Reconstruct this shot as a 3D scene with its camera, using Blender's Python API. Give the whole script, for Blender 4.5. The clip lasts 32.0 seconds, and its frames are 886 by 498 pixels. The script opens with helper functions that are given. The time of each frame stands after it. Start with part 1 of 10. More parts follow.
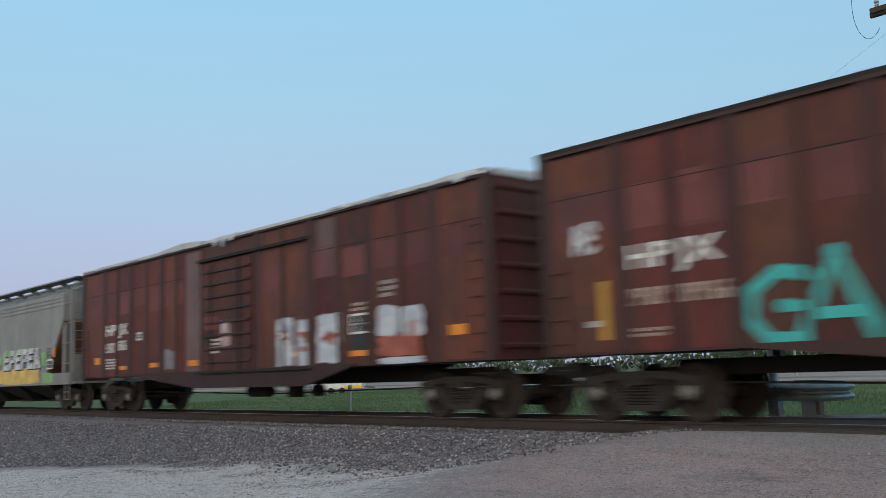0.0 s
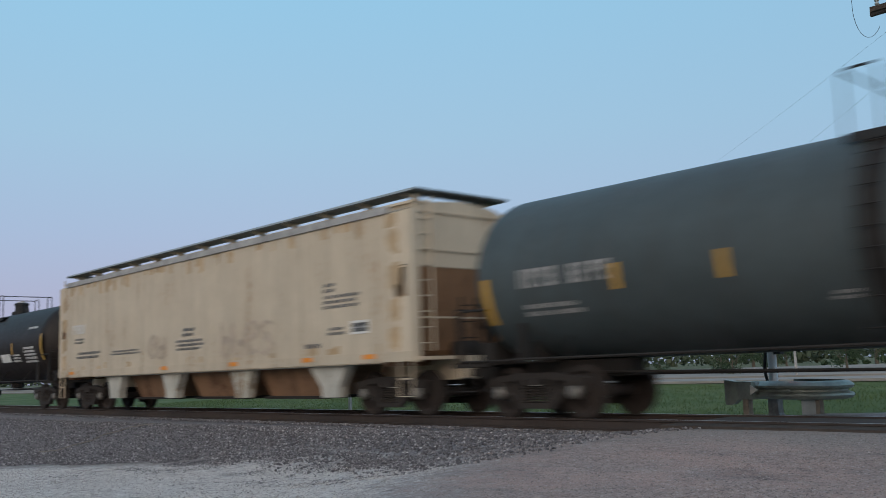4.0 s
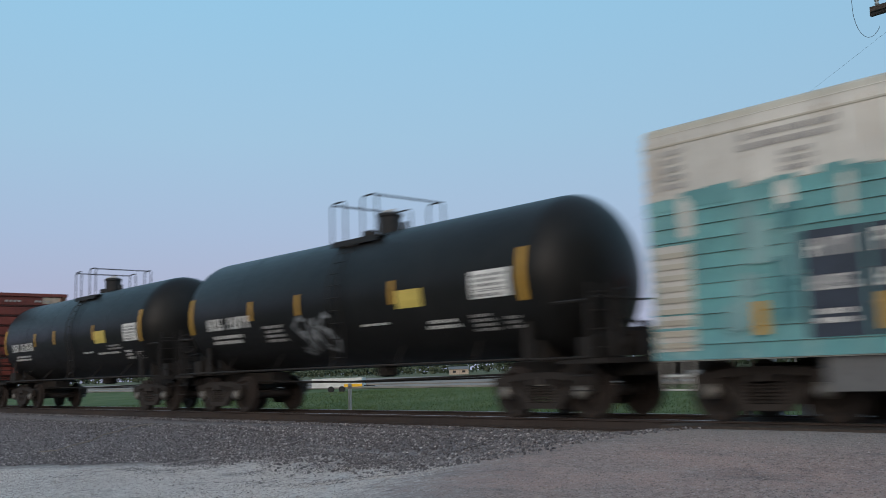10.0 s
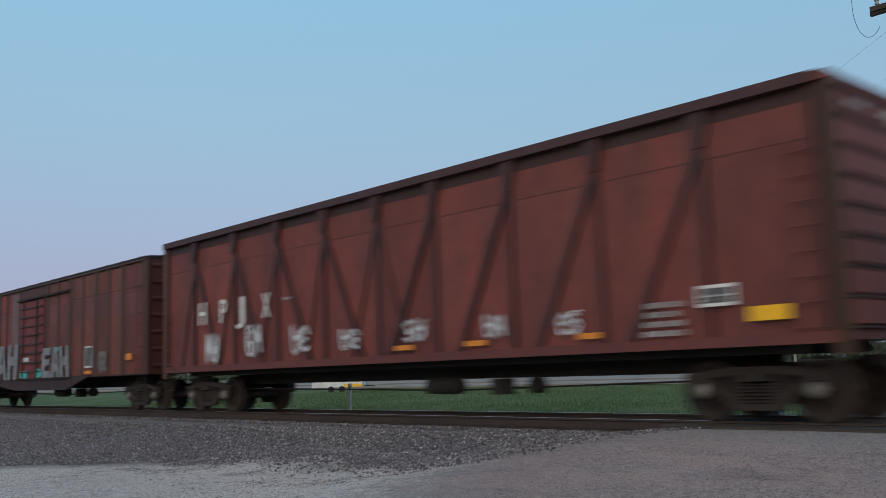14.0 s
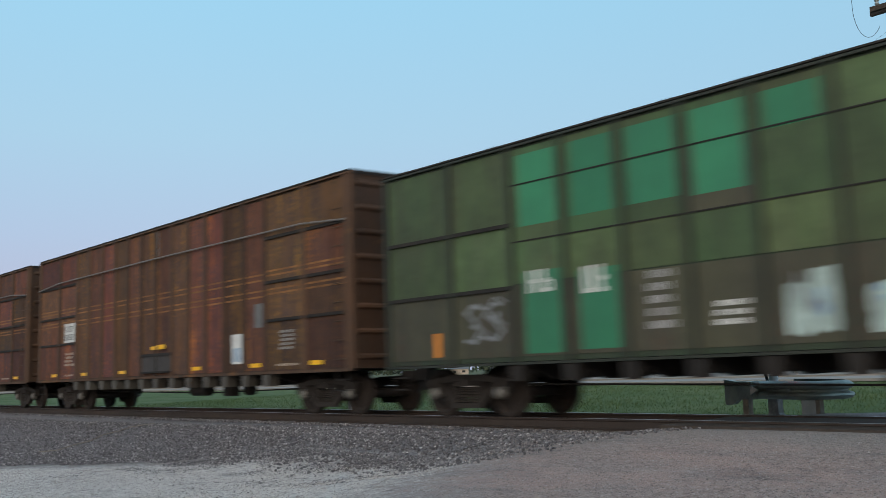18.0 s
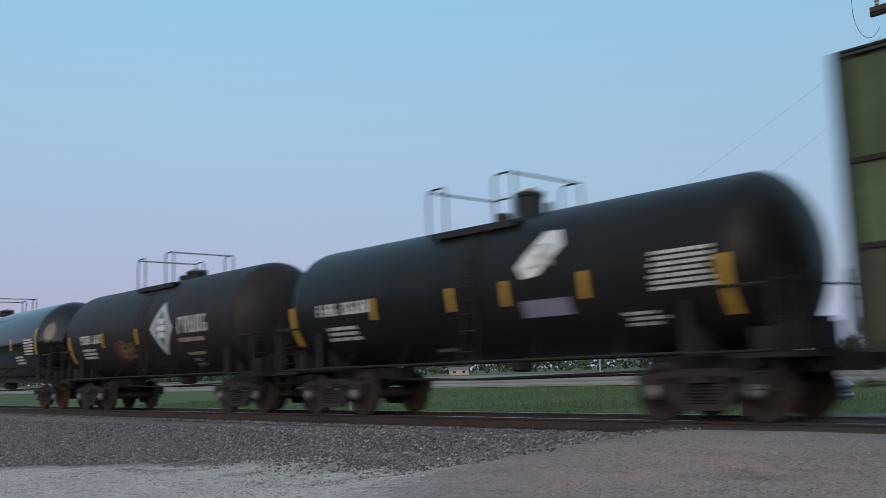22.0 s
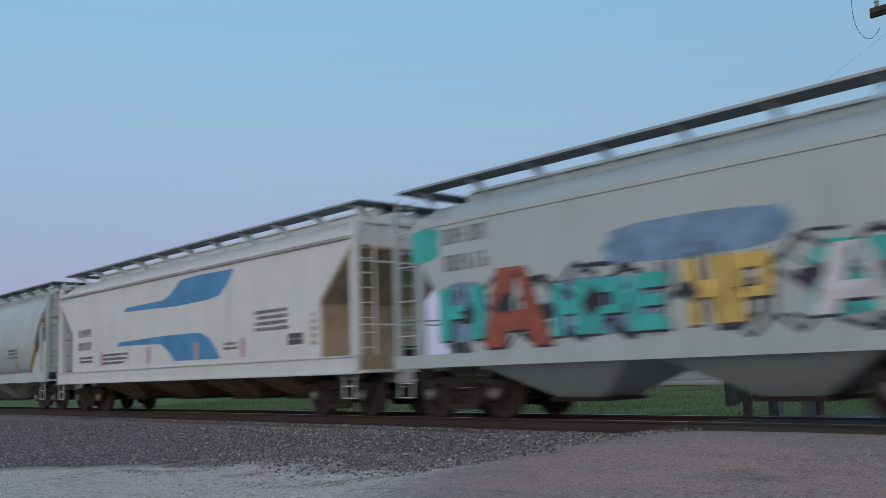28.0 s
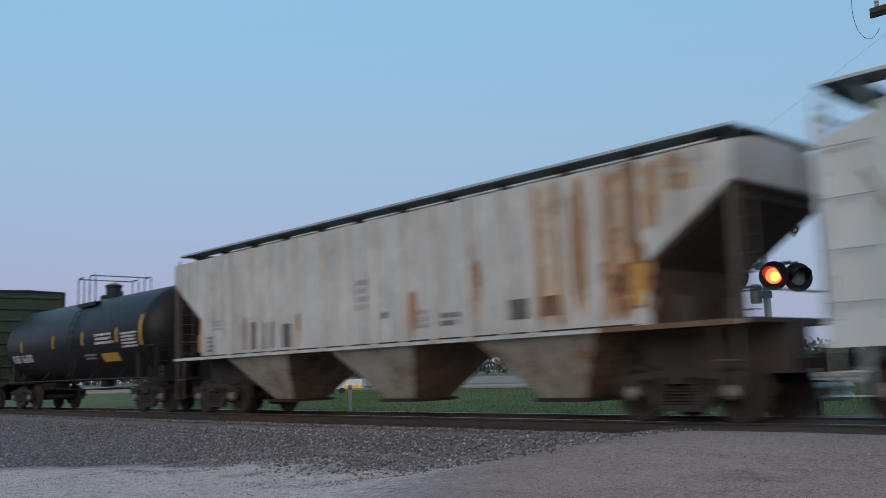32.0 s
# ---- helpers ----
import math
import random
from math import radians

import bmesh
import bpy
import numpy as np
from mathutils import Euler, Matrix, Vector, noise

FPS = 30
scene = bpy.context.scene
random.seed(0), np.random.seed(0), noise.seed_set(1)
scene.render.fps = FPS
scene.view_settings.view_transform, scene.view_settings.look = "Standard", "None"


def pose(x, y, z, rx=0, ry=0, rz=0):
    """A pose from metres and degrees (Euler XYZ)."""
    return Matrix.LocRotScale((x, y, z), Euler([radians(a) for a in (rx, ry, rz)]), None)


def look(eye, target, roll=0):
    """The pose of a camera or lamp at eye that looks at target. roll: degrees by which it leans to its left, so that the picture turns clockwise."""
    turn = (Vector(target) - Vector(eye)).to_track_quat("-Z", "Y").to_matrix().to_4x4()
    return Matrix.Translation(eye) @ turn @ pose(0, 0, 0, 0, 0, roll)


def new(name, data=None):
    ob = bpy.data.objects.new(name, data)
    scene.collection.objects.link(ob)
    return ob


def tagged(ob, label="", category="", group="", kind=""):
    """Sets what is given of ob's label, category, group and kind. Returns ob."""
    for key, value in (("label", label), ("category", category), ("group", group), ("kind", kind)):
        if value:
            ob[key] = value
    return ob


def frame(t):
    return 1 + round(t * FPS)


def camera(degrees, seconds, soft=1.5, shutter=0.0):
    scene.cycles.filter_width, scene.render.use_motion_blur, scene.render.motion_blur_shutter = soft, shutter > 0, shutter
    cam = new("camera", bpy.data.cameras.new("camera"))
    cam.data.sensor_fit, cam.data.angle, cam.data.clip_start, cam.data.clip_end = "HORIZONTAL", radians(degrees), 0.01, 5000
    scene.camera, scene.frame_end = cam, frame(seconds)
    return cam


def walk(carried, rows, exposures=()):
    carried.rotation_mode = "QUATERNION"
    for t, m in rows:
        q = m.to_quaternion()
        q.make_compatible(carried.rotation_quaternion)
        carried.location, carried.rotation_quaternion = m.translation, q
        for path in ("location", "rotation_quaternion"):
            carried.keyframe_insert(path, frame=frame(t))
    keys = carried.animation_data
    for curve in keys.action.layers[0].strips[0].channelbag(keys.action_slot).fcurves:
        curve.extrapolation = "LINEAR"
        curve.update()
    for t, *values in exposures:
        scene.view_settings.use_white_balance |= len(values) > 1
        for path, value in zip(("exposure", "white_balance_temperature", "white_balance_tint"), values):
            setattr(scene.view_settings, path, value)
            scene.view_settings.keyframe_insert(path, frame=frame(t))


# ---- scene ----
# ---------------------------------------------------------------- camera
# x runs along the track in the train's direction, y away from the camera, z = 0 is the rail's top
cam = camera(51.4, 32.0, soft=0.6, shutter=0.52)
EYE = Vector((0.0, -13.59, 0.91))


def eye_pose(tilt):
    a, p = radians(-47.27), radians(7.519 + tilt)
    way = Vector((math.sin(a) * math.cos(p), math.cos(a) * math.cos(p), math.sin(p)))
    return look(EYE, EYE + way, -1.968)


walk(cam, [(0, eye_pose(0.09)), (2, eye_pose(0.045)), (4.5, eye_pose(0)), (18, eye_pose(0)), (21, eye_pose(0.03)),
           (24.5, eye_pose(0.045)), (26.5, eye_pose(0.085)), (32, eye_pose(0.09))],
     exposures=[(0, 0.2, 6750, 9), (2, 0.1, 6650, 10), (4, 0.06, 6650, 10), (9, 0.05, 6650, 10), (11, 0.05, 6650, 10), (12, 0.21, 6750, 8), (13, -0.14, 6600, 11),
                (16, 0.23, 6850, 8), (17, 0.25, 6850, 8), (19, 0.28, 6800, 7), (20, 0.29, 6800, 7), (21, 0.18, 6750, 7), (22, 0.05, 6600, 11), (23, 0.02, 6600, 11),
                (26, -0.03, 6550, 12), (29, -0.18, 6450, 13), (30, -0.12, 6450, 13), (32, -0.06, 6450, 13)])

# ---------------------------------------------------------------- sky and sun: dusk, the sun just down behind the camera's right
SUN_AZ = radians(148)
SUN_DIR = Vector((math.sin(SUN_AZ), math.cos(SUN_AZ), 0.05)).normalized()
world = bpy.data.worlds.new("dusk_sky")
scene.world = world
world.use_nodes = True
wn, wl = world.node_tree.nodes, world.node_tree.links
wn.clear()


w_out, w_bg = wn.new("ShaderNodeOutputWorld"), wn.new("ShaderNodeBackground")
w_tc, w_sep = wn.new("ShaderNodeTexCoord"), wn.new("ShaderNodeSeparateXYZ")
w_ramp = wn.new("ShaderNodeValToRGB")
wl.new(w_tc.outputs["Generated"], w_sep.inputs[0])
wl.new(w_sep.outputs["Z"], w_ramp.inputs[0])
SKY = [(0.0, (0.35, 0.39, 0.565)), (0.07, (0.36, 0.395, 0.59)), (0.15, (0.335, 0.45, 0.66)), (0.25, (0.31, 0.505, 0.70)),
       (0.40, (0.265, 0.53, 0.755)), (1.0, (0.255, 0.41, 0.615))]
el = w_ramp.color_ramp.elements
while len(el) < len(SKY):
    el.new(0.5)
for e, (p, c) in zip(el, SKY):
    e.position, e.color = p, (*c, 1)
w_dot = wn.new("ShaderNodeVectorMath")
w_dot.operation = "DOT_PRODUCT"
w_dot.inputs[1].default_value = SUN_DIR
wl.new(w_tc.outputs["Generated"], w_dot.inputs[0])
w_pow = wn.new("ShaderNodeMath")
w_pow.operation, w_pow.use_clamp = "MAXIMUM", True
w_pow.inputs[1].default_value = 0.0
wl.new(w_dot.outputs["Value"], w_pow.inputs[0])
w_sq = wn.new("ShaderNodeMath")
w_sq.operation = "POWER"
w_sq.inputs[1].default_value = 2.4
wl.new(w_pow.outputs[0], w_sq.inputs[0])
w_glow = wn.new("ShaderNodeMix")
w_glow.data_type = "RGBA"
w_glow.inputs[7].default_value = (1.34, 1.17, 1.04, 1)
wl.new(w_sq.outputs[0], w_glow.inputs[0])
w_side = wn.new("ShaderNodeMapRange")
w_side.inputs[1].default_value, w_side.inputs[2].default_value = -0.85, -0.30
wl.new(w_sep.outputs["X"], w_side.inputs[0])
w_blue = wn.new("ShaderNodeValToRGB")
wl.new(w_sep.outputs["Z"], w_blue.inputs[0])
SKY_EAST = [(0.0, (0.33, 0.42, 0.585)), (0.07, (0.325, 0.425, 0.60)), (0.15, (0.31, 0.45, 0.645)), (0.25, (0.28, 0.475, 0.67)), (0.40, (0.25, 0.495, 0.71)), (1.0, (0.255, 0.41, 0.615))]
el = w_blue.color_ramp.elements
while len(el) < len(SKY_EAST):
    el.new(0.5)
for e, (p, c) in zip(el, SKY_EAST):
    e.position, e.color = p, (*c, 1)
w_both = wn.new("ShaderNodeMix")
w_both.data_type = "RGBA"
wl.new(w_side.outputs[0], w_both.inputs[0])
wl.new(w_ramp.outputs[0], w_both.inputs[6])
wl.new(w_blue.outputs[0], w_both.inputs[7])
wl.new(w_both.outputs[2], w_glow.inputs[6])
w_sky = wn.new("ShaderNodeTexSky")
w_sky.sky_type, w_sky.sun_disc = "NISHITA", False
w_sky.sun_elevation, w_sky.sun_rotation = radians(1.0), SUN_AZ
w_add = wn.new("ShaderNodeMix")
w_add.data_type = "RGBA"
w_add.blend_type = "ADD"
w_add.inputs[0].default_value = 0.03
wl.new(w_glow.outputs[2], w_add.inputs[6])
wl.new(w_sky.outputs[0], w_add.inputs[7])
wl.new(w_add.outputs[2], w_bg.inputs[0])
w_bg.inputs[1].default_value = 1.0
wl.new(w_bg.outputs[0], w_out.inputs[0])

sun_data = bpy.data.lights.new("afterglow", "SUN")
sun_data.energy, sun_data.angle, sun_data.color = 0.74, radians(40), (1.0, 0.95, 0.92)
sun = new("afterglow", sun_data)
sun.matrix_world = look(SUN_DIR * 40 + Vector((0, 0, 14)), (0, 0, 0))


# ---------------------------------------------------------------- materials
def mat_nodes(name, rough=0.6, metal=0.0, spec=0.5):
    m = bpy.data.materials.new(name)
    m.use_nodes = True
    nt = m.node_tree
    b = nt.nodes["Principled BSDF"]
    b.inputs["Roughness"].default_value, b.inputs["Metallic"].default_value = rough, metal
    b.inputs["Specular IOR Level"].default_value = spec
    return m, nt, b


def node(nt, kind, ins=None, **props):
    n = nt.nodes.new(kind)
    for k, v in props.items():
        if k == "op":
            n.operation = v
        elif k == "blend":
            n.blend_type = v
        elif k == "dtype":
            n.data_type = v
    for k, v in (ins or {}).items():
        if hasattr(v, "is_output"):
            nt.links.new(v, n.inputs[k])
        else:
            n.inputs[k].default_value = v
    return n


def noise_of(nt, vec, scale, detail=4.0, rough=0.6, stretch=(1, 1, 1)):
    mp = node(nt, "ShaderNodeMapping", {0: vec, 3: stretch})
    return node(nt, "ShaderNodeTexNoise", {"Vector": mp.outputs[0], "Scale": scale, "Detail": detail, "Roughness": rough}).outputs[0]


def ramp_of(nt, fac, lo, hi):
    n = node(nt, "ShaderNodeMapRange", {0: fac, 1: lo, 2: hi})
    return n.outputs[0]


def mix_of(nt, fac, a, b, blend="MIX"):
    n = node(nt, "ShaderNodeMix", dtype="RGBA")
    n.blend_type = blend
    for i, v in ((0, fac), (6, a), (7, b)):
        if hasattr(v, "is_output"):
            nt.links.new(v, n.inputs[i])
        else:
            n.inputs[i].default_value = (*v, 1) if i and len(v) == 3 else v
    return n.outputs[2]


def bump_of(nt, b, height, strength=0.3, dist=0.01):
    n = node(nt, "ShaderNodeBump", {"Height": height, "Strength": strength, "Distance": dist})
    nt.links.new(n.outputs[0], b.inputs["Normal"])


def painted(name, base, alt, rust=(0.10, 0.035, 0.015), rust_at=0.62, streak=0.35, rough=0.55, spec=0.4, dirt=(0.05, 0.042, 0.035), grain=0.25, vary=0.1, patch=(0.55, (1, 1, 1)), mottle=0.12, hue=0.0):
    """Weathered paint: two tones, streaks running down, rust patches and road dirt thrown up from the wheels."""
    m, nt, b = mat_nodes(name, rough, 0, spec)
    co = node(nt, "ShaderNodeTexCoord").outputs["Object"]
    rnd = node(nt, "ShaderNodeObjectInfo").outputs["Random"]
    big = noise_of(nt, co, patch[0], 5, 0.6, patch[1])
    run = noise_of(nt, co, 1.0, 5, 0.7, (2.6, 2.6, 0.16))
    fine = noise_of(nt, co, 9.0, 6, 0.7)
    col = mix_of(nt, ramp_of(nt, big, 0.35, 0.68), base, alt)
    col = mix_of(nt, node(nt, "ShaderNodeMath", {0: ramp_of(nt, run, 0.45, 0.75), 1: streak}, op="MULTIPLY").outputs[0], col, dirt)
    rs = node(nt, "ShaderNodeMath", {0: fine, 1: run}, op="ADD").outputs[0]
    rs = node(nt, "ShaderNodeMath", {0: rs, 1: big}, op="ADD").outputs[0]
    col = mix_of(nt, ramp_of(nt, rs, rust_at * 3 - 0.08, rust_at * 3 + 0.16), col, rust)
    tone = node(nt, "ShaderNodeMapRange", {0: noise_of(nt, co, 3.2, 6, 0.75, (1, 1, 0.55)), 1: 0.3, 2: 0.7, 3: 1 - mottle, 4: 1 + mottle}).outputs[0]
    col = node(nt, "ShaderNodeHueSaturation", {"Color": col, "Value": tone}).outputs[0]
    hs = node(nt, "ShaderNodeHueSaturation", {"Color": col, "Value": node(nt, "ShaderNodeMapRange", {0: rnd, 3: 1 - vary, 4: 1 + vary}).outputs[0]})
    if hue:
        wn2 = node(nt, "ShaderNodeTexWhiteNoise", {"Vector": rnd})
        nt.links.new(node(nt, "ShaderNodeMapRange", {0: wn2.outputs["Value"], 3: 0.5 - hue, 4: 0.5 + hue}).outputs[0], hs.inputs["Hue"])
    nt.links.new(hs.outputs[0], b.inputs["Base Color"])
    nt.links.new(node(nt, "ShaderNodeMapRange", {0: fine, 3: rough - 0.12, 4: rough + 0.2}).outputs[0], b.inputs["Roughness"])
    bump_of(nt, b, fine, grain, 0.006)
    return m


def plain(name, base, rough=0.6, metal=0.0, spec=0.4, vary=0.25, scale=6.0):
    m, nt, b = mat_nodes(name, rough, metal, spec)
    co = node(nt, "ShaderNodeTexCoord").outputs["Object"]
    n1 = noise_of(nt, co, scale, 5)
    col = mix_of(nt, ramp_of(nt, n1, 0.3, 0.7), tuple(c * (1 - vary) for c in base), tuple(min(1, c * (1 + vary)) for c in base))
    nt.links.new(col, b.inputs["Base Color"])
    bump_of(nt, b, n1, 0.15, 0.004)
    return m


def glow(name, colour, strength):
    m, nt, b = mat_nodes(name, 0.3)
    b.inputs["Base Color"].default_value = (*colour, 1)
    b.inputs["Emission Color"].default_value = (*colour, 1)
    b.inputs["Emission Strength"].default_value = strength
    return m


M = {}
M["tuscan"] = painted("boxcar_red", (0.082, 0.024, 0.018), (0.060, 0.022, 0.018), rust=(0.055, 0.022, 0.014), streak=0.5)
M["tuscan_light"] = painted("boxcar_red_patch", (0.20, 0.062, 0.052), (0.15, 0.045, 0.04), streak=0.4)
M["gondola"] = painted("gondola_red", (0.150, 0.040, 0.033), (0.105, 0.030, 0.026), rust=(0.06, 0.022, 0.014), streak=0.35)
M["green"] = painted("boxcar_green", (0.070, 0.112, 0.045), (0.050, 0.075, 0.036), rust=(0.05, 0.035, 0.018), streak=0.45)
# darker than the green sheets: shading contrast of the posts put into colour
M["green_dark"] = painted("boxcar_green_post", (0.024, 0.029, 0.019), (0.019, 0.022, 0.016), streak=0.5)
M["green_fresh"] = painted("fresh_green", (0.035, 0.215, 0.105), (0.03, 0.17, 0.09), rust_at=0.72, streak=0.25, vary=0.15)
M["teal_dark"] = painted("dark_teal", (0.020, 0.082, 0.056), (0.018, 0.058, 0.044), rust_at=0.7, streak=0.3, mottle=0.2)
M["olive"] = painted("olive", (0.13, 0.125, 0.055), (0.10, 0.095, 0.045), rust_at=0.7, streak=0.4)
M["reefer"] = painted("reefer_white", (0.62, 0.60, 0.55), (0.52, 0.50, 0.46), rust=(0.30, 0.17, 0.08), rust_at=0.59, streak=0.3, dirt=(0.30, 0.24, 0.18), mottle=0.15)
M["reefer_roof"] = painted("reefer_roof", (0.50, 0.47, 0.40), (0.42, 0.38, 0.30), rust=(0.25, 0.14, 0.06), streak=0.3)
# end colour raised and warmed over the side's, to paint in the light on it
M["reefer_end"] = painted("reefer_end_warm_lit", (0.70, 0.65, 0.54), (0.62, 0.56, 0.45), rust=(0.40, 0.25, 0.12), rust_at=0.60, streak=0.25, dirt=(0.40, 0.31, 0.22), mottle=0.1)
M["teal"] = painted("teal_paint", (0.125, 0.33, 0.325), (0.095, 0.245, 0.26), rust=(0.34, 0.42, 0.40), rust_at=0.60, streak=0.4, dirt=(0.30, 0.40, 0.38), mottle=0.2)
M["pink"] = painted("pink_paint", (0.46, 0.155, 0.18), (0.37, 0.125, 0.155), rust=(0.16, 0.07, 0.08), rust_at=0.63, streak=0.4, dirt=(0.26, 0.10, 0.12), mottle=0.2)
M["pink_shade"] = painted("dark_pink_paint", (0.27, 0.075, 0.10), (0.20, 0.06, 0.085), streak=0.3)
M["pink_pale"] = painted("pale_pink_paint", (0.52, 0.33, 0.35), (0.46, 0.28, 0.31), rust_at=0.7, streak=0.2)
M["teal_pale"] = painted("faded_teal_paint", (0.22, 0.37, 0.37), (0.17, 0.31, 0.32), rust_at=0.72, streak=0.3, mottle=0.2)
M["teal_deep"] = painted("deep_teal_paint", (0.075, 0.215, 0.23), (0.06, 0.18, 0.20), rust_at=0.72, streak=0.3, mottle=0.2)
M["spray_smoke"] = plain("spray_smoke", (0.085, 0.085, 0.10), 0.7, vary=0.5, scale=4)
M["grey_hopper"] = painted("hopper_grey", (0.262, 0.260, 0.246), (0.208, 0.208, 0.198), rust=(0.15, 0.10, 0.06), rust_at=0.68, streak=0.25, patch=(0.4, (1, 1, 1.5)))
M["tan_hopper"] = painted("hopper_tan", (0.58, 0.485, 0.365), (0.51, 0.42, 0.31), rust=(0.36, 0.18, 0.07), rust_at=0.575, streak=0.25, mottle=0.08)
M["white_hopper"] = painted("hopper_white", (0.66, 0.67, 0.66), (0.60, 0.605, 0.60), rust=(0.38, 0.34, 0.29), rust_at=0.70, streak=0.10, mottle=0.05)
M["pale_hopper"] = painted("hopper_pale_grey", (0.465, 0.525, 0.52), (0.41, 0.46, 0.455), rust=(0.32, 0.30, 0.25), rust_at=0.72, streak=0.12, rough=0.34, mottle=0.05)
M["old_hopper"] = painted("hopper_old_white", (0.52, 0.52, 0.50), (0.39, 0.385, 0.36), rust=(0.30, 0.15, 0.06), rust_at=0.60, streak=0.4, mottle=0.18)
M["rust_band"] = painted("rust_band", (0.30, 0.145, 0.055), (0.19, 0.09, 0.04), rust=(0.13, 0.05, 0.025), rust_at=0.56, streak=0.5, rough=0.8, dirt=(0.40, 0.36, 0.30), mottle=0.35)
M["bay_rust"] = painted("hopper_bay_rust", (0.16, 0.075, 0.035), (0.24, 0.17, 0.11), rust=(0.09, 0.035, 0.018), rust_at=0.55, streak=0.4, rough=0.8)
M["tank_black"] = painted("tank_black", (0.0095, 0.0095, 0.0095), (0.014, 0.014, 0.0135), rust=(0.03, 0.025, 0.02), rust_at=0.68, streak=0.35, rough=0.36, spec=0.17, dirt=(0.022, 0.021, 0.019), grain=0.04)
M["tank_soot"] = painted("tank_sooty_black", (0.020, 0.0205, 0.0205), (0.028, 0.0275, 0.026), rust=(0.04, 0.033, 0.028), rust_at=0.64, streak=0.45, rough=0.5, spec=0.2, dirt=(0.04, 0.037, 0.034), grain=0.06)
M["tank_gloss"] = painted("tank_gloss_black", (0.005, 0.005, 0.006), (0.007, 0.007, 0.008), rust=(0.02, 0.02, 0.02), rust_at=0.8, streak=0.1, rough=0.06, spec=0.55, grain=0.004)
M["tank_grey"] = painted("tank_grey_green", (0.060, 0.075, 0.078), (0.044, 0.055, 0.057), rust=(0.05, 0.04, 0.03), rust_at=0.66, streak=0.4, rough=0.5, spec=0.3, grain=0.05)
M["tank_brown"] = painted("tank_brown_black", (0.022, 0.0165, 0.0145), (0.016, 0.013, 0.0125), rust=(0.05, 0.03, 0.02), rust_at=0.62, streak=0.4, rough=0.48, spec=0.2, grain=0.06)
M["tank_white"] = painted("tank_white", (0.66, 0.675, 0.67), (0.61, 0.625, 0.62), rust=(0.42, 0.36, 0.28), rust_at=0.72, streak=0.06, rough=0.16, spec=0.6, grain=0.02, mottle=0.03)
M["rust_tan"] = painted("rust_on_tan", (0.44, 0.29, 0.15), (0.50, 0.38, 0.25), rust=(0.30, 0.14, 0.05), rust_at=0.58, streak=0.3, mottle=0.2)
M["tuscan_panel"] = painted("boxcar_red_sheet", (0.138, 0.030, 0.017), (0.066, 0.020, 0.013), rust=(0.05, 0.021, 0.014), rust_at=0.57, streak=0.5, vary=0.3, patch=(0.7, (1.6, 1, 0.5)), mottle=0.35, hue=0.012)
M["tuscan_bright"] = painted("boxcar_red_bright_sheet", (0.185, 0.036, 0.026), (0.10, 0.026, 0.02), rust=(0.06, 0.022, 0.015), rust_at=0.6, streak=0.45, vary=0.3, patch=(0.7, (1.6, 1, 0.5)), mottle=0.3, hue=0.012)
# post red kept darker than the sheets to paint in the posts' shading
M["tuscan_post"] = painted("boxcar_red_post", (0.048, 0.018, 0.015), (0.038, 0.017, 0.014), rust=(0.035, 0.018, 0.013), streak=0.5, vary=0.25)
M["gondola_panel"] = painted("gondola_red_sheet", (0.188, 0.043, 0.031), (0.120, 0.032, 0.026), rust=(0.06, 0.022, 0.015), rust_at=0.6, streak=0.4, vary=0.18, patch=(0.8, (1.3, 1, 0.7)), mottle=0.25)
M["gondola_post"] = painted("gondola_red_post", (0.060, 0.021, 0.021), (0.045, 0.019, 0.020), rust=(0.04, 0.02, 0.015), streak=0.45, vary=0.2)
M["green_panel"] = painted("boxcar_green_sheet", (0.068, 0.118, 0.044), (0.058, 0.076, 0.035), rust=(0.062, 0.048, 0.022), rust_at=0.575, streak=0.5, vary=0.25, patch=(0.6, (1.6, 1, 0.6)), mottle=0.35, hue=0.03)
M["green_post_foot"] = painted("pale_post_foot", (0.098, 0.088, 0.074), (0.062, 0.052, 0.042), streak=0.3, vary=0.3)
M["autobox_panel"] = painted("rusty_brown_sheet", (0.132, 0.047, 0.019), (0.040, 0.025, 0.029), rust=(0.23, 0.088, 0.020), rust_at=0.535, streak=0.65, rough=0.75, vary=0.45, dirt=(0.040, 0.033, 0.031), patch=(0.9, (1.5, 1, 0.45)), mottle=0.42, hue=0.022)
M["autobox_post"] = painted("rusty_brown_post", (0.090, 0.044, 0.023), (0.048, 0.033, 0.026), rust=(0.20, 0.088, 0.025), rust_at=0.55, streak=0.55, rough=0.75, vary=0.34)
M["ochre"] = plain("ochre_stripe", (0.215, 0.095, 0.030), 0.75, vary=0.5, scale=3)
M["yellow_sign"] = plain("yellow_sign", (0.55, 0.42, 0.10), 0.6, vary=0.2, scale=3)
M["spray_pink"] = plain("spray_pink", (0.42, 0.27, 0.27), 0.7, vary=0.25, scale=3)
M["purple_grey"] = plain("purple_grey", (0.20, 0.17, 0.24), 0.6, vary=0.2, scale=3)
M["rust_pale"] = painted("rust_stained_white", (0.50, 0.44, 0.36), (0.40, 0.30, 0.20), rust=(0.20, 0.10, 0.04), rust_at=0.55, streak=0.2)
M["bay_old"] = painted("old_hopper_bay", (0.46, 0.43, 0.37), (0.34, 0.29, 0.23), rust=(0.22, 0.11, 0.05), rust_at=0.56, streak=0.4, rough=0.75, mottle=0.2)
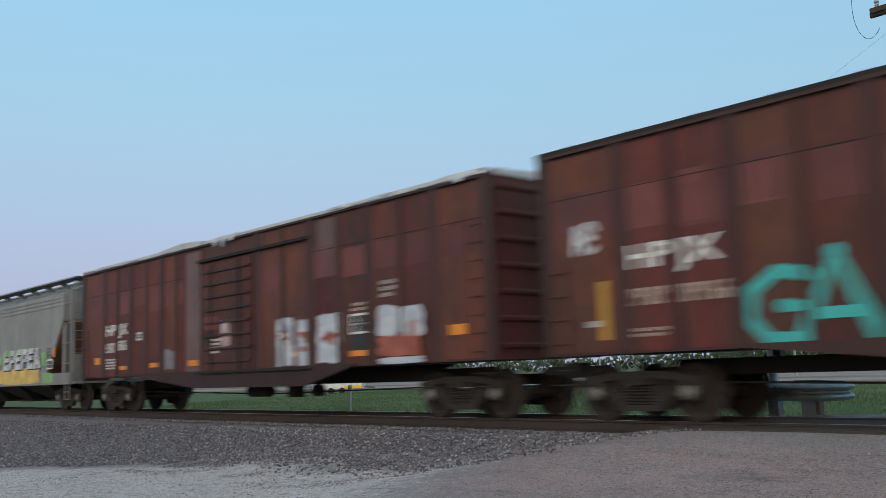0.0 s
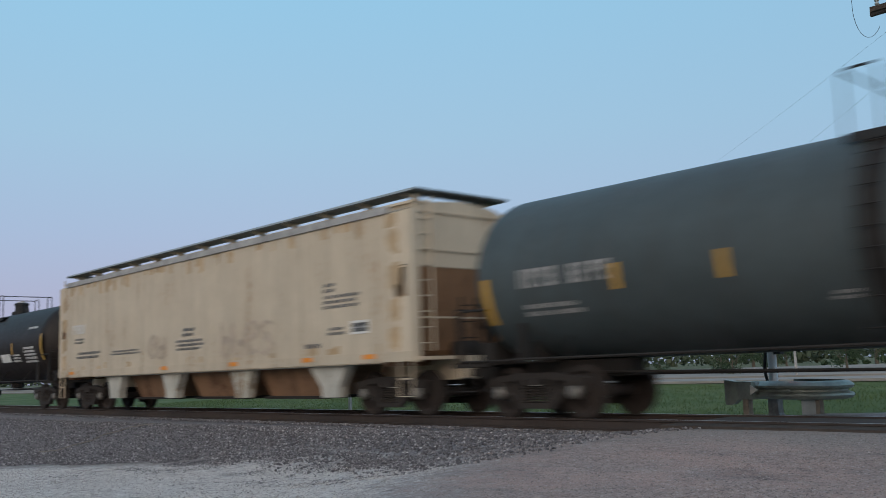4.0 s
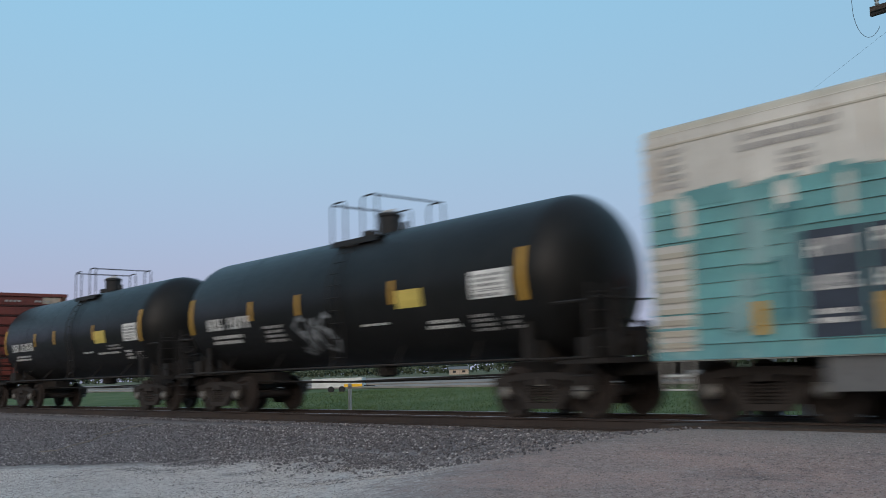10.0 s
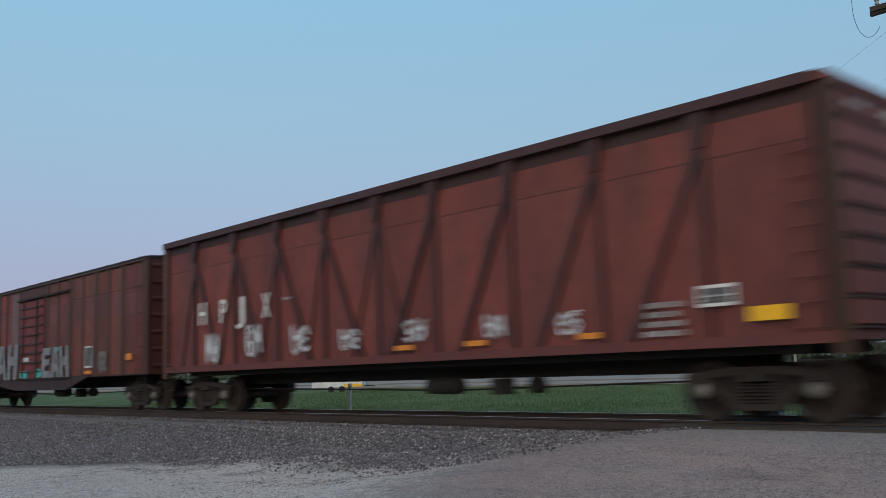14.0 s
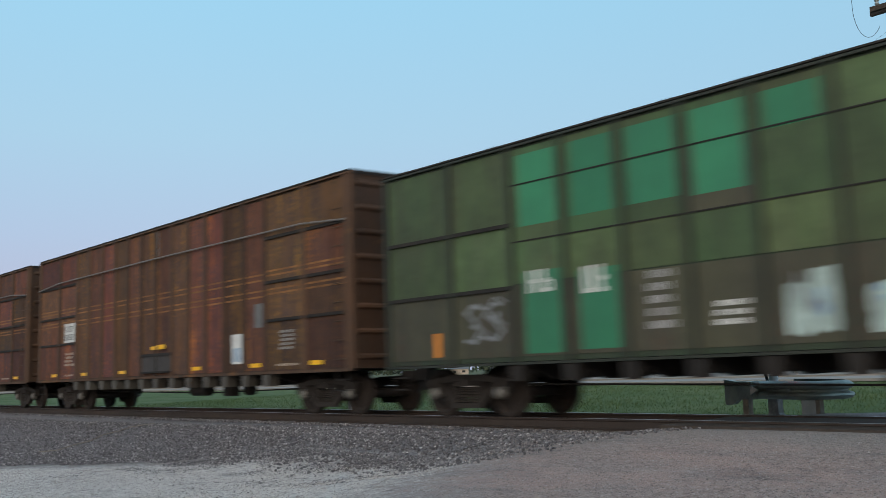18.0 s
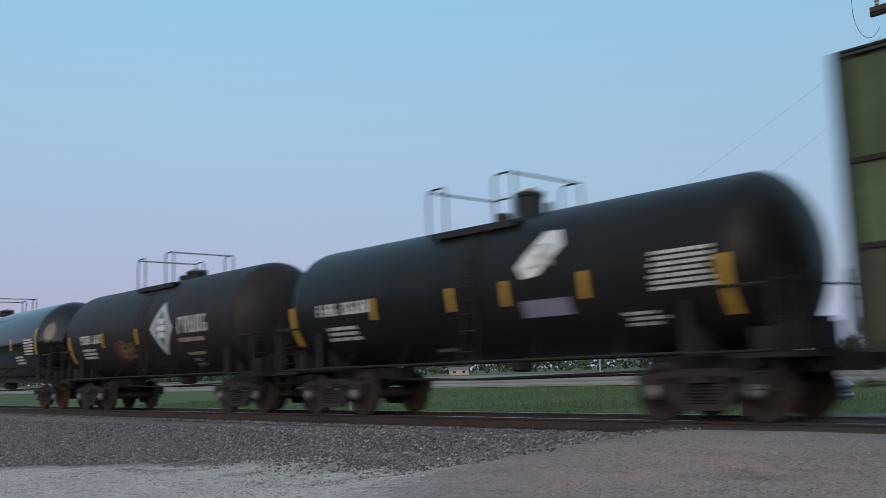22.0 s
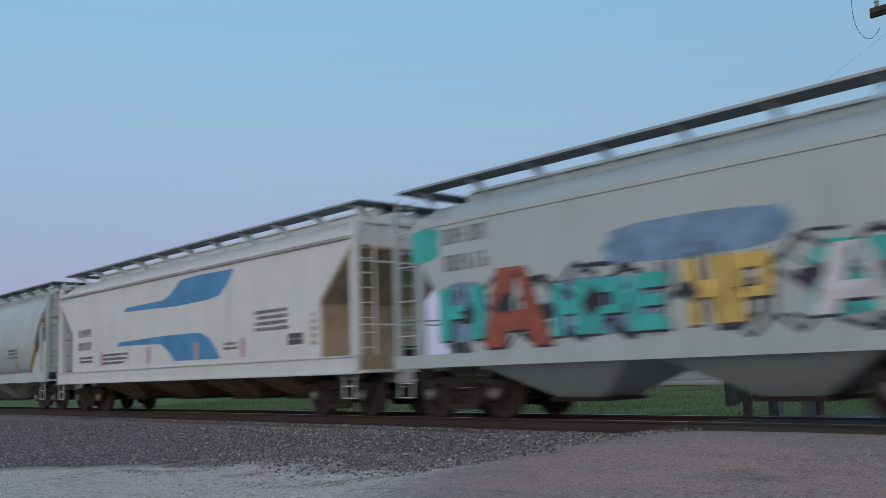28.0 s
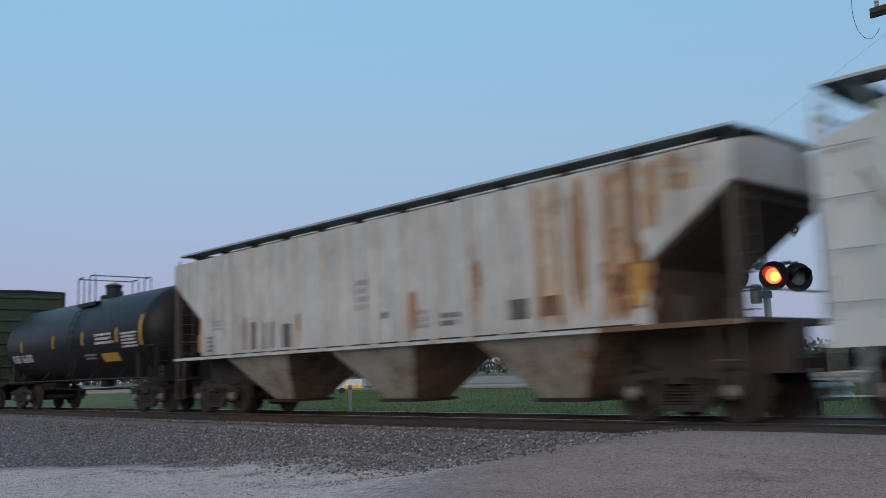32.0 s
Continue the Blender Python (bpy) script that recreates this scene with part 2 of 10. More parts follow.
M["bay_pale"] = painted("hopper_bay_pale", (0.55, 0.53, 0.47), (0.44, 0.41, 0.34), rust=(0.24, 0.15, 0.08), rust_at=0.565, streak=0.35, rough=0.7, mottle=0.2)
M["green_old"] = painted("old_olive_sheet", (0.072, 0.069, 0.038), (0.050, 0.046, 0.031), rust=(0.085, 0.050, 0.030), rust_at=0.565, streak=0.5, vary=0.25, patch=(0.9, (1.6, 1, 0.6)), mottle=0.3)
M["bay_tan"] = painted("hopper_bay_tan", (0.30, 0.17, 0.095), (0.22, 0.12, 0.065), rust=(0.13, 0.06, 0.03), rust_at=0.56, streak=0.4, rough=0.75)
M["grating"] = plain("dark_steel_grating", (0.09, 0.10, 0.10), 0.6, 0.3, vary=0.25, scale=3)
M["green_mid"] = painted("mid_green", (0.022, 0.125, 0.066), (0.020, 0.090, 0.052), rust_at=0.68, streak=0.35, vary=0.2, mottle=0.2)
M["recess_dark"] = painted("recess_shade_brown", (0.052, 0.042, 0.036), (0.036, 0.030, 0.026), streak=0.3, vary=0.25)
M["patch_grey"] = plain("grey_paint_patch", (0.30, 0.34, 0.34), 0.5, vary=0.15, scale=2)
M["slope_tan"] = painted("slope_sheet_tan", (0.40, 0.31, 0.20), (0.30, 0.23, 0.15), rust=(0.18, 0.11, 0.06), rust_at=0.58, streak=0.4, mottle=0.25)
M["sill_white"] = painted("sill_white", (0.53, 0.565, 0.565), (0.47, 0.50, 0.50), rust=(0.34, 0.28, 0.20), rust_at=0.70, streak=0.15, mottle=0.06)
M["mauve"] = painted("faded_mauve_sheet", (0.150, 0.090, 0.088), (0.115, 0.068, 0.066), rust=(0.07, 0.03, 0.025), rust_at=0.62, streak=0.4, mottle=0.2)
M["tuscan_faded"] = painted("faded_red_patch", (0.150, 0.045, 0.038), (0.115, 0.034, 0.029), rust=(0.07, 0.027, 0.02), rust_at=0.60, streak=0.4, vary=0.25, mottle=0.25)
M["spray_pale"] = plain("spray_pale_blue_white", (0.44, 0.47, 0.50), 0.7, vary=0.22, scale=4)
# mottled grimy green, darkened further because the car's end stands in shade
M["green_end_shade"] = painted("shaded_grimy_green_end", (0.034, 0.052, 0.026), (0.026, 0.034, 0.020), rust=(0.04, 0.03, 0.018), rust_at=0.58, streak=0.5, mottle=0.3)
M["frame_dark"] = painted("grimy_hopper_frame", (0.062, 0.047, 0.037), (0.10, 0.08, 0.062), rust=(0.10, 0.05, 0.03), rust_at=0.57, streak=0.4, mottle=0.3)
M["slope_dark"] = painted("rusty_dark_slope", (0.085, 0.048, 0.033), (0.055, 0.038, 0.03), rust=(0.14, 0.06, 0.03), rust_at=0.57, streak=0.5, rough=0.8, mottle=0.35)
M["under"] = painted("underframe_black", (0.015, 0.013, 0.012), (0.022, 0.017, 0.014), rust=(0.045, 0.025, 0.016), rust_at=0.6, streak=0.3, rough=0.8)
M["truck"] = painted("truck_steel", (0.036, 0.028, 0.023), (0.025, 0.020, 0.018), rust=(0.066, 0.040, 0.024), rust_at=0.6, streak=0.2, rough=0.85)
M["truck_dark"] = painted("truck_steel_dark", (0.017, 0.016, 0.016), (0.025, 0.022, 0.020), rust=(0.06, 0.035, 0.022), rust_at=0.66, streak=0.2, rough=0.8)
M["wheel"] = painted("wheel_steel", (0.036, 0.025, 0.020), (0.026, 0.020, 0.017), rust=(0.09, 0.045, 0.025), rust_at=0.6, streak=0.1, rough=0.75)
M["wheel_rust"] = painted("wheel_new_rust", (0.085, 0.034, 0.022), (0.050, 0.024, 0.018), rust=(0.12, 0.055, 0.03), rust_at=0.66, streak=0.1, rough=0.8)
M["tread"] = plain("bearing_cap", (0.20, 0.185, 0.165), 0.55, 0.5)
M["rod_white"] = painted("white_rail_paint", (0.62, 0.60, 0.56), (0.52, 0.50, 0.46), rust=(0.3, 0.2, 0.1), rust_at=0.68, streak=0.15)
M["yellow"] = plain("reflector_yellow", (0.86, 0.46, 0.02), 0.4, vary=0.12)
M["amber"] = plain("amber_stripe", (0.47, 0.265, 0.042), 0.5, vary=0.15)
M["orange"] = plain("orange_reflector", (0.72, 0.25, 0.03), 0.5, vary=0.2)
M["letter"] = plain("letter_white", (0.66, 0.65, 0.62), 0.6, vary=0.15, scale=4)
M["stencil_dark"] = plain("stencil_dark", (0.10, 0.092, 0.085), 0.7, vary=0.25, scale=4)
M["letter_tan"] = plain("letter_tan", (0.42, 0.34, 0.27), 0.7, vary=0.25, scale=4)
M["letter_pale"] = plain("letter_pale", (0.46, 0.44, 0.41), 0.7, vary=0.35, scale=5)
M["faded_red"] = plain("faded_red_spray", (0.13, 0.055, 0.04), 0.7, vary=0.4, scale=4)
M["faded_yellow"] = plain("faded_yellow_spray", (0.20, 0.14, 0.055), 0.7, vary=0.4, scale=4)
M["letter_dim"] = plain("letter_dim", (0.32, 0.31, 0.30), 0.7, vary=0.3, scale=4)
M["letter_black"] = plain("letter_black", (0.03, 0.03, 0.032), 0.6, vary=0.2)
M["letter_grey"] = plain("letter_grey", (0.13, 0.13, 0.13), 0.6, vary=0.2)
M["spray_teal"] = plain("spray_teal", (0.05, 0.40, 0.37), 0.6, vary=0.2, scale=2)
M["spray_blue_pale"] = plain("spray_blue_pale", (0.30, 0.36, 0.44), 0.7, vary=0.3, scale=4)
M["spray_white"] = plain("spray_white", (0.52, 0.53, 0.54), 0.7, vary=0.3, scale=3)
M["spray_mint"] = plain("spray_mint", (0.36, 0.45, 0.42), 0.7, vary=0.3, scale=3)
M["spray_chalk"] = plain("spray_chalk", (0.47, 0.46, 0.42), 0.7, vary=0.35, scale=5)
M["spray_grey"] = plain("spray_grey", (0.20, 0.21, 0.22), 0.7, vary=0.35, scale=2.5)
M["spray_green"] = plain("spray_green", (0.075, 0.34, 0.235), 0.6, vary=0.4, scale=2.5)
M["spray_dkgreen"] = plain("spray_dark_green", (0.025, 0.14, 0.09), 0.6, vary=0.2, scale=2)
M["spray_magenta"] = plain("spray_magenta", (0.45, 0.13, 0.33), 0.6, vary=0.3, scale=2)
M["spray_yellow"] = plain("spray_yellow", (0.60, 0.42, 0.12), 0.6, vary=0.25, scale=2)
M["spray_lime"] = plain("spray_lime", (0.22, 0.40, 0.16), 0.6, vary=0.3, scale=2)
M["spray_red"] = plain("spray_red", (0.30, 0.09, 0.06), 0.7, vary=0.3, scale=2)
M["spray_black"] = plain("spray_black", (0.035, 0.035, 0.045), 0.7, vary=0.4, scale=3)
M["navy"] = plain("navy_panel", (0.035, 0.045, 0.065), 0.6, vary=0.2, scale=3)
M["blue"] = plain("swoosh_blue", (0.075, 0.25, 0.46), 0.55, vary=0.18, scale=1.2)
M["spray_blue"] = plain("spray_blue", (0.16, 0.27, 0.40), 0.6, vary=0.4, scale=2)
M["roof_wreck"] = painted("peeling_roof", (0.52, 0.54, 0.54), (0.40, 0.41, 0.41), rust=(0.16, 0.11, 0.09), rust_at=0.60, streak=0.2, rough=0.6)
M["cast_grey"] = plain("cast_grey_base", (0.17, 0.16, 0.15), 0.65, vary=0.4, scale=9)
M["pipe"] = plain("grey_pipe", (0.26, 0.29, 0.30), 0.5, vary=0.2)
M["tag_white"] = plain("placard_white", (0.62, 0.62, 0.60), 0.6, vary=0.15, scale=2)
M["galv"] = plain("galvanised_steel", (0.40, 0.43, 0.43), 0.45, 0.6, vary=0.18, scale=3)
M["galv_green"] = plain("weathered_galvanised", (0.27, 0.30, 0.27), 0.42, 0.35, vary=0.3, scale=4)
M["mast"] = plain("mast_aluminium", (0.62, 0.63, 0.63), 0.5, 0.15, vary=0.10, scale=3)
M["sign"] = plain("sign_white", (0.66, 0.67, 0.66), 0.55, vary=0.08, scale=2)
M["black"] = plain("matt_black", (0.016, 0.016, 0.017), 0.7, vary=0.3)
M["lens_dark"] = plain("dark_lens", (0.05, 0.006, 0.005), 0.2, vary=0.1)
M["lens_lit"] = glow("lit_red_lens", (1.0, 0.035, 0.012), 12.0)
M["lens_core"] = glow("lit_lens_core", (1.0, 0.42, 0.04), 6.0)
M["wood_post"] = plain("weathered_post", (0.23, 0.20, 0.165), 0.9, vary=0.3, scale=8)
M["wood_dark"] = plain("creosote_wood", (0.055, 0.042, 0.034), 0.9, vary=0.35, scale=10)
M["rail"] = painted("rail_steel", (0.040, 0.030, 0.026), (0.055, 0.037, 0.028), rust=(0.075, 0.04, 0.025), rust_at=0.6, streak=0.1, rough=0.75)
M["railtop"] = plain("polished_railhead", (0.55, 0.55, 0.55), 0.28, 1.0, vary=0.1)


# ---------------------------------------------------------------- mesh helpers
def add_box(bm, x0, x1, y0, y1, z0, z1):
    v = [bm.verts.new((x, y, z)) for x in (x0, x1) for y in (y0, y1) for z in (z0, z1)]
    for f in ((0, 1, 3, 2), (4, 6, 7, 5), (0, 4, 5, 1), (2, 3, 7, 6), (0, 2, 6, 4), (1, 5, 7, 3)):
        bm.faces.new([v[i] for i in f])


def add_prism(bm, poly, a, b, axis="y"):
    """A polygon in two axes, extruded along the third from a to b. axis y: (x, z); axis x: (y, z); axis z: (x, y)."""
    def put(p, w):
        return {"y": (p[0], w, p[1]), "x": (w, p[0], p[1]), "z": (p[0], p[1], w)}[axis]
    lo = [bm.verts.new(put(p, a)) for p in poly]
    hi = [bm.verts.new(put(p, b)) for p in poly]
    bm.faces.new(lo)
    bm.faces.new(hi[::-1])
    n = len(poly)
    for i in range(n):
        bm.faces.new((lo[i], hi[i], hi[(i + 1) % n], lo[(i + 1) % n]))


def add_tube(bm, pts, r, seg=6):
    """A round bar along a line of points."""
    pts = [Vector(p) for p in pts]
    rings = []
    for i, p in enumerate(pts):
        d = (pts[min(i + 1, len(pts) - 1)] - pts[max(i - 1, 0)]).normalized()
        u = d.orthogonal().normalized() if abs(d.z) > 0.9 else Vector((0, 0, 1)).cross(d).normalized()
        w = d.cross(u)
        rings.append([bm.verts.new(p + r * (math.cos(k * 2 * math.pi / seg) * u + math.sin(k * 2 * math.pi / seg) * w)) for k in range(seg)])
    for a, b in zip(rings, rings[1:]):
        for k in range(seg):
            bm.faces.new((a[k], a[(k + 1) % seg], b[(k + 1) % seg], b[k]))
    bm.faces.new(rings[0][::-1])
    bm.faces.new(rings[-1])


def add_lathe(bm, profile, axis="y", seg=24, centre=(0, 0, 0), close=True):
    """A profile of (along, radius) turned about an axis through centre."""
    c = Vector(centre)
    rings = []
    for a, r in profile:
        ring = []
        for k in range(seg):
            t = 2 * math.pi * k / seg
            p = {"y": (r * math.cos(t), a, r * math.sin(t)), "x": (a, r * math.cos(t), r * math.sin(t)), "z": (r * math.cos(t), r * math.sin(t), a)}[axis]
            ring.append(bm.verts.new(c + Vector(p)))
        rings.append(ring)
    for a, b in zip(rings, rings[1:]):
        for k in range(seg):
            bm.faces.new((a[k], a[(k + 1) % seg], b[(k + 1) % seg], b[k]))
    if close:
        bm.faces.new(rings[0][::-1])
        bm.faces.new(rings[-1])


def add_stroke(bm, pts, w, y, th=0.006):
    """A flat painted stroke with round ends on the side of a car: pts in (x, z), at depth y."""
    n = 6
    left, right = [], []
    P2 = [Vector((p[0], p[1])) for p in pts]
    for i, p in enumerate(P2):
        d = (P2[min(i + 1, len(P2) - 1)] - P2[max(i - 1, 0)])
        d = d.normalized() if d.length > 1e-6 else Vector((1, 0))
        nrm = Vector((-d.y, d.x)) * w / 2
        left.append(p + nrm)
        right.append(p - nrm)
    for a, b, c, e in zip(left, left[1:], right[1:], right):
        q = [bm.verts.new((s.x, y, s.y)) for s in (a, b, c, e)]
        bm.faces.new(q)
    for p in P2:
        ring = [bm.verts.new((p.x + w / 2 * math.cos(k * math.pi / n), y - 0.0006, p.y + w / 2 * math.sin(k * math.pi / n))) for k in range(2 * n)]
        bm.faces.new(ring)


def add_patch(bm, poly, y):
    bm.faces.new([bm.verts.new((x, y, z)) for x, z in poly])


def finish(bm, name, smooth=False):
    me = bpy.data.meshes.new(name)
    bmesh.ops.recalc_face_normals(bm, faces=bm.faces)
    bm.to_mesh(me)
    bm.free()
    if smooth:
        me.polygons.foreach_set("use_smooth", [True] * len(me.polygons))
        me.set_sharp_from_angle(angle=radians(38))
    return me


def put_mesh(name, me, material, parent=None, m=None, label=""):
    ob = new(name, me)
    if not me.materials:
        me.materials.append(material)
    elif material is not None and me.materials[0] != material:
        ob.material_slots[0].link = "OBJECT"
        ob.material_slots[0].material = material
    if parent is not None:
        ob.parent = parent
    if m is not None:
        ob.matrix_basis = m
    if label:
        ob["label"] = label
    return ob


def part(name, bm, material, parent, label="", smooth=False):
    """Links a bmesh as one mesh object under a thing or under a part."""
    return put_mesh(name, finish(bm, name, smooth), material, parent, None, label)


def bars(bm, x0, x1, z0, z1, rows, y, rng, fill=0.55, gaps=0.12):
    """Rows of small print that cannot be read: short upright bars set in words."""
    h = (z1 - z0) / rows
    w = min(0.5 * h, 0.06)
    for r in range(rows):
        z = z0 + r * h
        x = x0 + (rng.random() * 0.1 * (x1 - x0) if r else 0)
        end = x1 - rng.random() * 0.18 * (x1 - x0)
        while x < end - w:
            for _ in range(rng.randint(3, 7)):
                if x > end - w:
                    break
                add_patch(bm, quad(x, x + w * rng.uniform(0.6, 0.85), z, z + h * fill * 1.1), y)
                x += w
            x += 0.7 * w


def glyphs(bm, x0, z0, h, n, y, rng, step=0.62, th=0.2):
    """Big lettering that cannot be read: blocks of broken strokes."""
    for i in range(n):
        x = x0 + i * h * step
        w = h * step * 0.80
        t = h * 0.17
        m = z0 + h / 2
        pick = [rng.random() for _ in range(5)]
        add_patch(bm, quad(x, x + t, z0, z0 + h), y)
        for on, z in ((pick[0] < 0.75, z0 + h - t), (pick[1] < 0.6, m - t / 2), (pick[2] < 0.65, z0)):
            if on:
                add_patch(bm, quad(x + t, x + w - t, z, z + t), y)
        if pick[3] < 0.7:
            add_patch(bm, quad(x + w - t, x + w, m, z0 + h), y)
        if pick[4] < 0.7:
            add_patch(bm, quad(x + w - t, x + w, z0, m - 0.002), y)


def text_mesh(name, body, size, material, parent, m, extrude=0.002, bold=0.0):
    cu = bpy.data.curves.new(name, "FONT")
    cu.body, cu.size, cu.extrude, cu.offset = body, size, extrude, bold
    cu.align_x, cu.align_y = "CENTER", "CENTER"
    tmp = bpy.data.objects.new(name, cu)
    me = bpy.data.meshes.new_from_object(tmp)
    bpy.data.objects.remove(tmp)
    return put_mesh(name, me, material, parent, m)


def thing(name, label, category, group="", m=None):
    ob = new(name)
    ob.empty_display_size = 0.3
    if m is not None:
        ob.matrix_basis = m
    return tagged(ob, label, category, group)


# ---------------------------------------------------------------- ground
def smooth01(a, b, v):
    t = min(1.0, max(0.0, (v - a) / (b - a)))
    return t * t * (3 - 2 * t)


def ground_z(x, y):
    """Height of the ground: the lot in front, the ballast bank, the ditch and field behind, the road over the track."""
    if y < 0:
        bank = -0.24 - 0.50 * smooth01(-2.1, -5.2, y) if y < -2.1 else -0.24
        lot = bank - 0.10 * smooth01(-14, -30, x)
        ramp = -0.045 - 0.62 * smooth01(-1.6, -9.5, y)
    else:
        lot = -0.24 - 0.40 * smooth01(1.9, 3.6, y) - 0.12 * smooth01(4, 9, y) + 0.22 * smooth01(9, 32, y)
        ramp = -0.045 - 0.34 * smooth01(1.6, 9, y)
    k = smooth01(-10.3 + 0.7 * min(0, y + 2), -7.2 + 0.2 * min(0, y + 2), x) * (1 - smooth01(4.5, 6.5, x))
    if abs(y) > 14:
        k *= 1 - smooth01(14, 40, abs(y)) * (0 if y < 0 else 1)
    z = lot * (1 - k) + ramp * k
    if abs(y) < 1.62:
        z = -0.200 if k < 0.5 else min(z, -0.10)
    flat_bed = 0.3 if abs(y) < 1.7 else 1.0
    z += flat_bed * (0.018 * noise.noise((x * 0.7, y * 0.7, 0)) + 0.008 * noise.noise((x * 2.9, y * 2.9, 3)))
    return z


def ground_material():
    m, nt, b = mat_nodes("ground", 0.95, 0, 0.15)
    co = node(nt, "ShaderNodeTexCoord").outputs["Object"]
    sep = node(nt, "ShaderNodeSeparateXYZ", {0: co})
    X, Y = sep.outputs[0], sep.outputs[1]
    n_big, n_mid, n_fine = noise_of(nt, co, 0.35, 5), noise_of(nt, co, 2.2, 6, 0.7), noise_of(nt, co, 22, 5, 0.75)
    vor = node(nt, "ShaderNodeTexVoronoi", {"Vector": co, "Scale": 17.0})

    def math2(op, a, c):
        return node(nt, "ShaderNodeMath", {0: a, 1: c}, op=op).outputs[0]
    n_grit = noise_of(nt, co, 70, 3, 0.8)
    n_soft = noise_of(nt, co, 7, 5, 0.75)
    cell = node(nt, "ShaderNodeTexVoronoi", {"Vector": co, "Scale": 60.0})
    speck = node(nt, "ShaderNodeSeparateColor", {0: cell.outputs["Color"]}).outputs[0]
    # pale packed limestone with dark specks and low ridges of crumbs
    n_crumb = noise_of(nt, co, 11, 6, 0.8)
    n_flat = noise_of(nt, co, 6, 6, 0.7, (1, 0.45, 1))
    pale = mix_of(nt, ramp_of(nt, n_crumb, 0.34, 0.60), (0.46, 0.42, 0.395), (0.78, 0.73, 0.69))
    pale = mix_of(nt, math2("MULTIPLY", ramp_of(nt, n_mid, 0.50, 0.66), 0.4), pale, (0.50, 0.445, 0.41))
    pale = mix_of(nt, math2("MULTIPLY", ramp_of(nt, n_flat, 0.57, 0.62), 0.85), pale, (0.20, 0.178, 0.172))
    pale = mix_of(nt, math2("MULTIPLY", ramp_of(nt, speck, 0.92, 0.95), 0.8), pale, (0.16, 0.15, 0.15))
    # dirt under the ballast and between
    dirt = mix_of(nt, ramp_of(nt, vor.outputs["Distance"], 0.1, 0.5), (0.088, 0.081, 0.086), (0.190, 0.176, 0.182))
    dirt = mix_of(nt, ramp_of(nt, n_crumb, 0.5, 0.68), dirt, (0.285, 0.262, 0.266))
    dirt = mix_of(nt, ramp_of(nt, speck, 0.86, 0.90), dirt, (0.30, 0.29, 0.28))
    # the worn road: packed pinkish grit, damp streaks along the track, pale crumbs
    road = mix_of(nt, ramp_of(nt, n_crumb, 0.30, 0.68), (0.185, 0.138, 0.125), (0.55, 0.425, 0.385))
    road = mix_of(nt, math2("MULTIPLY", ramp_of(nt, n_big, 0.40, 0.66), 0.4), road, (0.36, 0.305, 0.29))
    road = mix_of(nt, math2("MULTIPLY", ramp_of(nt, n_soft, 0.48, 0.72), 0.4), road, (0.47, 0.375, 0.34))
    road = mix_of(nt, math2("MULTIPLY", ramp_of(nt, noise_of(nt, co, 0.9, 4, 0.6, (0.7, 1.3, 1)), 0.55, 0.68), 0.6), road, (0.135, 0.122, 0.125))
    road = mix_of(nt, math2("MULTIPLY", ramp_of(nt, noise_of(nt, co, 1.1, 6, 0.75, (0.8, 1.2, 1)), 0.55, 0.70), 0.4), road, (0.50, 0.45, 0.435))
    road = mix_of(nt, math2("MULTIPLY", ramp_of(nt, noise_of(nt, co, 0.7, 5, 0.7, (0.6, 1.4, 1)), 0.48, 0.60), 0.65), road, (0.50, 0.352, 0.312))
    road = mix_of(nt, math2("MULTIPLY", ramp_of(nt, math2("ADD", Y, math2("MULTIPLY", n_soft, 1.6)), -3.0, -1.6), 0.6), road, (0.325, 0.32, 0.305))
    road = mix_of(nt, math2("MULTIPLY", ramp_of(nt, speck, 0.92, 0.95), 0.6), road, (0.56, 0.50, 0.48))
    road = mix_of(nt, math2("MULTIPLY", ramp_of(nt, speck, 0.10, 0.07), 0.7), road, (0.10, 0.09, 0.085))
    # grass field
    grass = mix_of(nt, ramp_of(nt, n_fine, 0.3, 0.7), (0.056, 0.092, 0.034), (0.100, 0.145, 0.055))
    grass = mix_of(nt, ramp_of(nt, noise_of(nt, co, 0.22, 5, 0.65), 0.42, 0.62), grass, (0.125, 0.155, 0.070))
    far = mix_of(nt, ramp_of(nt, n_big, 0.4, 0.6), (0.16, 0.15, 0.095), (0.075, 0.10, 0.05))
    # masks
    wob = math2("ADD", math2("MULTIPLY", math2("SUBTRACT", n_mid, 0.5), 3.4), math2("MULTIPLY", math2("SUBTRACT", n_soft, 0.5), 3.0))
    wob2 = math2("MULTIPLY", math2("SUBTRACT", n_big, 0.5), 1.6)
    # the lot begins at the foot of the bank, further out to the west
    out = math2("MULTIPLY", math2("MINIMUM", math2("ADD", X, 15.6), 0.0), -0.66)
    ylot = math2("ADD", math2("ADD", math2("ADD", Y, 4.0), out), math2("MULTIPLY", math2("ADD", wob, wob2), 0.55))
    m_lot = ramp_of(nt, math2("ADD", ylot, math2("MULTIPLY", math2("SUBTRACT", n_grit, 0.5), 2.2)), 0.75, -0.75)
    # the road spreads into the gravel without an edge
    xr = math2("ADD", X, math2("MULTIPLY", math2("ADD", Y, 3.1), 0.52))
    xr = math2("ADD", xr, math2("MULTIPLY", wob, 0.7))
    xr = math2("ADD", xr, math2("MULTIPLY", math2("SUBTRACT", n_soft, 0.5), 3.0))
    xr = math2("ADD", xr, math2("MULTIPLY", math2("SUBTRACT", n_grit, 0.5), 2.4))
    m_road = ramp_of(nt, xr, -11.6, -8.6)
    m_lot = math2("MULTIPLY", m_lot, ramp_of(nt, xr, -8.8, -11.2))
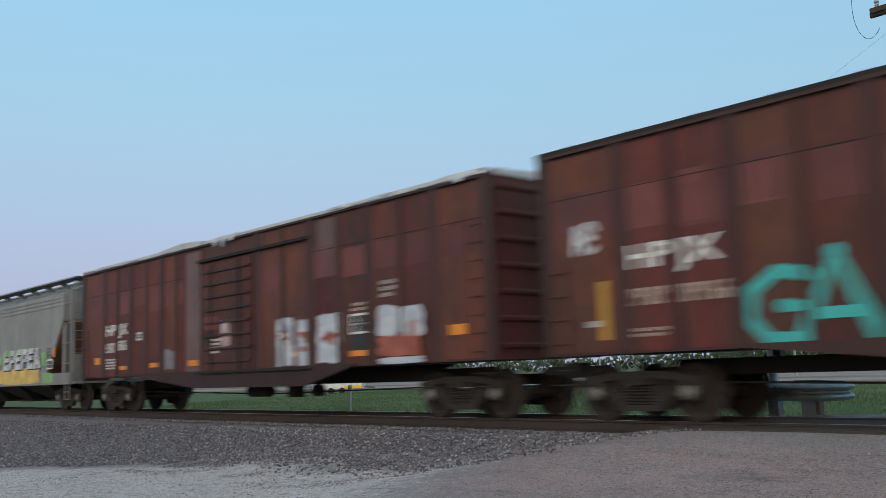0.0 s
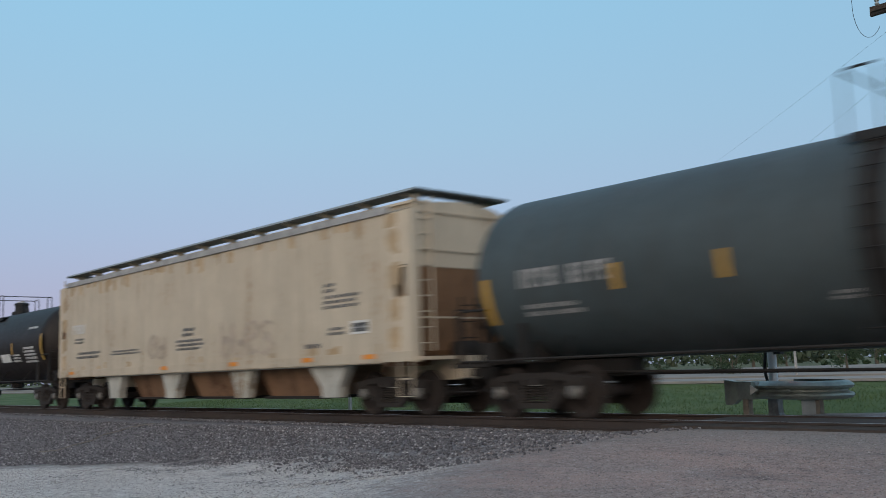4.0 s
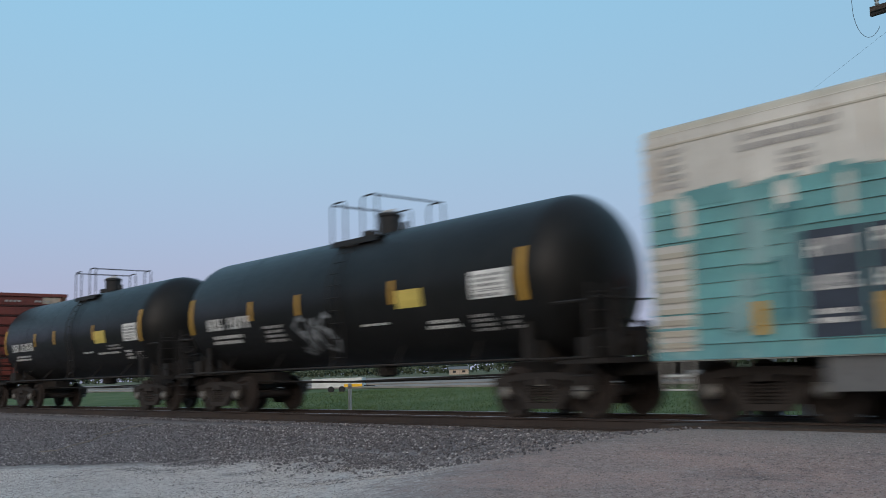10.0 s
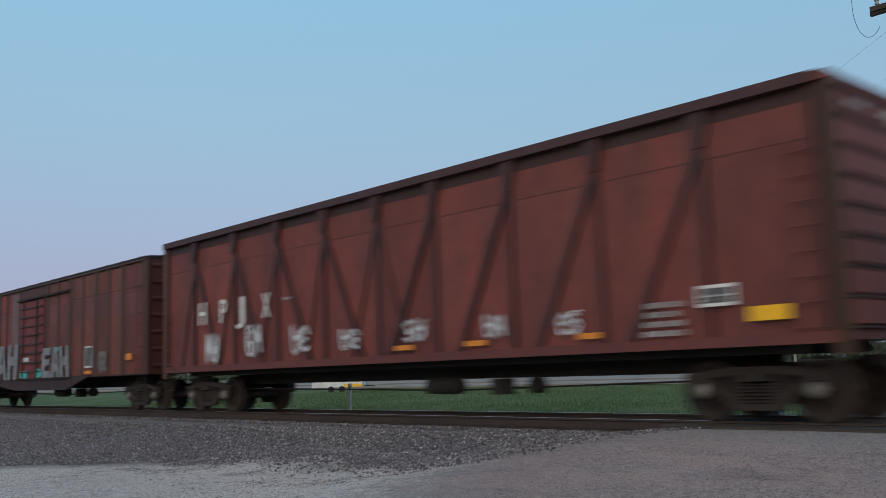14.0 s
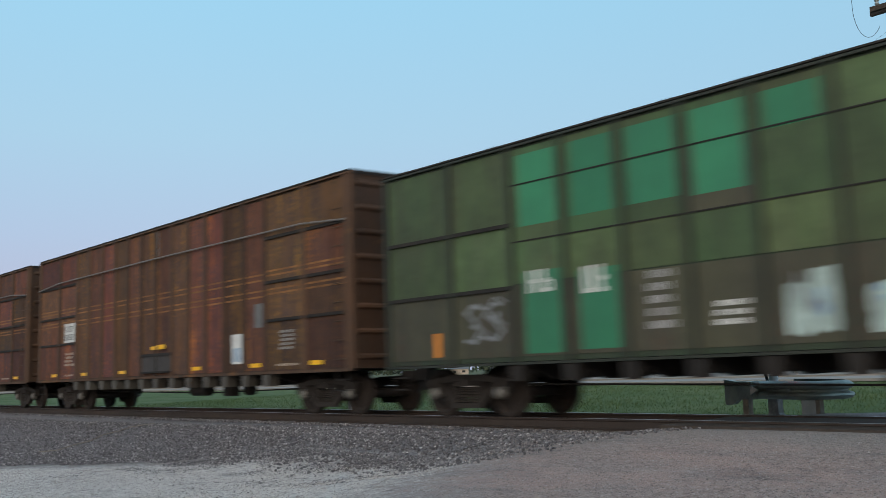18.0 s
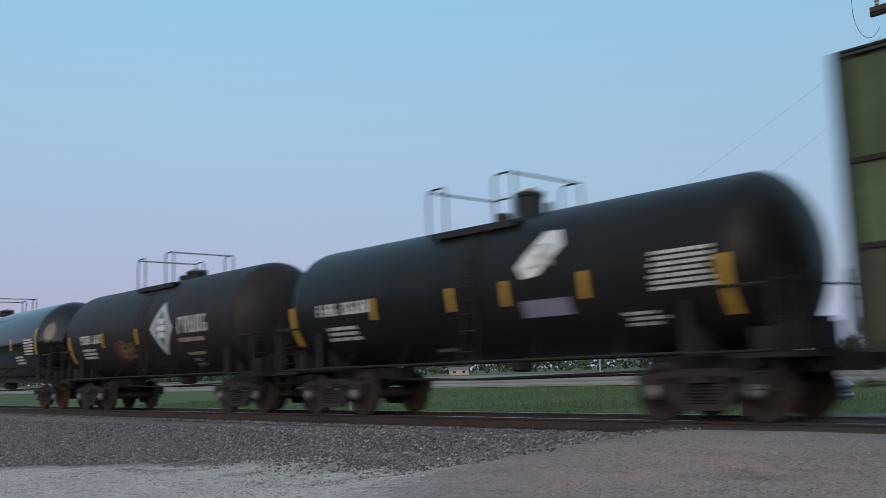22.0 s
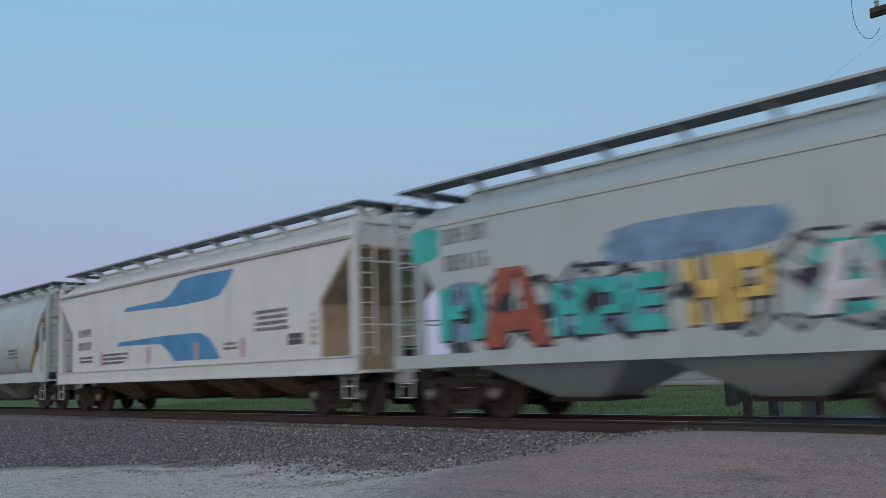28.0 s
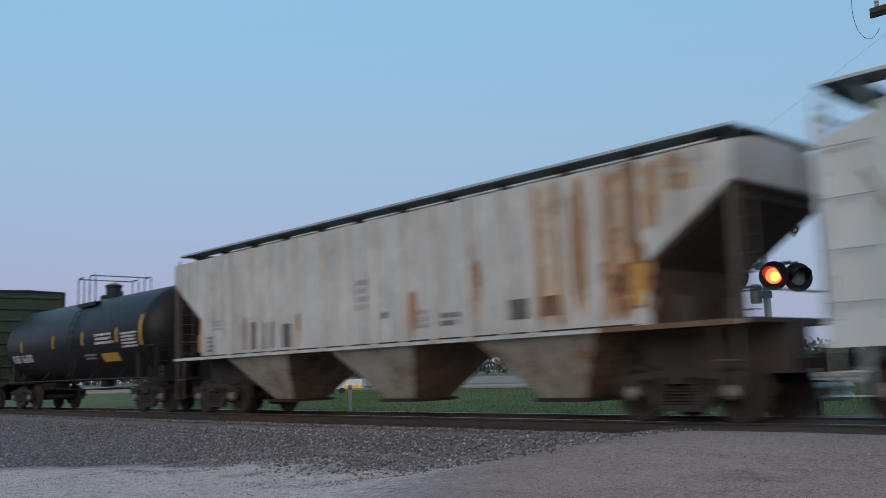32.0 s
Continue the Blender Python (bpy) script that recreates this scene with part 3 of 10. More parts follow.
    # ballast fines trodden into the lot in patches
    fines = ramp_of(nt, noise_of(nt, co, 1.6, 6, 0.78, (0.7, 1.2, 1)), 0.53, 0.63)
    m_lot = math2("MULTIPLY", m_lot, math2("SUBTRACT", 1.0, math2("MULTIPLY", fines, ramp_of(nt, Y, -10.5, -3.0))))
    bare = math2("MULTIPLY", ramp_of(nt, math2("ADD", ylot, math2("MULTIPLY", math2("SUBTRACT", n_soft, 0.5), 1.2)), 1.5, 0.7), ramp_of(nt, X, -16.2, -17.6))
    dirt = mix_of(nt, math2("MULTIPLY", bare, 0.8), dirt, (0.235, 0.20, 0.185))
    col = mix_of(nt, m_lot, dirt, pale)
    col = mix_of(nt, m_road, col, road)
    yg = math2("ADD", Y, math2("MULTIPLY", wob, 0.6))
    m_grass = ramp_of(nt, yg, 3.6, 4.6)
    m_road_far = math2("MULTIPLY", ramp_of(nt, X, -8.6, -7.9), ramp_of(nt, X, 4.6, 3.9))
    col = mix_of(nt, math2("MULTIPLY", m_grass, math2("SUBTRACT", 1.0, m_road_far)), col, grass)
    col = mix_of(nt, ramp_of(nt, Y, 62, 64), col, far)
    # unseen ground behind the eye made grass, to darken reflections in the tanks
    col = mix_of(nt, ramp_of(nt, math2("ADD", Y, math2("MULTIPLY", wob, 0.8)), -11.5, -12.3), col, grass)
    nt.links.new(col, b.inputs["Base Color"])
    hgt = math2("ADD", n_fine, math2("MULTIPLY", vor.outputs["Distance"], -0.6))
    bump_of(nt, b, math2("ADD", hgt, math2("MULTIPLY", n_grit, 0.8)), 0.9, 0.03)
    return m


def build_ground():
    xs = [-2500, -1200, -600, -300, -180, -120, -90, -70, -60] + [-55 + 0.5 * i for i in range(121)] + [8, 12, 20, 40, 80, 150, 300, 600, 1200, 2500]
    ys = [-2500, -900, -300, -120, -60, -30, -20] + [-16 + 0.25 * i for i in range(80)] + [4 + 0.6 * i for i in range(40)] + [30, 34, 40, 46, 52, 60, 70, 90, 150, 300, 900, 2500]
    verts = [(x, y, ground_z(x, y)) for x in xs for y in ys]
    n = len(ys)
    faces = [(i * n + j, (i + 1) * n + j, (i + 1) * n + j + 1, i * n + j + 1) for i in range(len(xs) - 1) for j in range(n - 1)]
    me = bpy.data.meshes.new("ground")
    me.from_pydata(verts, [], faces)
    me.polygons.foreach_set("use_smooth", [True] * len(me.polygons))
    ob = put_mesh("ground", me, ground_material())
    tagged(ob, "gravel lot, worn road, ballast bank and grass field", "ground", kind="structure")


build_ground()


def stone_material(name, tones, stain=(0.105, 0.095, 0.097)):
    m, nt, b = mat_nodes(name, 0.9, 0, 0.2)
    geo = node(nt, "ShaderNodeNewGeometry").outputs["Random Per Island"]
    co = node(nt, "ShaderNodeTexCoord").outputs["Object"]
    cr = node(nt, "ShaderNodeValToRGB", {0: geo})
    e = cr.color_ramp.elements
    while len(e) < len(tones):
        e.new(0.5)
    for k, (p, c) in zip(e, tones):
        k.position, k.color = p, (*c, 1)
    col = mix_of(nt, ramp_of(nt, noise_of(nt, co, 30, 4), 0.35, 0.7), cr.outputs[0], stain)
    nt.links.new(col, b.inputs["Base Color"])
    return m


def scatter_stones(name, count, place, size, label, seed, material):
    """Loose stones, each a crooked low block, in one mesh."""
    rng = np.random.default_rng(seed)
    base = np.array([(1, 0, 0.1), (0.35, 0.9, -0.05), (-0.75, 0.6, 0.1), (-0.85, -0.55, -0.05), (0.3, -0.95, 0.05), (0.1, 0.1, 0.8), (0, 0, -0.7)])
    tri = np.array([(0, 1, 5), (1, 2, 5), (2, 3, 5), (3, 4, 5), (4, 0, 5), (1, 0, 6), (2, 1, 6), (3, 2, 6), (4, 3, 6), (0, 4, 6)])
    pts = place(rng, count)
    count = len(pts)
    V = np.repeat(base[None], count, 0) * (1 + 0.35 * (rng.random((count, 7, 3)) - 0.5))
    V *= (size[0] + (size[1] - size[0]) * rng.random((count, 1, 1)) ** 2) * (0.7 + 0.6 * rng.random((count, 1, 3)))
    a, t = rng.random(count) * 6.283, (rng.random(count) - 0.5) * 1.4
    ca, sa, ct, st = np.cos(a)[:, None], np.sin(a)[:, None], np.cos(t)[:, None], np.sin(t)[:, None]
    x, y, z = V[..., 0].copy(), V[..., 1].copy(), V[..., 2].copy()
    y, z = y * ct - z * st, y * st + z * ct
    x, y = x * ca - y * sa, x * sa + y * ca
    V = np.stack([x, y, z], -1) + pts[:, None, :]
    F = (tri[None] + 7 * np.arange(count)[:, None, None]).reshape(-1, 3)
    me = bpy.data.meshes.new(name)
    me.from_pydata(V.reshape(-1, 3).tolist(), [], F.tolist())
    ob = put_mesh(name, me, material)
    return tagged(ob, label, "gravel", kind="stuff")


M["stone"] = stone_material("ballast_stone", [(0.0, (0.066, 0.061, 0.065)), (0.35, (0.138, 0.128, 0.134)), (0.6, (0.208, 0.193, 0.198)), (0.82, (0.30, 0.278, 0.28)), (0.95, (0.58, 0.55, 0.54))])
M["crumb"] = stone_material("lot_crumbs", [(0.0, (0.14, 0.12, 0.115)), (0.18, (0.24, 0.215, 0.20)), (0.36, (0.46, 0.415, 0.39)), (0.65, (0.64, 0.59, 0.55)), (1.0, (0.76, 0.71, 0.67))], (0.42, 0.38, 0.355))
M["grit"] = stone_material("road_grit", [(0.0, (0.11, 0.095, 0.09)), (0.3, (0.28, 0.23, 0.21)), (0.7, (0.37, 0.305, 0.285)), (0.96, (0.45, 0.385, 0.36)), (1.0, (0.66, 0.61, 0.58))], (0.30, 0.25, 0.235))


def lot_foot(x):
    return -4.05 + 0.70 * np.minimum(0, x + 15.6)


def on_bank(rng, n):
    x = -48 + 41.5 * rng.random(n) ** 0.8
    foot = np.maximum(lot_foot(x), -9.5)
    u = rng.random(n)
    # loose tongues of stone reach over the lot's edge near the road, a bare strip lies before it in the west
    over = np.array([noise.noise((a * 1.1, 7.0, 0.0)) for a in x])
    reach = np.where(x > -15.8, 0.05 + 0.6 * over * u, np.where(x < -17, -0.75 + 0.9 * over, -0.1 + 0.4 * over))
    y = np.where(rng.random(n) < 0.2, -2.3 + 1.15 * rng.random(n), -1.6 + (foot - reach + 1.6) * u)
    y = np.where((u > 0.75) & (x > -16.5), y - rng.exponential(0.22, n), y)
    # thins out towards the road
    edge = -7.6 + 0.35 * (y + 2) - 7.5 * rng.random(n) ** 1.9
    keep = x < edge
    return np.array([(a, c, ground_z(a, c) + 0.012) for a, c in zip(x[keep], y[keep])])


def on_edge(rng, n):
    x = -17.5 + 9.0 * rng.random(n)
    y = lot_foot(x) + 0.5 - rng.exponential(0.75, n)
    patch = np.array([noise.noise((a * 0.9, c * 1.6, 2.0)) for a, c in zip(x, y)])
    keep = (y > -8.5) & (patch > -0.15 + 0.45 * rng.random(n)) & (x < -9.5 + 0.4 * (y + 4))
    return np.array([(a, c, ground_z(a, c) + 0.004) for a, c in zip(x[keep], y[keep])])


def on_lot(rng, n):
    x, y = -24 + 15 * rng.random(n), -9.5 + 6.0 * rng.random(n)
    keep = (y < lot_foot(x) - 0.5 * rng.random(n) ** 2) & (x + 0.52 * (y + 3.1) < -10.0 - 2.5 * rng.random(n))
    return np.array([(a, c, ground_z(a, c) + 0.003) for a, c in zip(x[keep], y[keep])])


def on_road(rng, n):
    x, y = -13 + 12 * rng.random(n), -9.5 + 7.6 * rng.random(n)
    keep = x + 0.52 * (y + 3.1) > -11.8 + 3.0 * rng.random(n)
    return np.array([(a, c, ground_z(a, c) + 0.002) for a, c in zip(x[keep], y[keep])])


def between(rng, n):
    x, y = -45 + 36 * rng.random(n), -0.68 + 3.6 * rng.random(n)
    return np.array([(a, c, ground_z(a, c) + 0.01) for a, c in zip(x, y)])


scatter_stones("ballast", 66000, on_bank, (0.011, 0.035), "loose grey crushed-stone ballast on the track bank", 3, M["stone"])
scatter_stones("ballast_fines", 30000, on_edge, (0.005, 0.018), "grey ballast fines strewn over the edge of the lot", 8, M["stone"])
scatter_stones("ballast_bed", 6000, between, (0.018, 0.045), "grey crushed stone between and behind the rails", 4, M["stone"])
scatter_stones("gravel", 60000, on_lot, (0.003, 0.015), "small pale loose stones scattered over the lot", 5, M["crumb"])
scatter_stones("road_grit", 26000, on_road, (0.003, 0.012), "small pinkish grit on the worn road", 6, M["grit"])


# ---------------------------------------------------------------- track
def build_track():
    track = thing("railway_track", "single railway track of rusty rails with polished heads", "railway track")
    track["kind"] = "structure"
    prof = [(-0.075, -0.19), (0.075, -0.19), (0.075, -0.178), (0.012, -0.160), (0.010, -0.045), (0.037, -0.033), (0.037, -0.006),
            (0.026, -0.001), (-0.026, -0.001), (-0.037, -0.006), (-0.037, -0.033), (-0.010, -0.045), (-0.012, -0.160), (-0.075, -0.178)]
    for yy in (-0.755, 0.755):
        bm = bmesh.new()
        add_prism(bm, [(yy + a, c) for a, c in prof], -760, 760, "x")
        rail = part("rail", bm, M["rail"], track)
        bm = bmesh.new()
        add_prism(bm, [(yy - 0.024, -0.002), (yy + 0.024, -0.002), (yy + 0.022, 0.0), (yy - 0.022, 0.0)], -760, 760, "x")
        part("rail_head", bm, M["railtop"], rail, "polished running surface")
    bm = bmesh.new()
    add_box(bm, -0.115, 0.115, -1.3, 1.3, -0.37, -0.222)
    me = finish(bm, "sleeper")
    rng = random.Random(5)
    for i in range(90):
        x = -54 + 0.52 * i
        put_mesh("sleeper", me, M["wood_dark"], track, pose(x, rng.uniform(-0.04, 0.04), rng.uniform(-0.02, 0.0), 0, 0, rng.uniform(-1, 1)))
    bm = bmesh.new()
    add_box(bm, -0.09, 0.09, -0.17, 0.17, -0.25, -0.186)
    me = finish(bm, "tie_plate")
    for i in range(90):
        put_mesh("tie_plate", me, M["rail"], track, pose(-54 + 0.52 * i, -0.755, 0))
    bm = bmesh.new()
    add_box(bm, -8.4, 4.6, -0.66, 0.66, -0.2, -0.03)
    part("crossing_panel", bm, M["wood_dark"], track, "dark worn crossing planks between the rails")
    bm = bmesh.new()
    add_box(bm, -8.4, 4.6, -1.45, -0.84, -0.2, -0.035)
    part("crossing_panel", bm, M["wood_dark"], track)
    bm = bmesh.new()
    add_box(bm, -8.4, 4.6, 0.84, 1.45, -0.2, -0.035)
    part("crossing_panel", bm, M["wood_dark"], track)


build_track()


# ---------------------------------------------------------------- running gear shared by all wagons
WHEEL_R = 0.457


def build_gear_meshes():
    g = {}
    bm = bmesh.new()
    add_lathe(bm, [(-0.07, 0.10), (-0.075, 0.17), (-0.03, 0.21), (0.0, 0.33), (-0.055, 0.375), (-0.062, 0.44), (-0.055, 0.457), (0.05, 0.460),
                   (0.065, 0.485), (0.082, 0.485), (0.085, 0.40), (0.05, 0.36), (0.03, 0.22), (0.075, 0.17), (0.08, 0.10)], "y", 32)
    g["wheel"] = finish(bm, "wheel", True)
    bm = bmesh.new()
    add_lathe(bm, [(-1.02, 0.07), (-1.0, 0.078), (-0.68, 0.082), (-0.66, 0.10), (0.66, 0.10), (0.68, 0.082), (1.0, 0.078), (1.02, 0.07)], "y", 14)
    g["axle"] = finish(bm, "wheelset", True)
    bm = bmesh.new()
    add_lathe(bm, [(-0.085, 0.05), (-0.08, 0.085), (-0.05, 0.115), (0.06, 0.125), (0.07, 0.09)], "y", 16)
    add_box(bm, -0.11, 0.11, -0.02, 0.08, 0.06, 0.16)
    g["bearing"] = finish(bm, "bearing", True)
    # cast side frame: arched top chord, sloping tension members, open windows, pedestal jaws
    outer = [(-1.19, 0.62), (-1.12, 0.70), (-0.80, 0.74), (-0.45, 0.80), (0.45, 0.80), (0.80, 0.74), (1.12, 0.70), (1.19, 0.62), (1.19, 0.50), (1.06, 0.50),
             (1.05, 0.60), (0.74, 0.60), (0.72, 0.44), (0.60, 0.40), (0.36, 0.20), (-0.36, 0.20), (-0.60, 0.40), (-0.72, 0.44), (-0.74, 0.60), (-1.05, 0.60), (-1.06, 0.50), (-1.19, 0.50)]
    bm = bmesh.new()
    def bar(p, q, w0, w1):
        p, q = Vector(p), Vector(q)
        n = Vector((-(q - p).y, (q - p).x)).normalized()
        add_prism(bm, [tuple(p + n * w0), tuple(q + n * w1), tuple(q - n * w1), tuple(p - n * w0)], -0.075, 0.075)
    bar((-1.18, 0.655), (-0.42, 0.755), 0.055, 0.06)
    bar((-0.44, 0.755), (0.44, 0.755), 0.058, 0.058)
    bar((1.18, 0.655), (0.42, 0.755), 0.055, 0.06)
    for s in (-1, 1):
        bar((s * 0.80, 0.66), (s * 0.36, 0.235), 0.055, 0.06)
        bar((s * 0.40, 0.76), (s * 0.36, 0.20), 0.055, 0.06)
        bar((s * 0.745, 0.67), (s * 0.745, 0.42), 0.05, 0.035)
        bar((s * 1.115, 0.67), (s * 1.115, 0.46), 0.055, 0.04)
        add_box(bm, s * 0.93 - 0.14, s * 0.93 + 0.14, -0.06, 0.06, 0.575, 0.655)
    bar((-0.42, 0.225), (0.42, 0.225), 0.05, 0.05)
    g["side_frame"] = finish(bm, "side_frame")
    # spring nest: coils as stacked rings
    bm = bmesh.new()
    for cx in (-0.21, 0.0, 0.21):
        prof = []
        for k in range(6):
            z = 0.275 + k * 0.052
            prof += [(z, 0.062), (z + 0.012, 0.088), (z + 0.026, 0.088), (z + 0.038, 0.062)]
        add_lathe(bm, prof, "z", 10, (cx, 0, 0))
    g["springs"] = finish(bm, "spring_nest", True)
    bm = bmesh.new()
    add_prism(bm, [(-0.21, 0.60), (0.21, 0.60), (0.19, 0.73), (-0.19, 0.73)], -1.12, 1.12)
    add_prism(bm, [(-0.17, 0.42), (0.17, 0.42), (0.21, 0.60), (-0.21, 0.60)], -0.55, 0.55)
    add_lathe(bm, [(0.72, 0.24), (0.86, 0.24)], "z", 14)
    g["bolster"] = finish(bm, "truck")
    bm = bmesh.new()
    for s in (-1, 1):
        add_box(bm, s * 0.40 - 0.05, s * 0.40 + 0.05, -0.95, 0.95, 0.36, 0.46)
        for e in (-1, 1):
            add_box(bm, s * 0.44 - 0.06, s * 0.44 + 0.06, e * 0.755 - 0.06, e * 0.755 + 0.06, 0.30, 0.56)
    g["brake"] = finish(bm, "brake_beam")
    # knuckle coupler and drawbar, reaching forward along +x
    bm = bmesh.new()
    add_box(bm, -0.75, -0.22, -0.075, 0.075, 0.78, 0.93)
    add_prism(bm, [(-0.24, -0.13), (-0.05, -0.17), (0.09, -0.14), (0.12, -0.05), (0.02, -0.03), (0.0, 0.05), (0.10, 0.08), (0.08, 0.14), (-0.05, 0.16), (-0.24, 0.12)], 0.72, 0.99, "z")
    g["coupler"] = finish(bm, "coupler")
    bm = bmesh.new()
    add_tube(bm, [(-0.35, 0.25, 0.74), (-0.15, 0.27, 0.56), (0.02, 0.26, 0.47)], 0.028, 6)
    g["hose"] = finish(bm, "air_hose", True)
    return g


GEAR = build_gear_meshes()
WHEELSETS = []


def add_trucks(car, half, truck_in, wheel="wheel", truck="truck", bearing="tread"):
    """Two four-wheel trucks, couplers and hoses under a wagon whose coupling faces stand at +-half."""
    for s in (-1, 1):
        cx = s * (half - truck_in)
        t = put_mesh("truck", GEAR["bolster"], M[truck], car, pose(cx, 0, 0))
        for y in (-1, 1):
            put_mesh("side_frame", GEAR["side_frame"], M[truck], t, pose(0, y * 0.99, 0))
            put_mesh("spring_nest", GEAR["springs"], M[truck], t, pose(0, y * 0.99, 0))
            for a in (-0.9, 0.9):
                put_mesh("bearing", GEAR["bearing"], M[bearing], t, pose(a, y * 1.02, WHEEL_R, 0, 0, 0 if y < 0 else 180))
        put_mesh("brake_beam", GEAR["brake"], M["under"], t)
        for a in (-0.9, 0.9):
            w = put_mesh("wheelset", GEAR["axle"], M[wheel], car, pose(cx + a, 0, WHEEL_R))
            for y in (-1, 1):
                put_mesh("wheel", GEAR["wheel"], M[wheel], w, pose(0, y * 0.755, 0, 0, 0, 0 if y < 0 else 180))
            WHEELSETS.append((w, car, cx + a))
        put_mesh("coupler", GEAR["coupler"], M["under"], car, pose(s * (half - 0.02), 0, 0, 0, 0, 0 if s > 0 else 180))
        put_mesh("air_hose", GEAR["hose"], M["black"], car, pose(s * (half - 0.02), 0, 0, 0, 0, 0 if s > 0 else 180))


def ladder(car, x, y, z0, z1, n, w=0.42, material=None, along="x", rails=True):
    a, b = ((x - w / 2, y), (x + w / 2, y)) if along == "x" else ((x, y - w / 2), (x, y + w / 2))
    bm = bmesh.new()
    for p in (a, b):
        r = 0.018 if rails else 0.008
        add_box(bm, p[0] - r, p[0] + r, p[1] - r, p[1] + r, z0, z1)
    own = part("ladder", bm, material or M["under"], car)
    bm = bmesh.new()
    add_tube(bm, [(*a, 0), (*b, 0)], 0.013, 5)
    me = finish(bm, "rung")
    for k in range(n):
        put_mesh("rung", me, material or M["under"], own, pose(0, 0, z0 + (z1 - z0) * (k + 0.5) / n))
    return own


def steps(car, x, y, z0, z1, material):
    bm = bmesh.new()
    add_tube(bm, [(x - 0.2, y, z1), (x - 0.2, y, z0), (x + 0.2, y, z0), (x + 0.2, y, z1)], 0.02, 5)
    add_tube(bm, [(x - 0.2, y, (z0 + z1) / 2), (x + 0.2, y, (z0 + z1) / 2)], 0.016, 5)
    return part("sill_step", bm, material, car)


def brake_gear(car, half, rng):
    bm = bmesh.new()
    add_box(bm, -half + 2.2, half - 2.2, -0.16, 0.16, 0.72, 0.98)
    part("centre_sill", bm, M["under"], car)
    bm = bmesh.new()
    x = rng.uniform(-1.5, 1.5)
    add_lathe(bm, [(-0.5, 0.05), (-0.45, 0.17), (0.45, 0.17), (0.5, 0.05)], "x", 14, (x, -0.75, 0.60))
    part("air_reservoir", bm, M["under"], car, smooth=True)
    bm = bmesh.new()
    add_box(bm, x + 1.4, x + 1.75, -0.85, -0.55, 0.42, 0.72)
    part("brake_valve", bm, M["under"], car)
    bm = bmesh.new()
    add_lathe(bm, [(0, 0.05), (0.05, 0.15), (0.3, 0.15), (0.35, 0.03)], "x", 12, (x + 2.2, -0.6, 0.58))
    part("brake_cylinder", bm, M["under"], car, smooth=True)
    bm = bmesh.new()
    add_tube(bm, [(-half + 2.5, -0.5, 0.62), (x, -0.55, 0.5), (half - 2.5, -0.45, 0.62)], 0.018, 5)
    part("brake_rod", bm, M["under"], car)


CARS = []


def wagon(name, label, category, front, rear):
    """Starts a wagon between two coupling faces; its own x = 0 is the middle."""
    car = thing(name, label, category, "wagons of the freight train")
    half = (front - rear) / 2
    CARS.append((car, (front + rear) / 2, half))
    return car, half


# ---------------------------------------------------------------- box wagons
def box_shell(car, L, W, z0, z1, mat, roof_mat, peak=0.14, roof=True, end_ribs=6, corner=0.16, rib_mat=None, lip=0.05):
    """Steel sides, ends with pressed ribs, and a ridged roof."""
    bm = bmesh.new()
    add_prism(bm, [(-W, z0), (W, z0), (W, z1), (-W, z1)], -L, L, "x")
    body = part("body", bm, mat, car)
    for s in (-1, 1):
        for k in range(end_ribs):
            z = z0 + 0.25 + (z1 - z0 - 0.5) * k / max(1, end_ribs - 1)
            bm = bmesh.new()
            add_prism(bm, [(s * L, z - 0.07), (s * (L + 0.055), z - 0.025), (s * (L + 0.055), z + 0.025), (s * L, z + 0.07)], -W + corner, W - corner)
            part("end_rib", bm, mat, body)
        for y in (-1, 1):
            bm = bmesh.new()
            add_box(bm, s * L - 0.01, s * (L + 0.05), y * W - 0.07 if y > 0 else -W, W if y > 0 else -W + 0.07, z0, z1)
            part("corner_post", bm, rib_mat or mat, body)
    if roof:
        bm = bmesh.new()
        add_prism(bm, [(-W - 0.04, z1 - lip), (-W - 0.04, z1 + 0.03), (0, z1 + peak), (W + 0.04, z1 + 0.03), (W + 0.04, z1 - lip), (W - 0.1, z1 - 0.045), (-W + 0.1, z1 - 0.045)], -L - 0.03, L + 0.03, "x")
        r = part("roof", bm, roof_mat, car)
        n = int(L * 2 / 1.2)
        for k in range(n):
            x = -L + 2 * L * (k + 0.5) / n
            bm = bmesh.new()
            add_prism(bm, [(-W, z1 + 0.028), (0, z1 + peak - 0.002), (W, z1 + 0.028), (W, z1 + 0.06), (0, z1 + peak + 0.04), (-W, z1 + 0.06)], x - 0.03, x + 0.03, "x")
            part("roof_seam", bm, roof_mat, r)
    return body


def posts(car, xs, W, z0, z1, w, d, mat, name="side_post"):
    bm = bmesh.new()
    add_prism(bm, [(-w / 2, -0.002), (w / 2, -0.002), (w * 0.32, -d), (-w * 0.32, -d)], z0, z1, "z")
    me = finish(bm, name)
    for x in xs:
        put_mesh(name, me, mat, car, pose(x, -W, 0))
        put_mesh(name, me, mat, car, pose(x, W, 0, 0, 0, 180))


def side_bar(car, name, x0, x1, W, z0, z1, d, mat, both=True, label=""):
    ob = None
    for s in ((-1, 1) if both else (-1,)):
        bm = bmesh.new()
        ya, yb = (s * (W - 0.002), s * (W + d))
        add_box(bm, x0, x1, min(ya, yb), max(ya, yb), z0, z1)
        ob = part(name, bm, mat, car, label)
    return ob


def quad(x0, x1, z0, z1):
    return [(x0, z0), (x1, z0), (x1, z1), (x0, z1)]


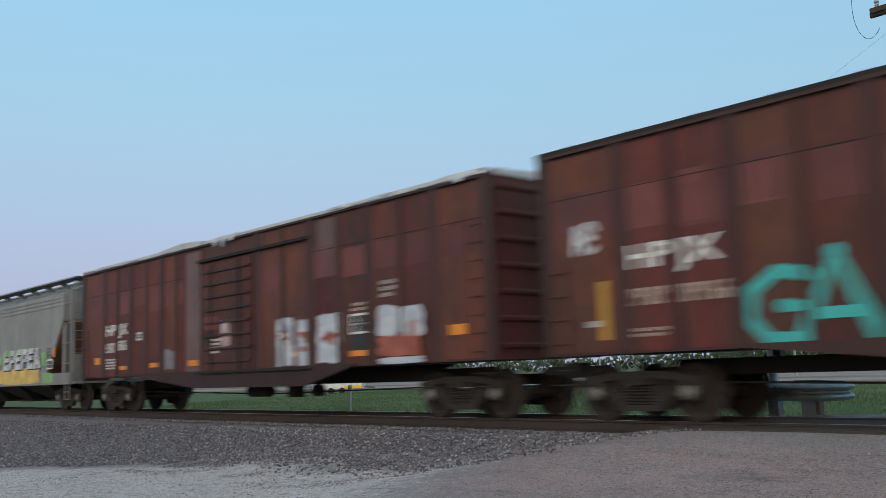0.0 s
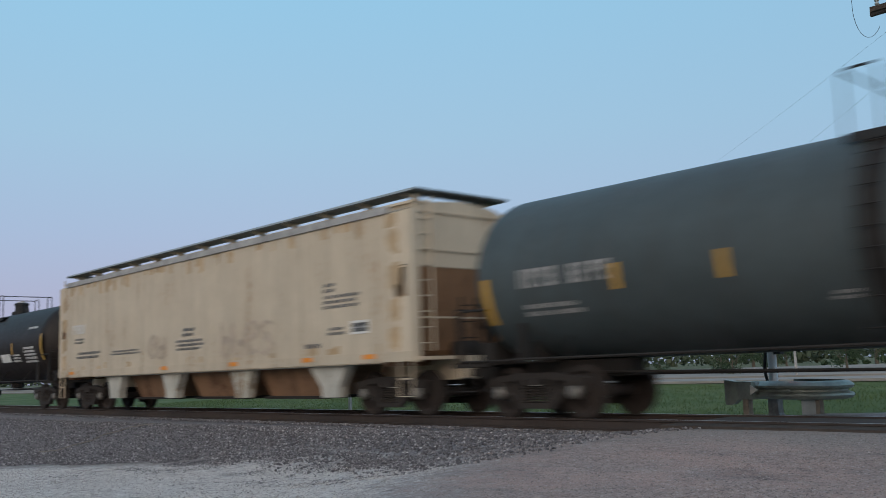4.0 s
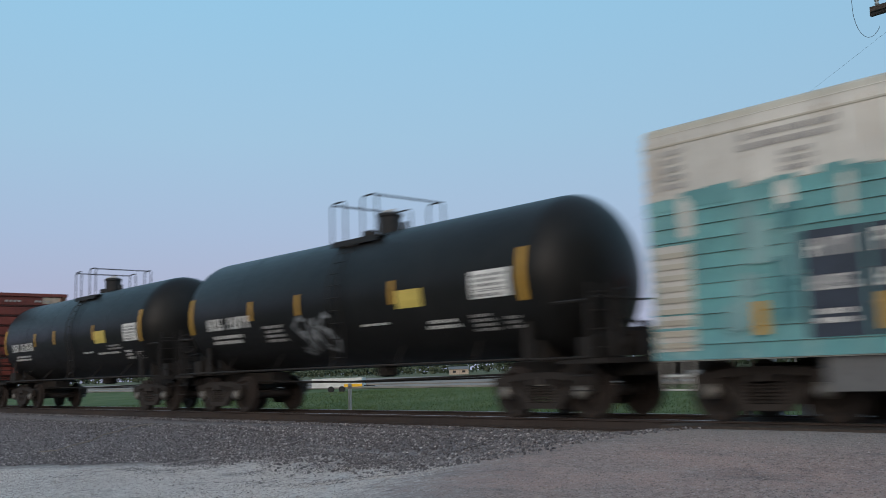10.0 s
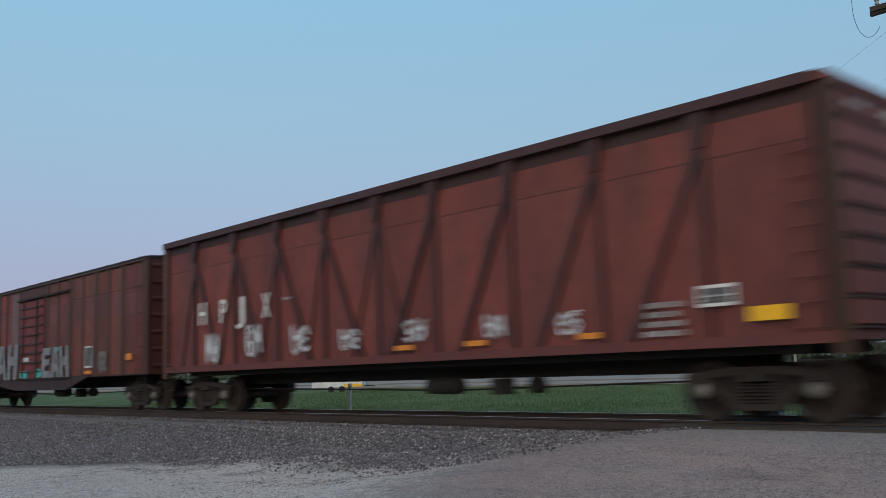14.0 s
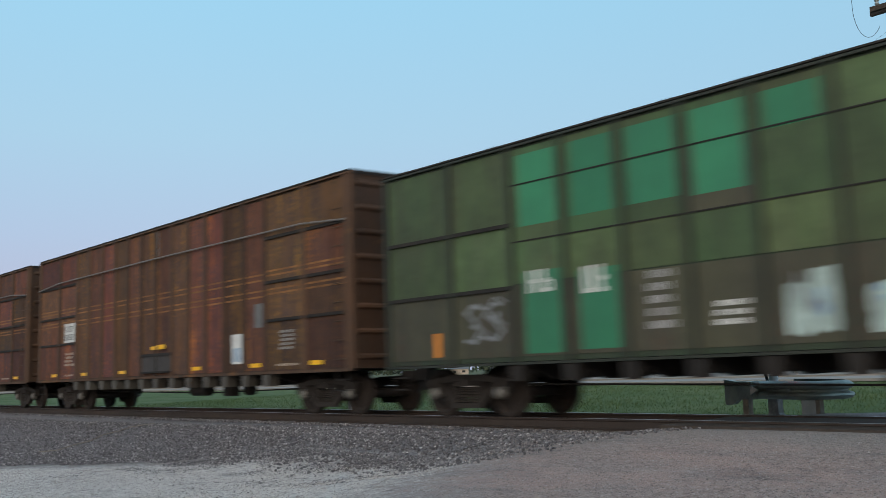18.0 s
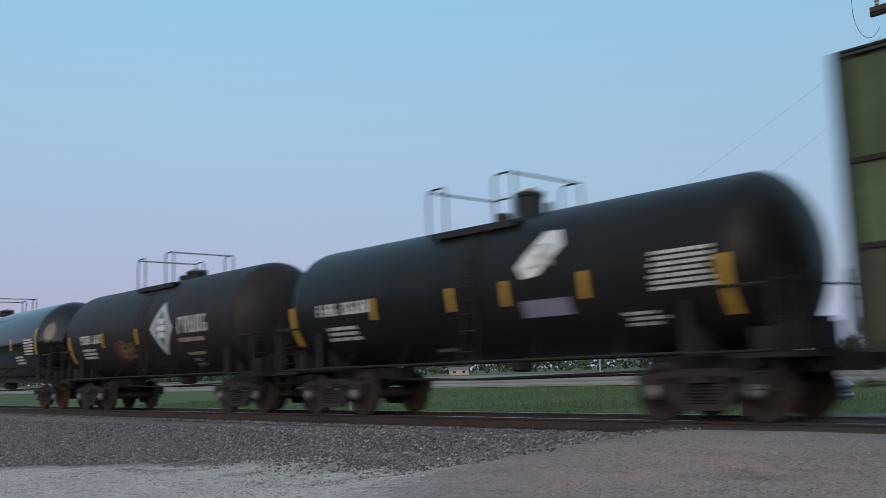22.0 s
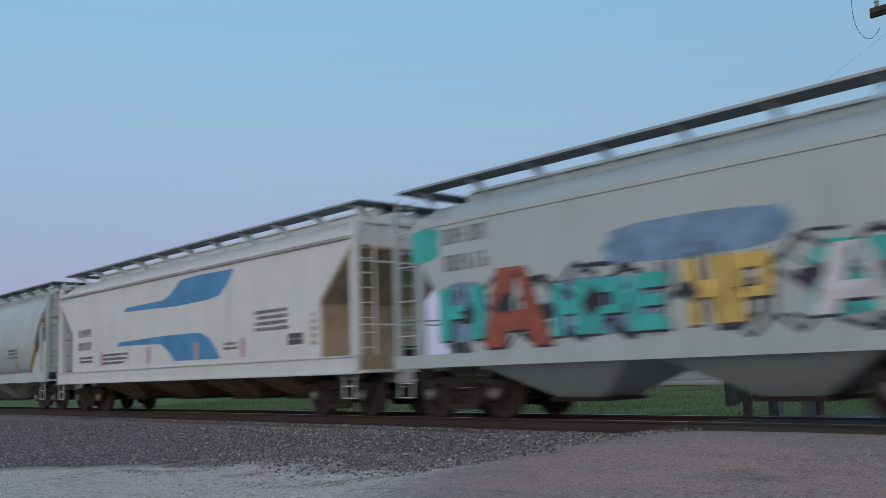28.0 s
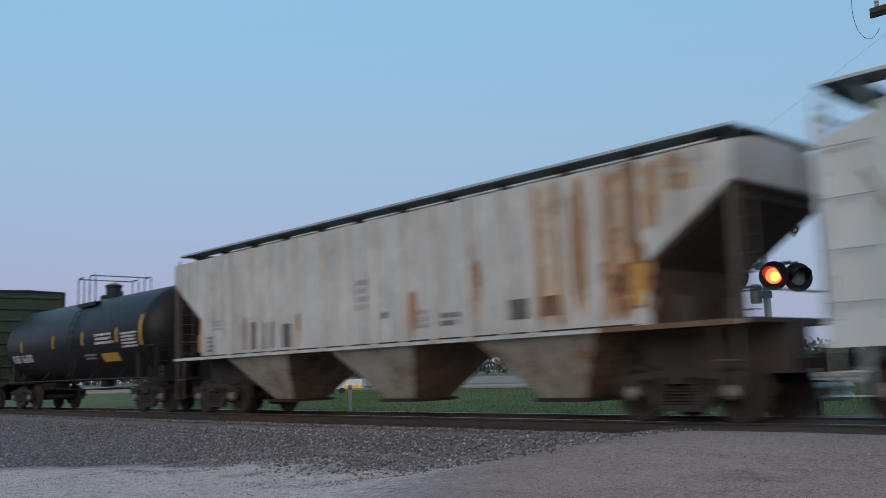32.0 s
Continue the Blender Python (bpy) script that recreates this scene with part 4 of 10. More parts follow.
def blob(cx, cz, rx, rz, rng, n=14, rough=0.25):
    return [(cx + rx * math.cos(a) * (1 + rough * (rng.random() - 0.5) * 2), cz + rz * math.sin(a) * (1 + rough * (rng.random() - 0.5) * 2)) for a in [2 * math.pi * k / n for k in range(n)]]


def red_boxcar(label, front, rear, seed, wreck=False, sheet="tuscan_panel"):
    rng = random.Random(seed)
    car, half = wagon("boxcar", label, "boxcar", front, rear)
    L, W, z0, z1 = half - 0.62, 1.55, 1.10, 4.60
    body = box_shell(car, L, W, z0, z1, M["tuscan"], M["roof_wreck"] if wreck else M["under"], end_ribs=7, rib_mat=M["tuscan_post"])
    add_trucks(car, half, 2.1)
    brake_gear(car, half, rng)
    wide = [-L + 0.12, -7.8, -5.8, -3.74, 1.5, 3.75, 5.95, 8.04, L - 0.12]
    thin = [-6.83, -4.76, -2.9, 2.6, 4.85, 7.0]
    xs = sorted(wide + thin + [-2.3])
    for a, b in zip(xs, xs[1:]):
        if a == -2.3:
            continue
        side_bar(body, "side_panel", a + 0.09, b - 0.09, W, z0 + 0.04, z1 - 0.15, 0.012, M[sheet])
        if rng.random() < 0.75:
            # a repainted square high on the sheet
            lo = rng.uniform(2.95, 3.2)
            side_bar(body, "paint_patch", a + 0.16, b - 0.16, W + 0.012, lo, lo + rng.uniform(0.55, 0.75), 0.003, M["tuscan_faded"], both=False)
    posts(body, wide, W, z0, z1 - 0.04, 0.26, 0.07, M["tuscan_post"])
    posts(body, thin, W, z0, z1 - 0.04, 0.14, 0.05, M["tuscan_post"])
    side_bar(body, "door_post", -2.25, -1.42, W, z0 + 0.05, z1 - 0.2, 0.05, M["mauve"])
    for s in (-1, 1):
        bm = bmesh.new()
        y0, y1 = sorted((s * (W - 0.002), s * (W + 0.05)))
        add_prism(bm, [(-5.9, z0 + 0.02), (-1.7, z0 - 0.40), (3.5, z0 - 0.40), (5.4, z0 + 0.02), (5.4, z0 + 0.06), (-5.9, z0 + 0.06)], y0, y1)
        part("side_sill", bm, M["tuscan_post"], body)
    side_bar(body, "top_chord", -L, L, W, z1 - 0.10, z1 - 0.05, 0.072, M["tuscan_post"])
    side_bar(body, "sheet_seam", -L + 0.15, -2.3, W + 0.012, z1 - 0.86, z1 - 0.845, 0.006, M["under"])
    side_bar(body, "sheet_seam", 3.8, L - 0.15, W + 0.012, z1 - 0.86, z1 - 0.845, 0.006, M["under"])
    # plug door with pressed ridges, its track above and rail below
    door = side_bar(car, "door", -1.3, 1.25, W, z0 + 0.02, 4.0, 0.055, M[sheet], label="plug door with pressed ridges")
    # ridges take the dark post red, which paints in the shadows beside them
    for k in range(8):
        side_bar(door, "door_ridge", -1.2, 1.15, W + 0.055, z0 + 0.25 + 0.34 * k, z0 + 0.31 + 0.34 * k, 0.05, M["tuscan_post"], both=False)
    for x in (-0.75, 0.7):
        bm = bmesh.new()
        add_tube(bm, [(x, -W - 0.11, z0 + 0.05), (x, -W - 0.11, 3.98)], 0.025, 6)
        part("lock_rod", bm, M["under"], door)
    side_bar(car, "door_track", -1.5, 3.77, W, 4.06, 4.13, 0.12, M["under"])
    side_bar(car, "door_rail", -1.5, 3.77, W, z0 - 0.02, z0 + 0.04, 0.12, M["under"])
    if wreck:
        # pale roof skin torn loose: it laps over the eave, lifts in humps and hangs down in tatters
        def skin(x):
            up = 0.10 * math.exp(-((x + 2.4) / 0.9) ** 2) + 0.12 * math.exp(-((x - 4.2) / 0.25) ** 2) + 0.06 * math.exp(-((x - 8.9) / 0.5) ** 2)
            gone = smooth01(-1.7, -1.2, x) * (1 - smooth01(4.6, 5.0, x))
            return 0.045 + up + 0.015 * math.sin(3.1 * x) * math.sin(1.3 * x), gone
        x = -L
        while x < L - 0.2:
            w = rng.uniform(0.45, 0.8)
            (h0, g0), (h1, g1) = skin(x), skin(x + w)
            if (g0 + g1) / 2 < 0.7:
                lap = rng.uniform(0.0, 0.06)
                bm = bmesh.new()
                v = [bm.verts.new(p) for p in ((x, -W - 0.075, z1 - lap), (x + w, -W - 0.075, z1 - rng.uniform(0.0, 0.06)), (x + w, -W - 0.07, z1 + h1), (x, -W - 0.07, z1 + h0),
                                               (x, -W + 0.6, z1 + h0 + 0.07), (x + w, -W + 0.6, z1 + h1 + 0.07))]
                bm.faces.new((v[0], v[1], v[2], v[3]))
                bm.faces.new((v[3], v[2], v[5], v[4]))
                part("torn_sheet", bm, M["roof_wreck"], car)
            x += w
        for x, drop, w in ((-0.5, 0.24, 0.22), (-0.1, 0.30, 0.2), (0.35, 0.2, 0.3), (5.35, 0.10, 0.35), (6.4, 0.08, 0.4), (8.9, 0.16, 0.3)):
            bm = bmesh.new()
            bm.faces.new([bm.verts.new((x + a * w, -W - 0.08 - 0.05 * abs(c), z1 + 0.03 + c * drop)) for a, c in ((-1, 0), (-0.4, -0.7), (0.1, -1.0), (0.3, -0.5), (1.0, -0.15), (1.1, 0.1))])
            part("torn_sheet", bm, M["roof_wreck"], car)
    ladder(car, L - 0.35, -W - 0.07, z0, z1 - 0.8, 8, 0.4, M["tuscan"], rails=False)
    ladder(car, -L + 0.35, -W - 0.07, z0, z0 + 1.6, 4, 0.4, M["tuscan"], rails=False)
    steps(car, L - 0.35, -W, 0.62, z0, M["under"])
    steps(car, -L + 0.35, -W, 0.62, z0, M["under"])
    return car, half, L, W, z0, z1, rng


def gondola(label, front, rear, seed):
    rng = random.Random(seed)
    car, half = wagon("gondola", label, "gondola wagon", front, rear)
    L, W, z0, z1 = half - 0.60, 1.50, 1.14, 4.80
    add_trucks(car, half, 2.1)
    brake_gear(car, half, rng)
    g = M["gondola"]
    bm = bmesh.new()
    add_box(bm, -L, L, -W, W, z0, z0 + 0.12)
    part("floor", bm, g, car)
    sides = []
    for s in (-1, 1):
        bm = bmesh.new()
        add_box(bm, -L, L, min(s * W, s * (W - 0.03)), max(s * W, s * (W - 0.03)), z0 + 0.12, z1 - 0.14)
        sides.append(part("side_wall", bm, g, car))
        bm = bmesh.new()
        add_box(bm, s * L - 0.03, s * L + 0.03, -W, W, z0, z1 - 0.14)
        end = part("end_wall", bm, g, car)
        for k in range(8):
            # pressed ledges across the end, coloured dark for the shadow on the sheet below
            z = z0 + 0.14 + 0.42 * k
            bm = bmesh.new()
            add_prism(bm, [(s * L, z - 0.01), (s * (L + 0.09), z + 0.01), (s * (L + 0.09), z + 0.04), (s * L, z + 0.06)], -W + 0.1, W - 0.1)
            part("end_ledge", bm, M["tuscan_post"], end)
            bm = bmesh.new()
            xa, xb = sorted((s * (L + 0.031), s * (L + 0.10)))
            add_box(bm, xa, xb, -W + 0.1, W - 0.1, z + 0.075, min(z + 0.40, z1 - 0.16))
            part("end_sheet", bm, M["gondola_panel"], end)
        for y in (-1, 1):
            bm = bmesh.new()
            xa, xb = sorted((s * (L - 0.02), s * (L + 0.16)))
            add_box(bm, xa, xb, y * (W - 0.04) - 0.09, y * (W - 0.04) + 0.09, z0 - 0.2, z1 - 0.14)
            part("corner_post", bm, M["autobox_post"], end)
        bm = bmesh.new()
        add_box(bm, s * L - 0.09, s * L + 0.16, -W - 0.1, W + 0.1, z1 - 0.14, z1 - 0.01)
        part("end_chord", bm, M["gondola_panel"], end)
        if s > 0:
            bm = bmesh.new()
            add_box(bm, L + 0.101, L + 0.106, 0.55, 1.3, z1 - 0.44, z1 - 0.17)
            part("label_panel", bm, M["letter_tan"], end, "cream painted patch")
    side_bar(sides[0], "top_chord", -L, L, W, z1 - 0.16, z1, 0.16, M["gondola_post"], both=False)
    # dark strip painted on the wall for the shade under the chord
    side_bar(sides[0], "chord_web", -L, L, W, 4.43, z1 - 0.16, 0.004, M["tuscan_post"], both=False)
    for y in (-1, 1):
        bm = bmesh.new()
        add_box(bm, -half + 1.2, half - 1.2, y * (W - 0.45) - 0.04, y * (W - 0.45) + 0.04, 0.98, z0)
        part("under_sill", bm, M["under"], car)
    side_bar(sides[0], "side_sill", -L, L, W, z0 - 0.04, z0 + 0.12, 0.07, g, both=False)
    bm = bmesh.new()
    add_box(bm, -L, L, W, W + 0.12, z1 - 0.15, z1)
    part("top_chord", bm, g, sides[1])
    # upright posts with a gusset under the chord, and slanting braces falling towards the middle
    ups = [-L + 0.1, -7.97, -5.85, -3.82, -1.87, 0.05, 1.87, 3.9, 5.88, 7.85, L - 0.1]
    for s, wall in ((-1, sides[0]), (1, sides[1])):
        for a, b in zip(ups, ups[1:]):
            bm = bmesh.new()
            y0, y1 = sorted((s * (W - 0.001), s * (W + 0.008)))
            add_box(bm, a + 0.06, b - 0.06, y0, y1, z0 + 0.12, 3.89)
            part("side_panel", bm, M["gondola_panel"], wall)
            bm = bmesh.new()
            add_box(bm, a + 0.06, b - 0.06, y0, y1, 3.91, 4.42)
            part("side_panel", bm, M["gondola_panel"], wall)
        for k, x in enumerate(ups):
            bm = bmesh.new()
            y0, y1 = sorted((s * (W - 0.001), s * (W + 0.07)))
            add_box(bm, x - 0.045, x + 0.045, y0, y1, z0 + 0.12, z1 - 0.15)
            part("side_post", bm, M["gondola_post"], wall)
            if k in (0, 10):
                continue
            bm = bmesh.new()
            y0, y1 = sorted((s * (W - 0.001), s * (W + 0.115)))
            add_prism(bm, [(x - 0.15, z1 - 0.15), (x + 0.15, z1 - 0.15), (x + 0.12, z1 - 0.45), (x + 0.05, z1 - 0.72), (x - 0.09, z1 - 0.72), (x - 0.12, z1 - 0.45)], y0, y1)
            part("gusset", bm, M["gondola_post"], wall)
            for lean in ([-1.4] if x > 1 else [1.35, -0.75] if x < -1 else [-0.9, 0.9]):
                bm = bmesh.new()
                y0, y1 = sorted((s * (W - 0.001), s * (W + (0.09 if lean < -1 or lean > 1 else 0.05))))
                hw = 0.065 if abs(lean) > 1.2 else 0.035
                add_prism(bm, [(x - hw, 4.15), (x + hw, 4.15), (x + lean + hw, z0 + 0.12), (x + lean - hw, z0 + 0.12)], y0, y1)
                part("brace", bm, M["gondola_post"], wall)
    ladder(car, L - 0.3, -W - 0.11, z0, z1 - 0.9, 8, 0.4, g, rails=False)
    ladder(car, -L + 0.3, -W - 0.11, z0, z0 + 1.6, 4, 0.4, g, rails=False)
    steps(car, L - 0.3, -W - 0.05, 0.62, z0, M["under"])
    steps(car, -L + 0.3, -W - 0.05, 0.62, z0, M["under"])
    return car, half, L, W, z0, z1, rng


def chip_box(label, front, rear, seed, kind="green"):
    """Tall ribbed wagon: green, or the taller rusty-brown sort."""
    rng = random.Random(seed)
    brown = kind == "brown"
    car, half = wagon("boxcar", label, "boxcar", front, rear)
    L, W, z0, z1 = half - 0.60, 1.55, 1.02, (5.37 if brown else 4.93)
    # the green body colour carries the shade of the ends; sheets cover its side
    mat, pm = (M["autobox_post"], M["autobox_post"]) if brown else (M["green_end_shade"], M["green_dark"])
    body = box_shell(car, L, W, z0, z1, mat, M["under"], peak=0.08, end_ribs=8, rib_mat=pm, lip=0.0)
    add_trucks(car, half, 2.35)
    brake_gear(car, half, rng)
    if brown:
        xs = [-L + 0.1, -7.46, -5.92, -4.87, -3.8, -2.81, -1.85, -0.9, 0.05, 1.07, 2.06, 3.04, 4.03, 5.05, 6.03, 7.71, L - 0.1]
        rows, end_rows = [z0 + 0.03, z1 - 0.1], [z0 + 0.03, 2.25, 3.18, 4.27, z1 - 0.1]
    else:
        xs = [-L + 0.1, -7.5, -5.9, -4.68, -3.47, -2.27, -1.1, 0.08, 1.28, 2.5, 3.69, 4.88, 6.04, 7.7, L - 0.1]
        rows, end_rows = [z0 + 0.08, 2.38, 3.14, 4.17, z1 - 0.1], [z0 + 0.08, 2.33, 3.46, z1 - 0.1]
    inner = 5.95
    pw = 0.17 if brown else 0.13
    # sheets between the posts
    for k, (a, b) in enumerate(zip(xs, xs[1:])):
        own = end_rows if k in (0, 1, len(xs) - 3, len(xs) - 2) else rows
        for u, v in zip(own, own[1:]):
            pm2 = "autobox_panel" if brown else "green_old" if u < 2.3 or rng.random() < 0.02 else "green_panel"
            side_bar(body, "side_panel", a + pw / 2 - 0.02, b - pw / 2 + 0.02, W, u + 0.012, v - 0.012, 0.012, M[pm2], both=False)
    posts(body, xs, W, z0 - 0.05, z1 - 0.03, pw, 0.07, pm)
    # cross members show under the sill as a row of stubs
    for x in xs[2:-2]:
        bm = bmesh.new()
        add_prism(bm, [(-W - 0.02, z0 - 0.02), (W + 0.02, z0 - 0.02), (0.6, z0 - 0.34), (-0.6, z0 - 0.34)], x - 0.07, x + 0.07, "x")
        part("cross_member", bm, M["under"], body)
        bm = bmesh.new()
        add_prism(bm, [(x - 0.16, z0 - 0.065), (x + 0.16, z0 - 0.065), (x + 0.12, z0 - 0.34), (x - 0.12, z0 - 0.34)], -W - 0.04, -W + 0.25)
        part("post_foot", bm, M["green_post_foot" if brown else "under"], body)
    side_bar(body, "top_chord", -L, L, W, z1 - 0.07, z1 - 0.03, 0.075, pm)
    side_bar(body, "side_sill", -L, L, W, z0 - 0.055, z0 + (0.01 if brown else -0.01), 0.06, pm)
    for a, b in (xs[:2], xs[1:3], xs[-3:-1], xs[-2:]):
        for z in ((2.33, 3.46) if not brown else (2.25, 3.18, 4.27)):
            side_bar(body, "panel_ledge", a + pw / 2, b - pw / 2, W, z - 0.035, z + 0.035, 0.06, M["under"])
    if brown:
        bm = bmesh.new()
        add_tube(bm, [(-L + 0.1, -W - 0.1, 4.28)] + [(x, -W - 0.1, 4.44 - 0.004 * abs(x)) for x in xs[1:-1]] + [(L - 0.1, -W - 0.1, 4.28)], 0.022, 6)
        part("conduit", bm, M["cast_grey"], car, "grey conduit clipped along the side")
        for a, b in zip(xs, xs[1:]):
            e = a < -7 or b > 7 or abs(a + 7.46) < 0.1 or abs(b - 7.71) < 0.1
            for z in ((3.46, 3.35, 3.01, 2.90) if e else (3.40, 3.26, 3.0, 2.86)):
                side_bar(body, "stripe", a + pw / 2, b - pw / 2, W + 0.012, z - 0.022, z + 0.022, 0.004, M["ochre"], both=False)
        # flat plate over the posts; its dark brown paints the recess's shade
        bm = bmesh.new()
        add_box(bm, -0.74, 1.08, -W - 0.072, -W - 0.066, 1.16, 1.66)
        recess = part("step_recess", bm, M["recess_dark"], car)
        for q in ((-0.78, 1.12, 1.60, 1.68, 0.10), (-0.78, 1.12, 1.12, 1.17, 0.12), (0.15, 0.19, 1.17, 1.6, 0.085)):
            bm = bmesh.new()
            add_box(bm, q[0], q[1], -W - q[4], -W - 0.07, q[2], q[3])
            part("recess_edge", bm, M["under"], recess)
    if not brown:
        for a, b in zip(xs[2:-2], xs[3:-2]):
            for z in (3.14, 4.17):
                side_bar(body, "sheet_seam", a + pw / 2, b - pw / 2, W + 0.012, z - 0.012, z + 0.012, 0.016, M["under"], both=False)
    ladder(car, L - 0.4, -W - 0.08, z0, z1 - 0.6, 9, 0.42, pm, rails=False)
    steps(car, L - 0.4, -W, 0.55, z0, M["under"])
    steps(car, -L + 0.4, -W, 0.55, z0, M["under"])
    return car, half, L, W, z0, z1, rng


def reefer(label, front, rear, seed):
    rng = random.Random(seed)
    car, half = wagon("refrigerator_car", label, "refrigerator car", front, rear)
    L, W, z0, z1 = half - 0.75, 1.55, 0.92, 4.44
    add_trucks(car, half, 2.2)
    brake_gear(car, half, rng)
    bm = bmesh.new()
    add_prism(bm, [(-W, z0), (W, z0), (W, z1), (-W, z1)], -L, L, "x")
    body = part("body", bm, M["reefer"], car)
    bm = bmesh.new()
    arch = [(-W - 0.02, z1 - 0.04)] + [(-W * math.cos(a), z1 + 0.26 * math.sin(a) ** 0.8) for a in [math.pi * k / 16 for k in range(1, 16)]] + [(W + 0.02, z1 - 0.04)]
    add_prism(bm, arch, -L, L, "x")
    part("roof", bm, M["reefer_roof"], car, smooth=False)
    for s in (-1, 1):
        for k in range(17):
            z = z0 + 0.13 + 0.2 * k
            bm = bmesh.new()
            add_prism(bm, [(s * L, z - 0.092), (s * (L + 0.05), z - 0.075), (s * (L + 0.062), z + 0.05), (s * L, z + 0.092)], -W + 0.03, W - 0.03)
            part("end_rib", bm, M["reefer_end"], body)
        for k in range(14):
            # rust stains round the machinery at the foot of the end
            cy, cz, q = rng.uniform(-0.9, 1.2), rng.uniform(z0 + 0.2, z0 + 1.5), rng.uniform(0.05, 0.16)
            bm = bmesh.new()
            bm.faces.new([bm.verts.new((s * (L + 0.066 + 0.0006 * k), cy + q * rng.uniform(0.5, 1.1) * math.cos(a), cz + 1.8 * q * rng.uniform(0.5, 1.1) * math.sin(a))) for a in [0.6 * j for j in range(10)]])
            part("rust_stain", bm, M["rust_tan"], body)
    # horizontal sheathing strips below, painted over in teal by hand; plain upright sheets above
    rng2 = random.Random(77)
    for k in range(11):
        z = z0 + 0.02 + 0.222 * k
        for u, v in ((-L, -5.2), (-5.2, -2.0), (-2.0, 1.2), (1.2, 5.0), (5.0, 6.5), (6.5, 7.4), (7.4, L)):
            bm = bmesh.new()
            d0, d1 = 0.012 + 0.006 * rng2.random(), 0.034 + 0.008 * rng2.random()
            add_prism(bm, [(-W + 0.001, z), (-W - d1, z), (-W - d0, z + 0.214), (-W + 0.001, z + 0.214)], u + 0.003, v - 0.003, "x")
            part("sheathing_strip", bm, M["teal"], body)
    xs = [-L, -7.4, -5.6, -3.8, -2.0, 1.2, 3.0, 4.8, 6.6, L]
    for u, v in zip(xs, xs[1:]):
        side_bar(body, "upper_sheet", u + 0.004, v - 0.004, W, z0 + 2.47, z1 - 0.02, 0.016, M["reefer"], both=False)
    side_bar(body, "eave_bead", -L, L, W + 0.016, z1 - 0.22, z1 - 0.19, 0.012, M["reefer_roof"], both=False)
    side_bar(body, "corner_strip", L - 0.02, L + 0.02, W, z0, z1, 0.02, M["reefer"])
    door = side_bar(car, "door", -1.9, 1.1, W, z0 + 0.12, 4.2, 0.05, M["teal"], label="sliding door behind the graffiti")
    side_bar(door, "door_top", -1.9, 1.1, W + 0.05, 3.55, 4.2, 0.006, M["reefer"], both=False)
    for x in (-1.55, -0.4, 0.75):
        bm = bmesh.new()
        add_tube(bm, [(x, -W - 0.085, z0 + 0.1), (x, -W - 0.085, 4.2)], 0.02, 6)
        part("lock_rod", bm, M["reefer_roof"], door)
    side_bar(car, "door_track", -2.0, 4.8, W, 4.30, 4.36, 0.12, M["under"])
    side_bar(car, "track_hood", -2.0, 4.85, W, 4.37, 4.45, 0.14, M["rust_pale"])
    side_bar(car, "door_rail", -2.7, 3.3, W, z0 - 0.03, z0 + 0.03, 0.10, M["under"])
    bm = bmesh.new()
    add_box(bm, -L + 2.6, -L + 4.9, -W + 0.05, -0.9, 0.46, z0)
    part("fuel_tank", bm, M["letter_grey"], car)
    bm = bmesh.new()
    add_box(bm, L + 0.02, L + 0.12, -0.25, 0.75, 1.35, 2.45)
    hatch = part("end_hatch", bm, M["black"], car)
    for yy, zz, r in ((-0.1, 2.3, 0.22), (0.3, 1.95, 0.16)):
        bm = bmesh.new()
        add_lathe(bm, [(L + 0.12, r), (L + 0.30, r * 0.9), (L + 0.32, r * 0.4)], "x", 14, (0, yy, zz))
        part("fan_housing", bm, M["frame_dark"], hatch, smooth=True)
    bm = bmesh.new()
    add_tube(bm, [(L + 0.2, -0.3, 1.1), (L + 0.2, -0.3, 2.5), (L + 0.2, 0.5, 2.6)], 0.03, 6)
    part("pipe", bm, M["rust_band"], hatch)
    bm = bmesh.new()
    add_box(bm, L - 0.1, half - 0.35, -1.35, 1.35, z0 - 0.05, z0 + 0.02)
    part("end_platform", bm, M["rust_band"], car)
    side_bar(body, "louvre_panel", -L + 0.05, -L + 0.72, W, z0 + 0.15, z0 + 1.75, 0.035, M["reefer"])
    for k in range(9):
        side_bar(body, "louvre", -L + 0.08, -L + 0.70, W + 0.035, z0 + 0.2 + 0.17 * k, z0 + 0.28 + 0.17 * k, 0.02, M["reefer_roof"], both=False)
    ladder(car, L - 0.35, -W - 0.05, z0, z1 - 0.6, 8, 0.4, M["reefer"], rails=False)
    steps(car, L - 0.35, -W, 0.5, z0, M["under"])
    steps(car, -L + 0.35, -W, 0.5, z0, M["rod_white"])
    return car, half, L, W, z0, z1, rng


# ---------------------------------------------------------------- tank wagons
def tank_patch(bm, x0, x1, z0, z1, zc, R, off=0.005, n=4):
    """A patch lying on the near flank of the shell."""
    cols = []
    for k in range(n + 1):
        z = z0 + (z1 - z0) * k / n
        y = -math.sqrt(max(0.0, R * R - (z - zc) ** 2)) - off
        cols.append((bm.verts.new((x0, y, z)), bm.verts.new((x1, y, z))))
    for a, b in zip(cols, cols[1:]):
        bm.faces.new((a[0], a[1], b[1], b[0]))


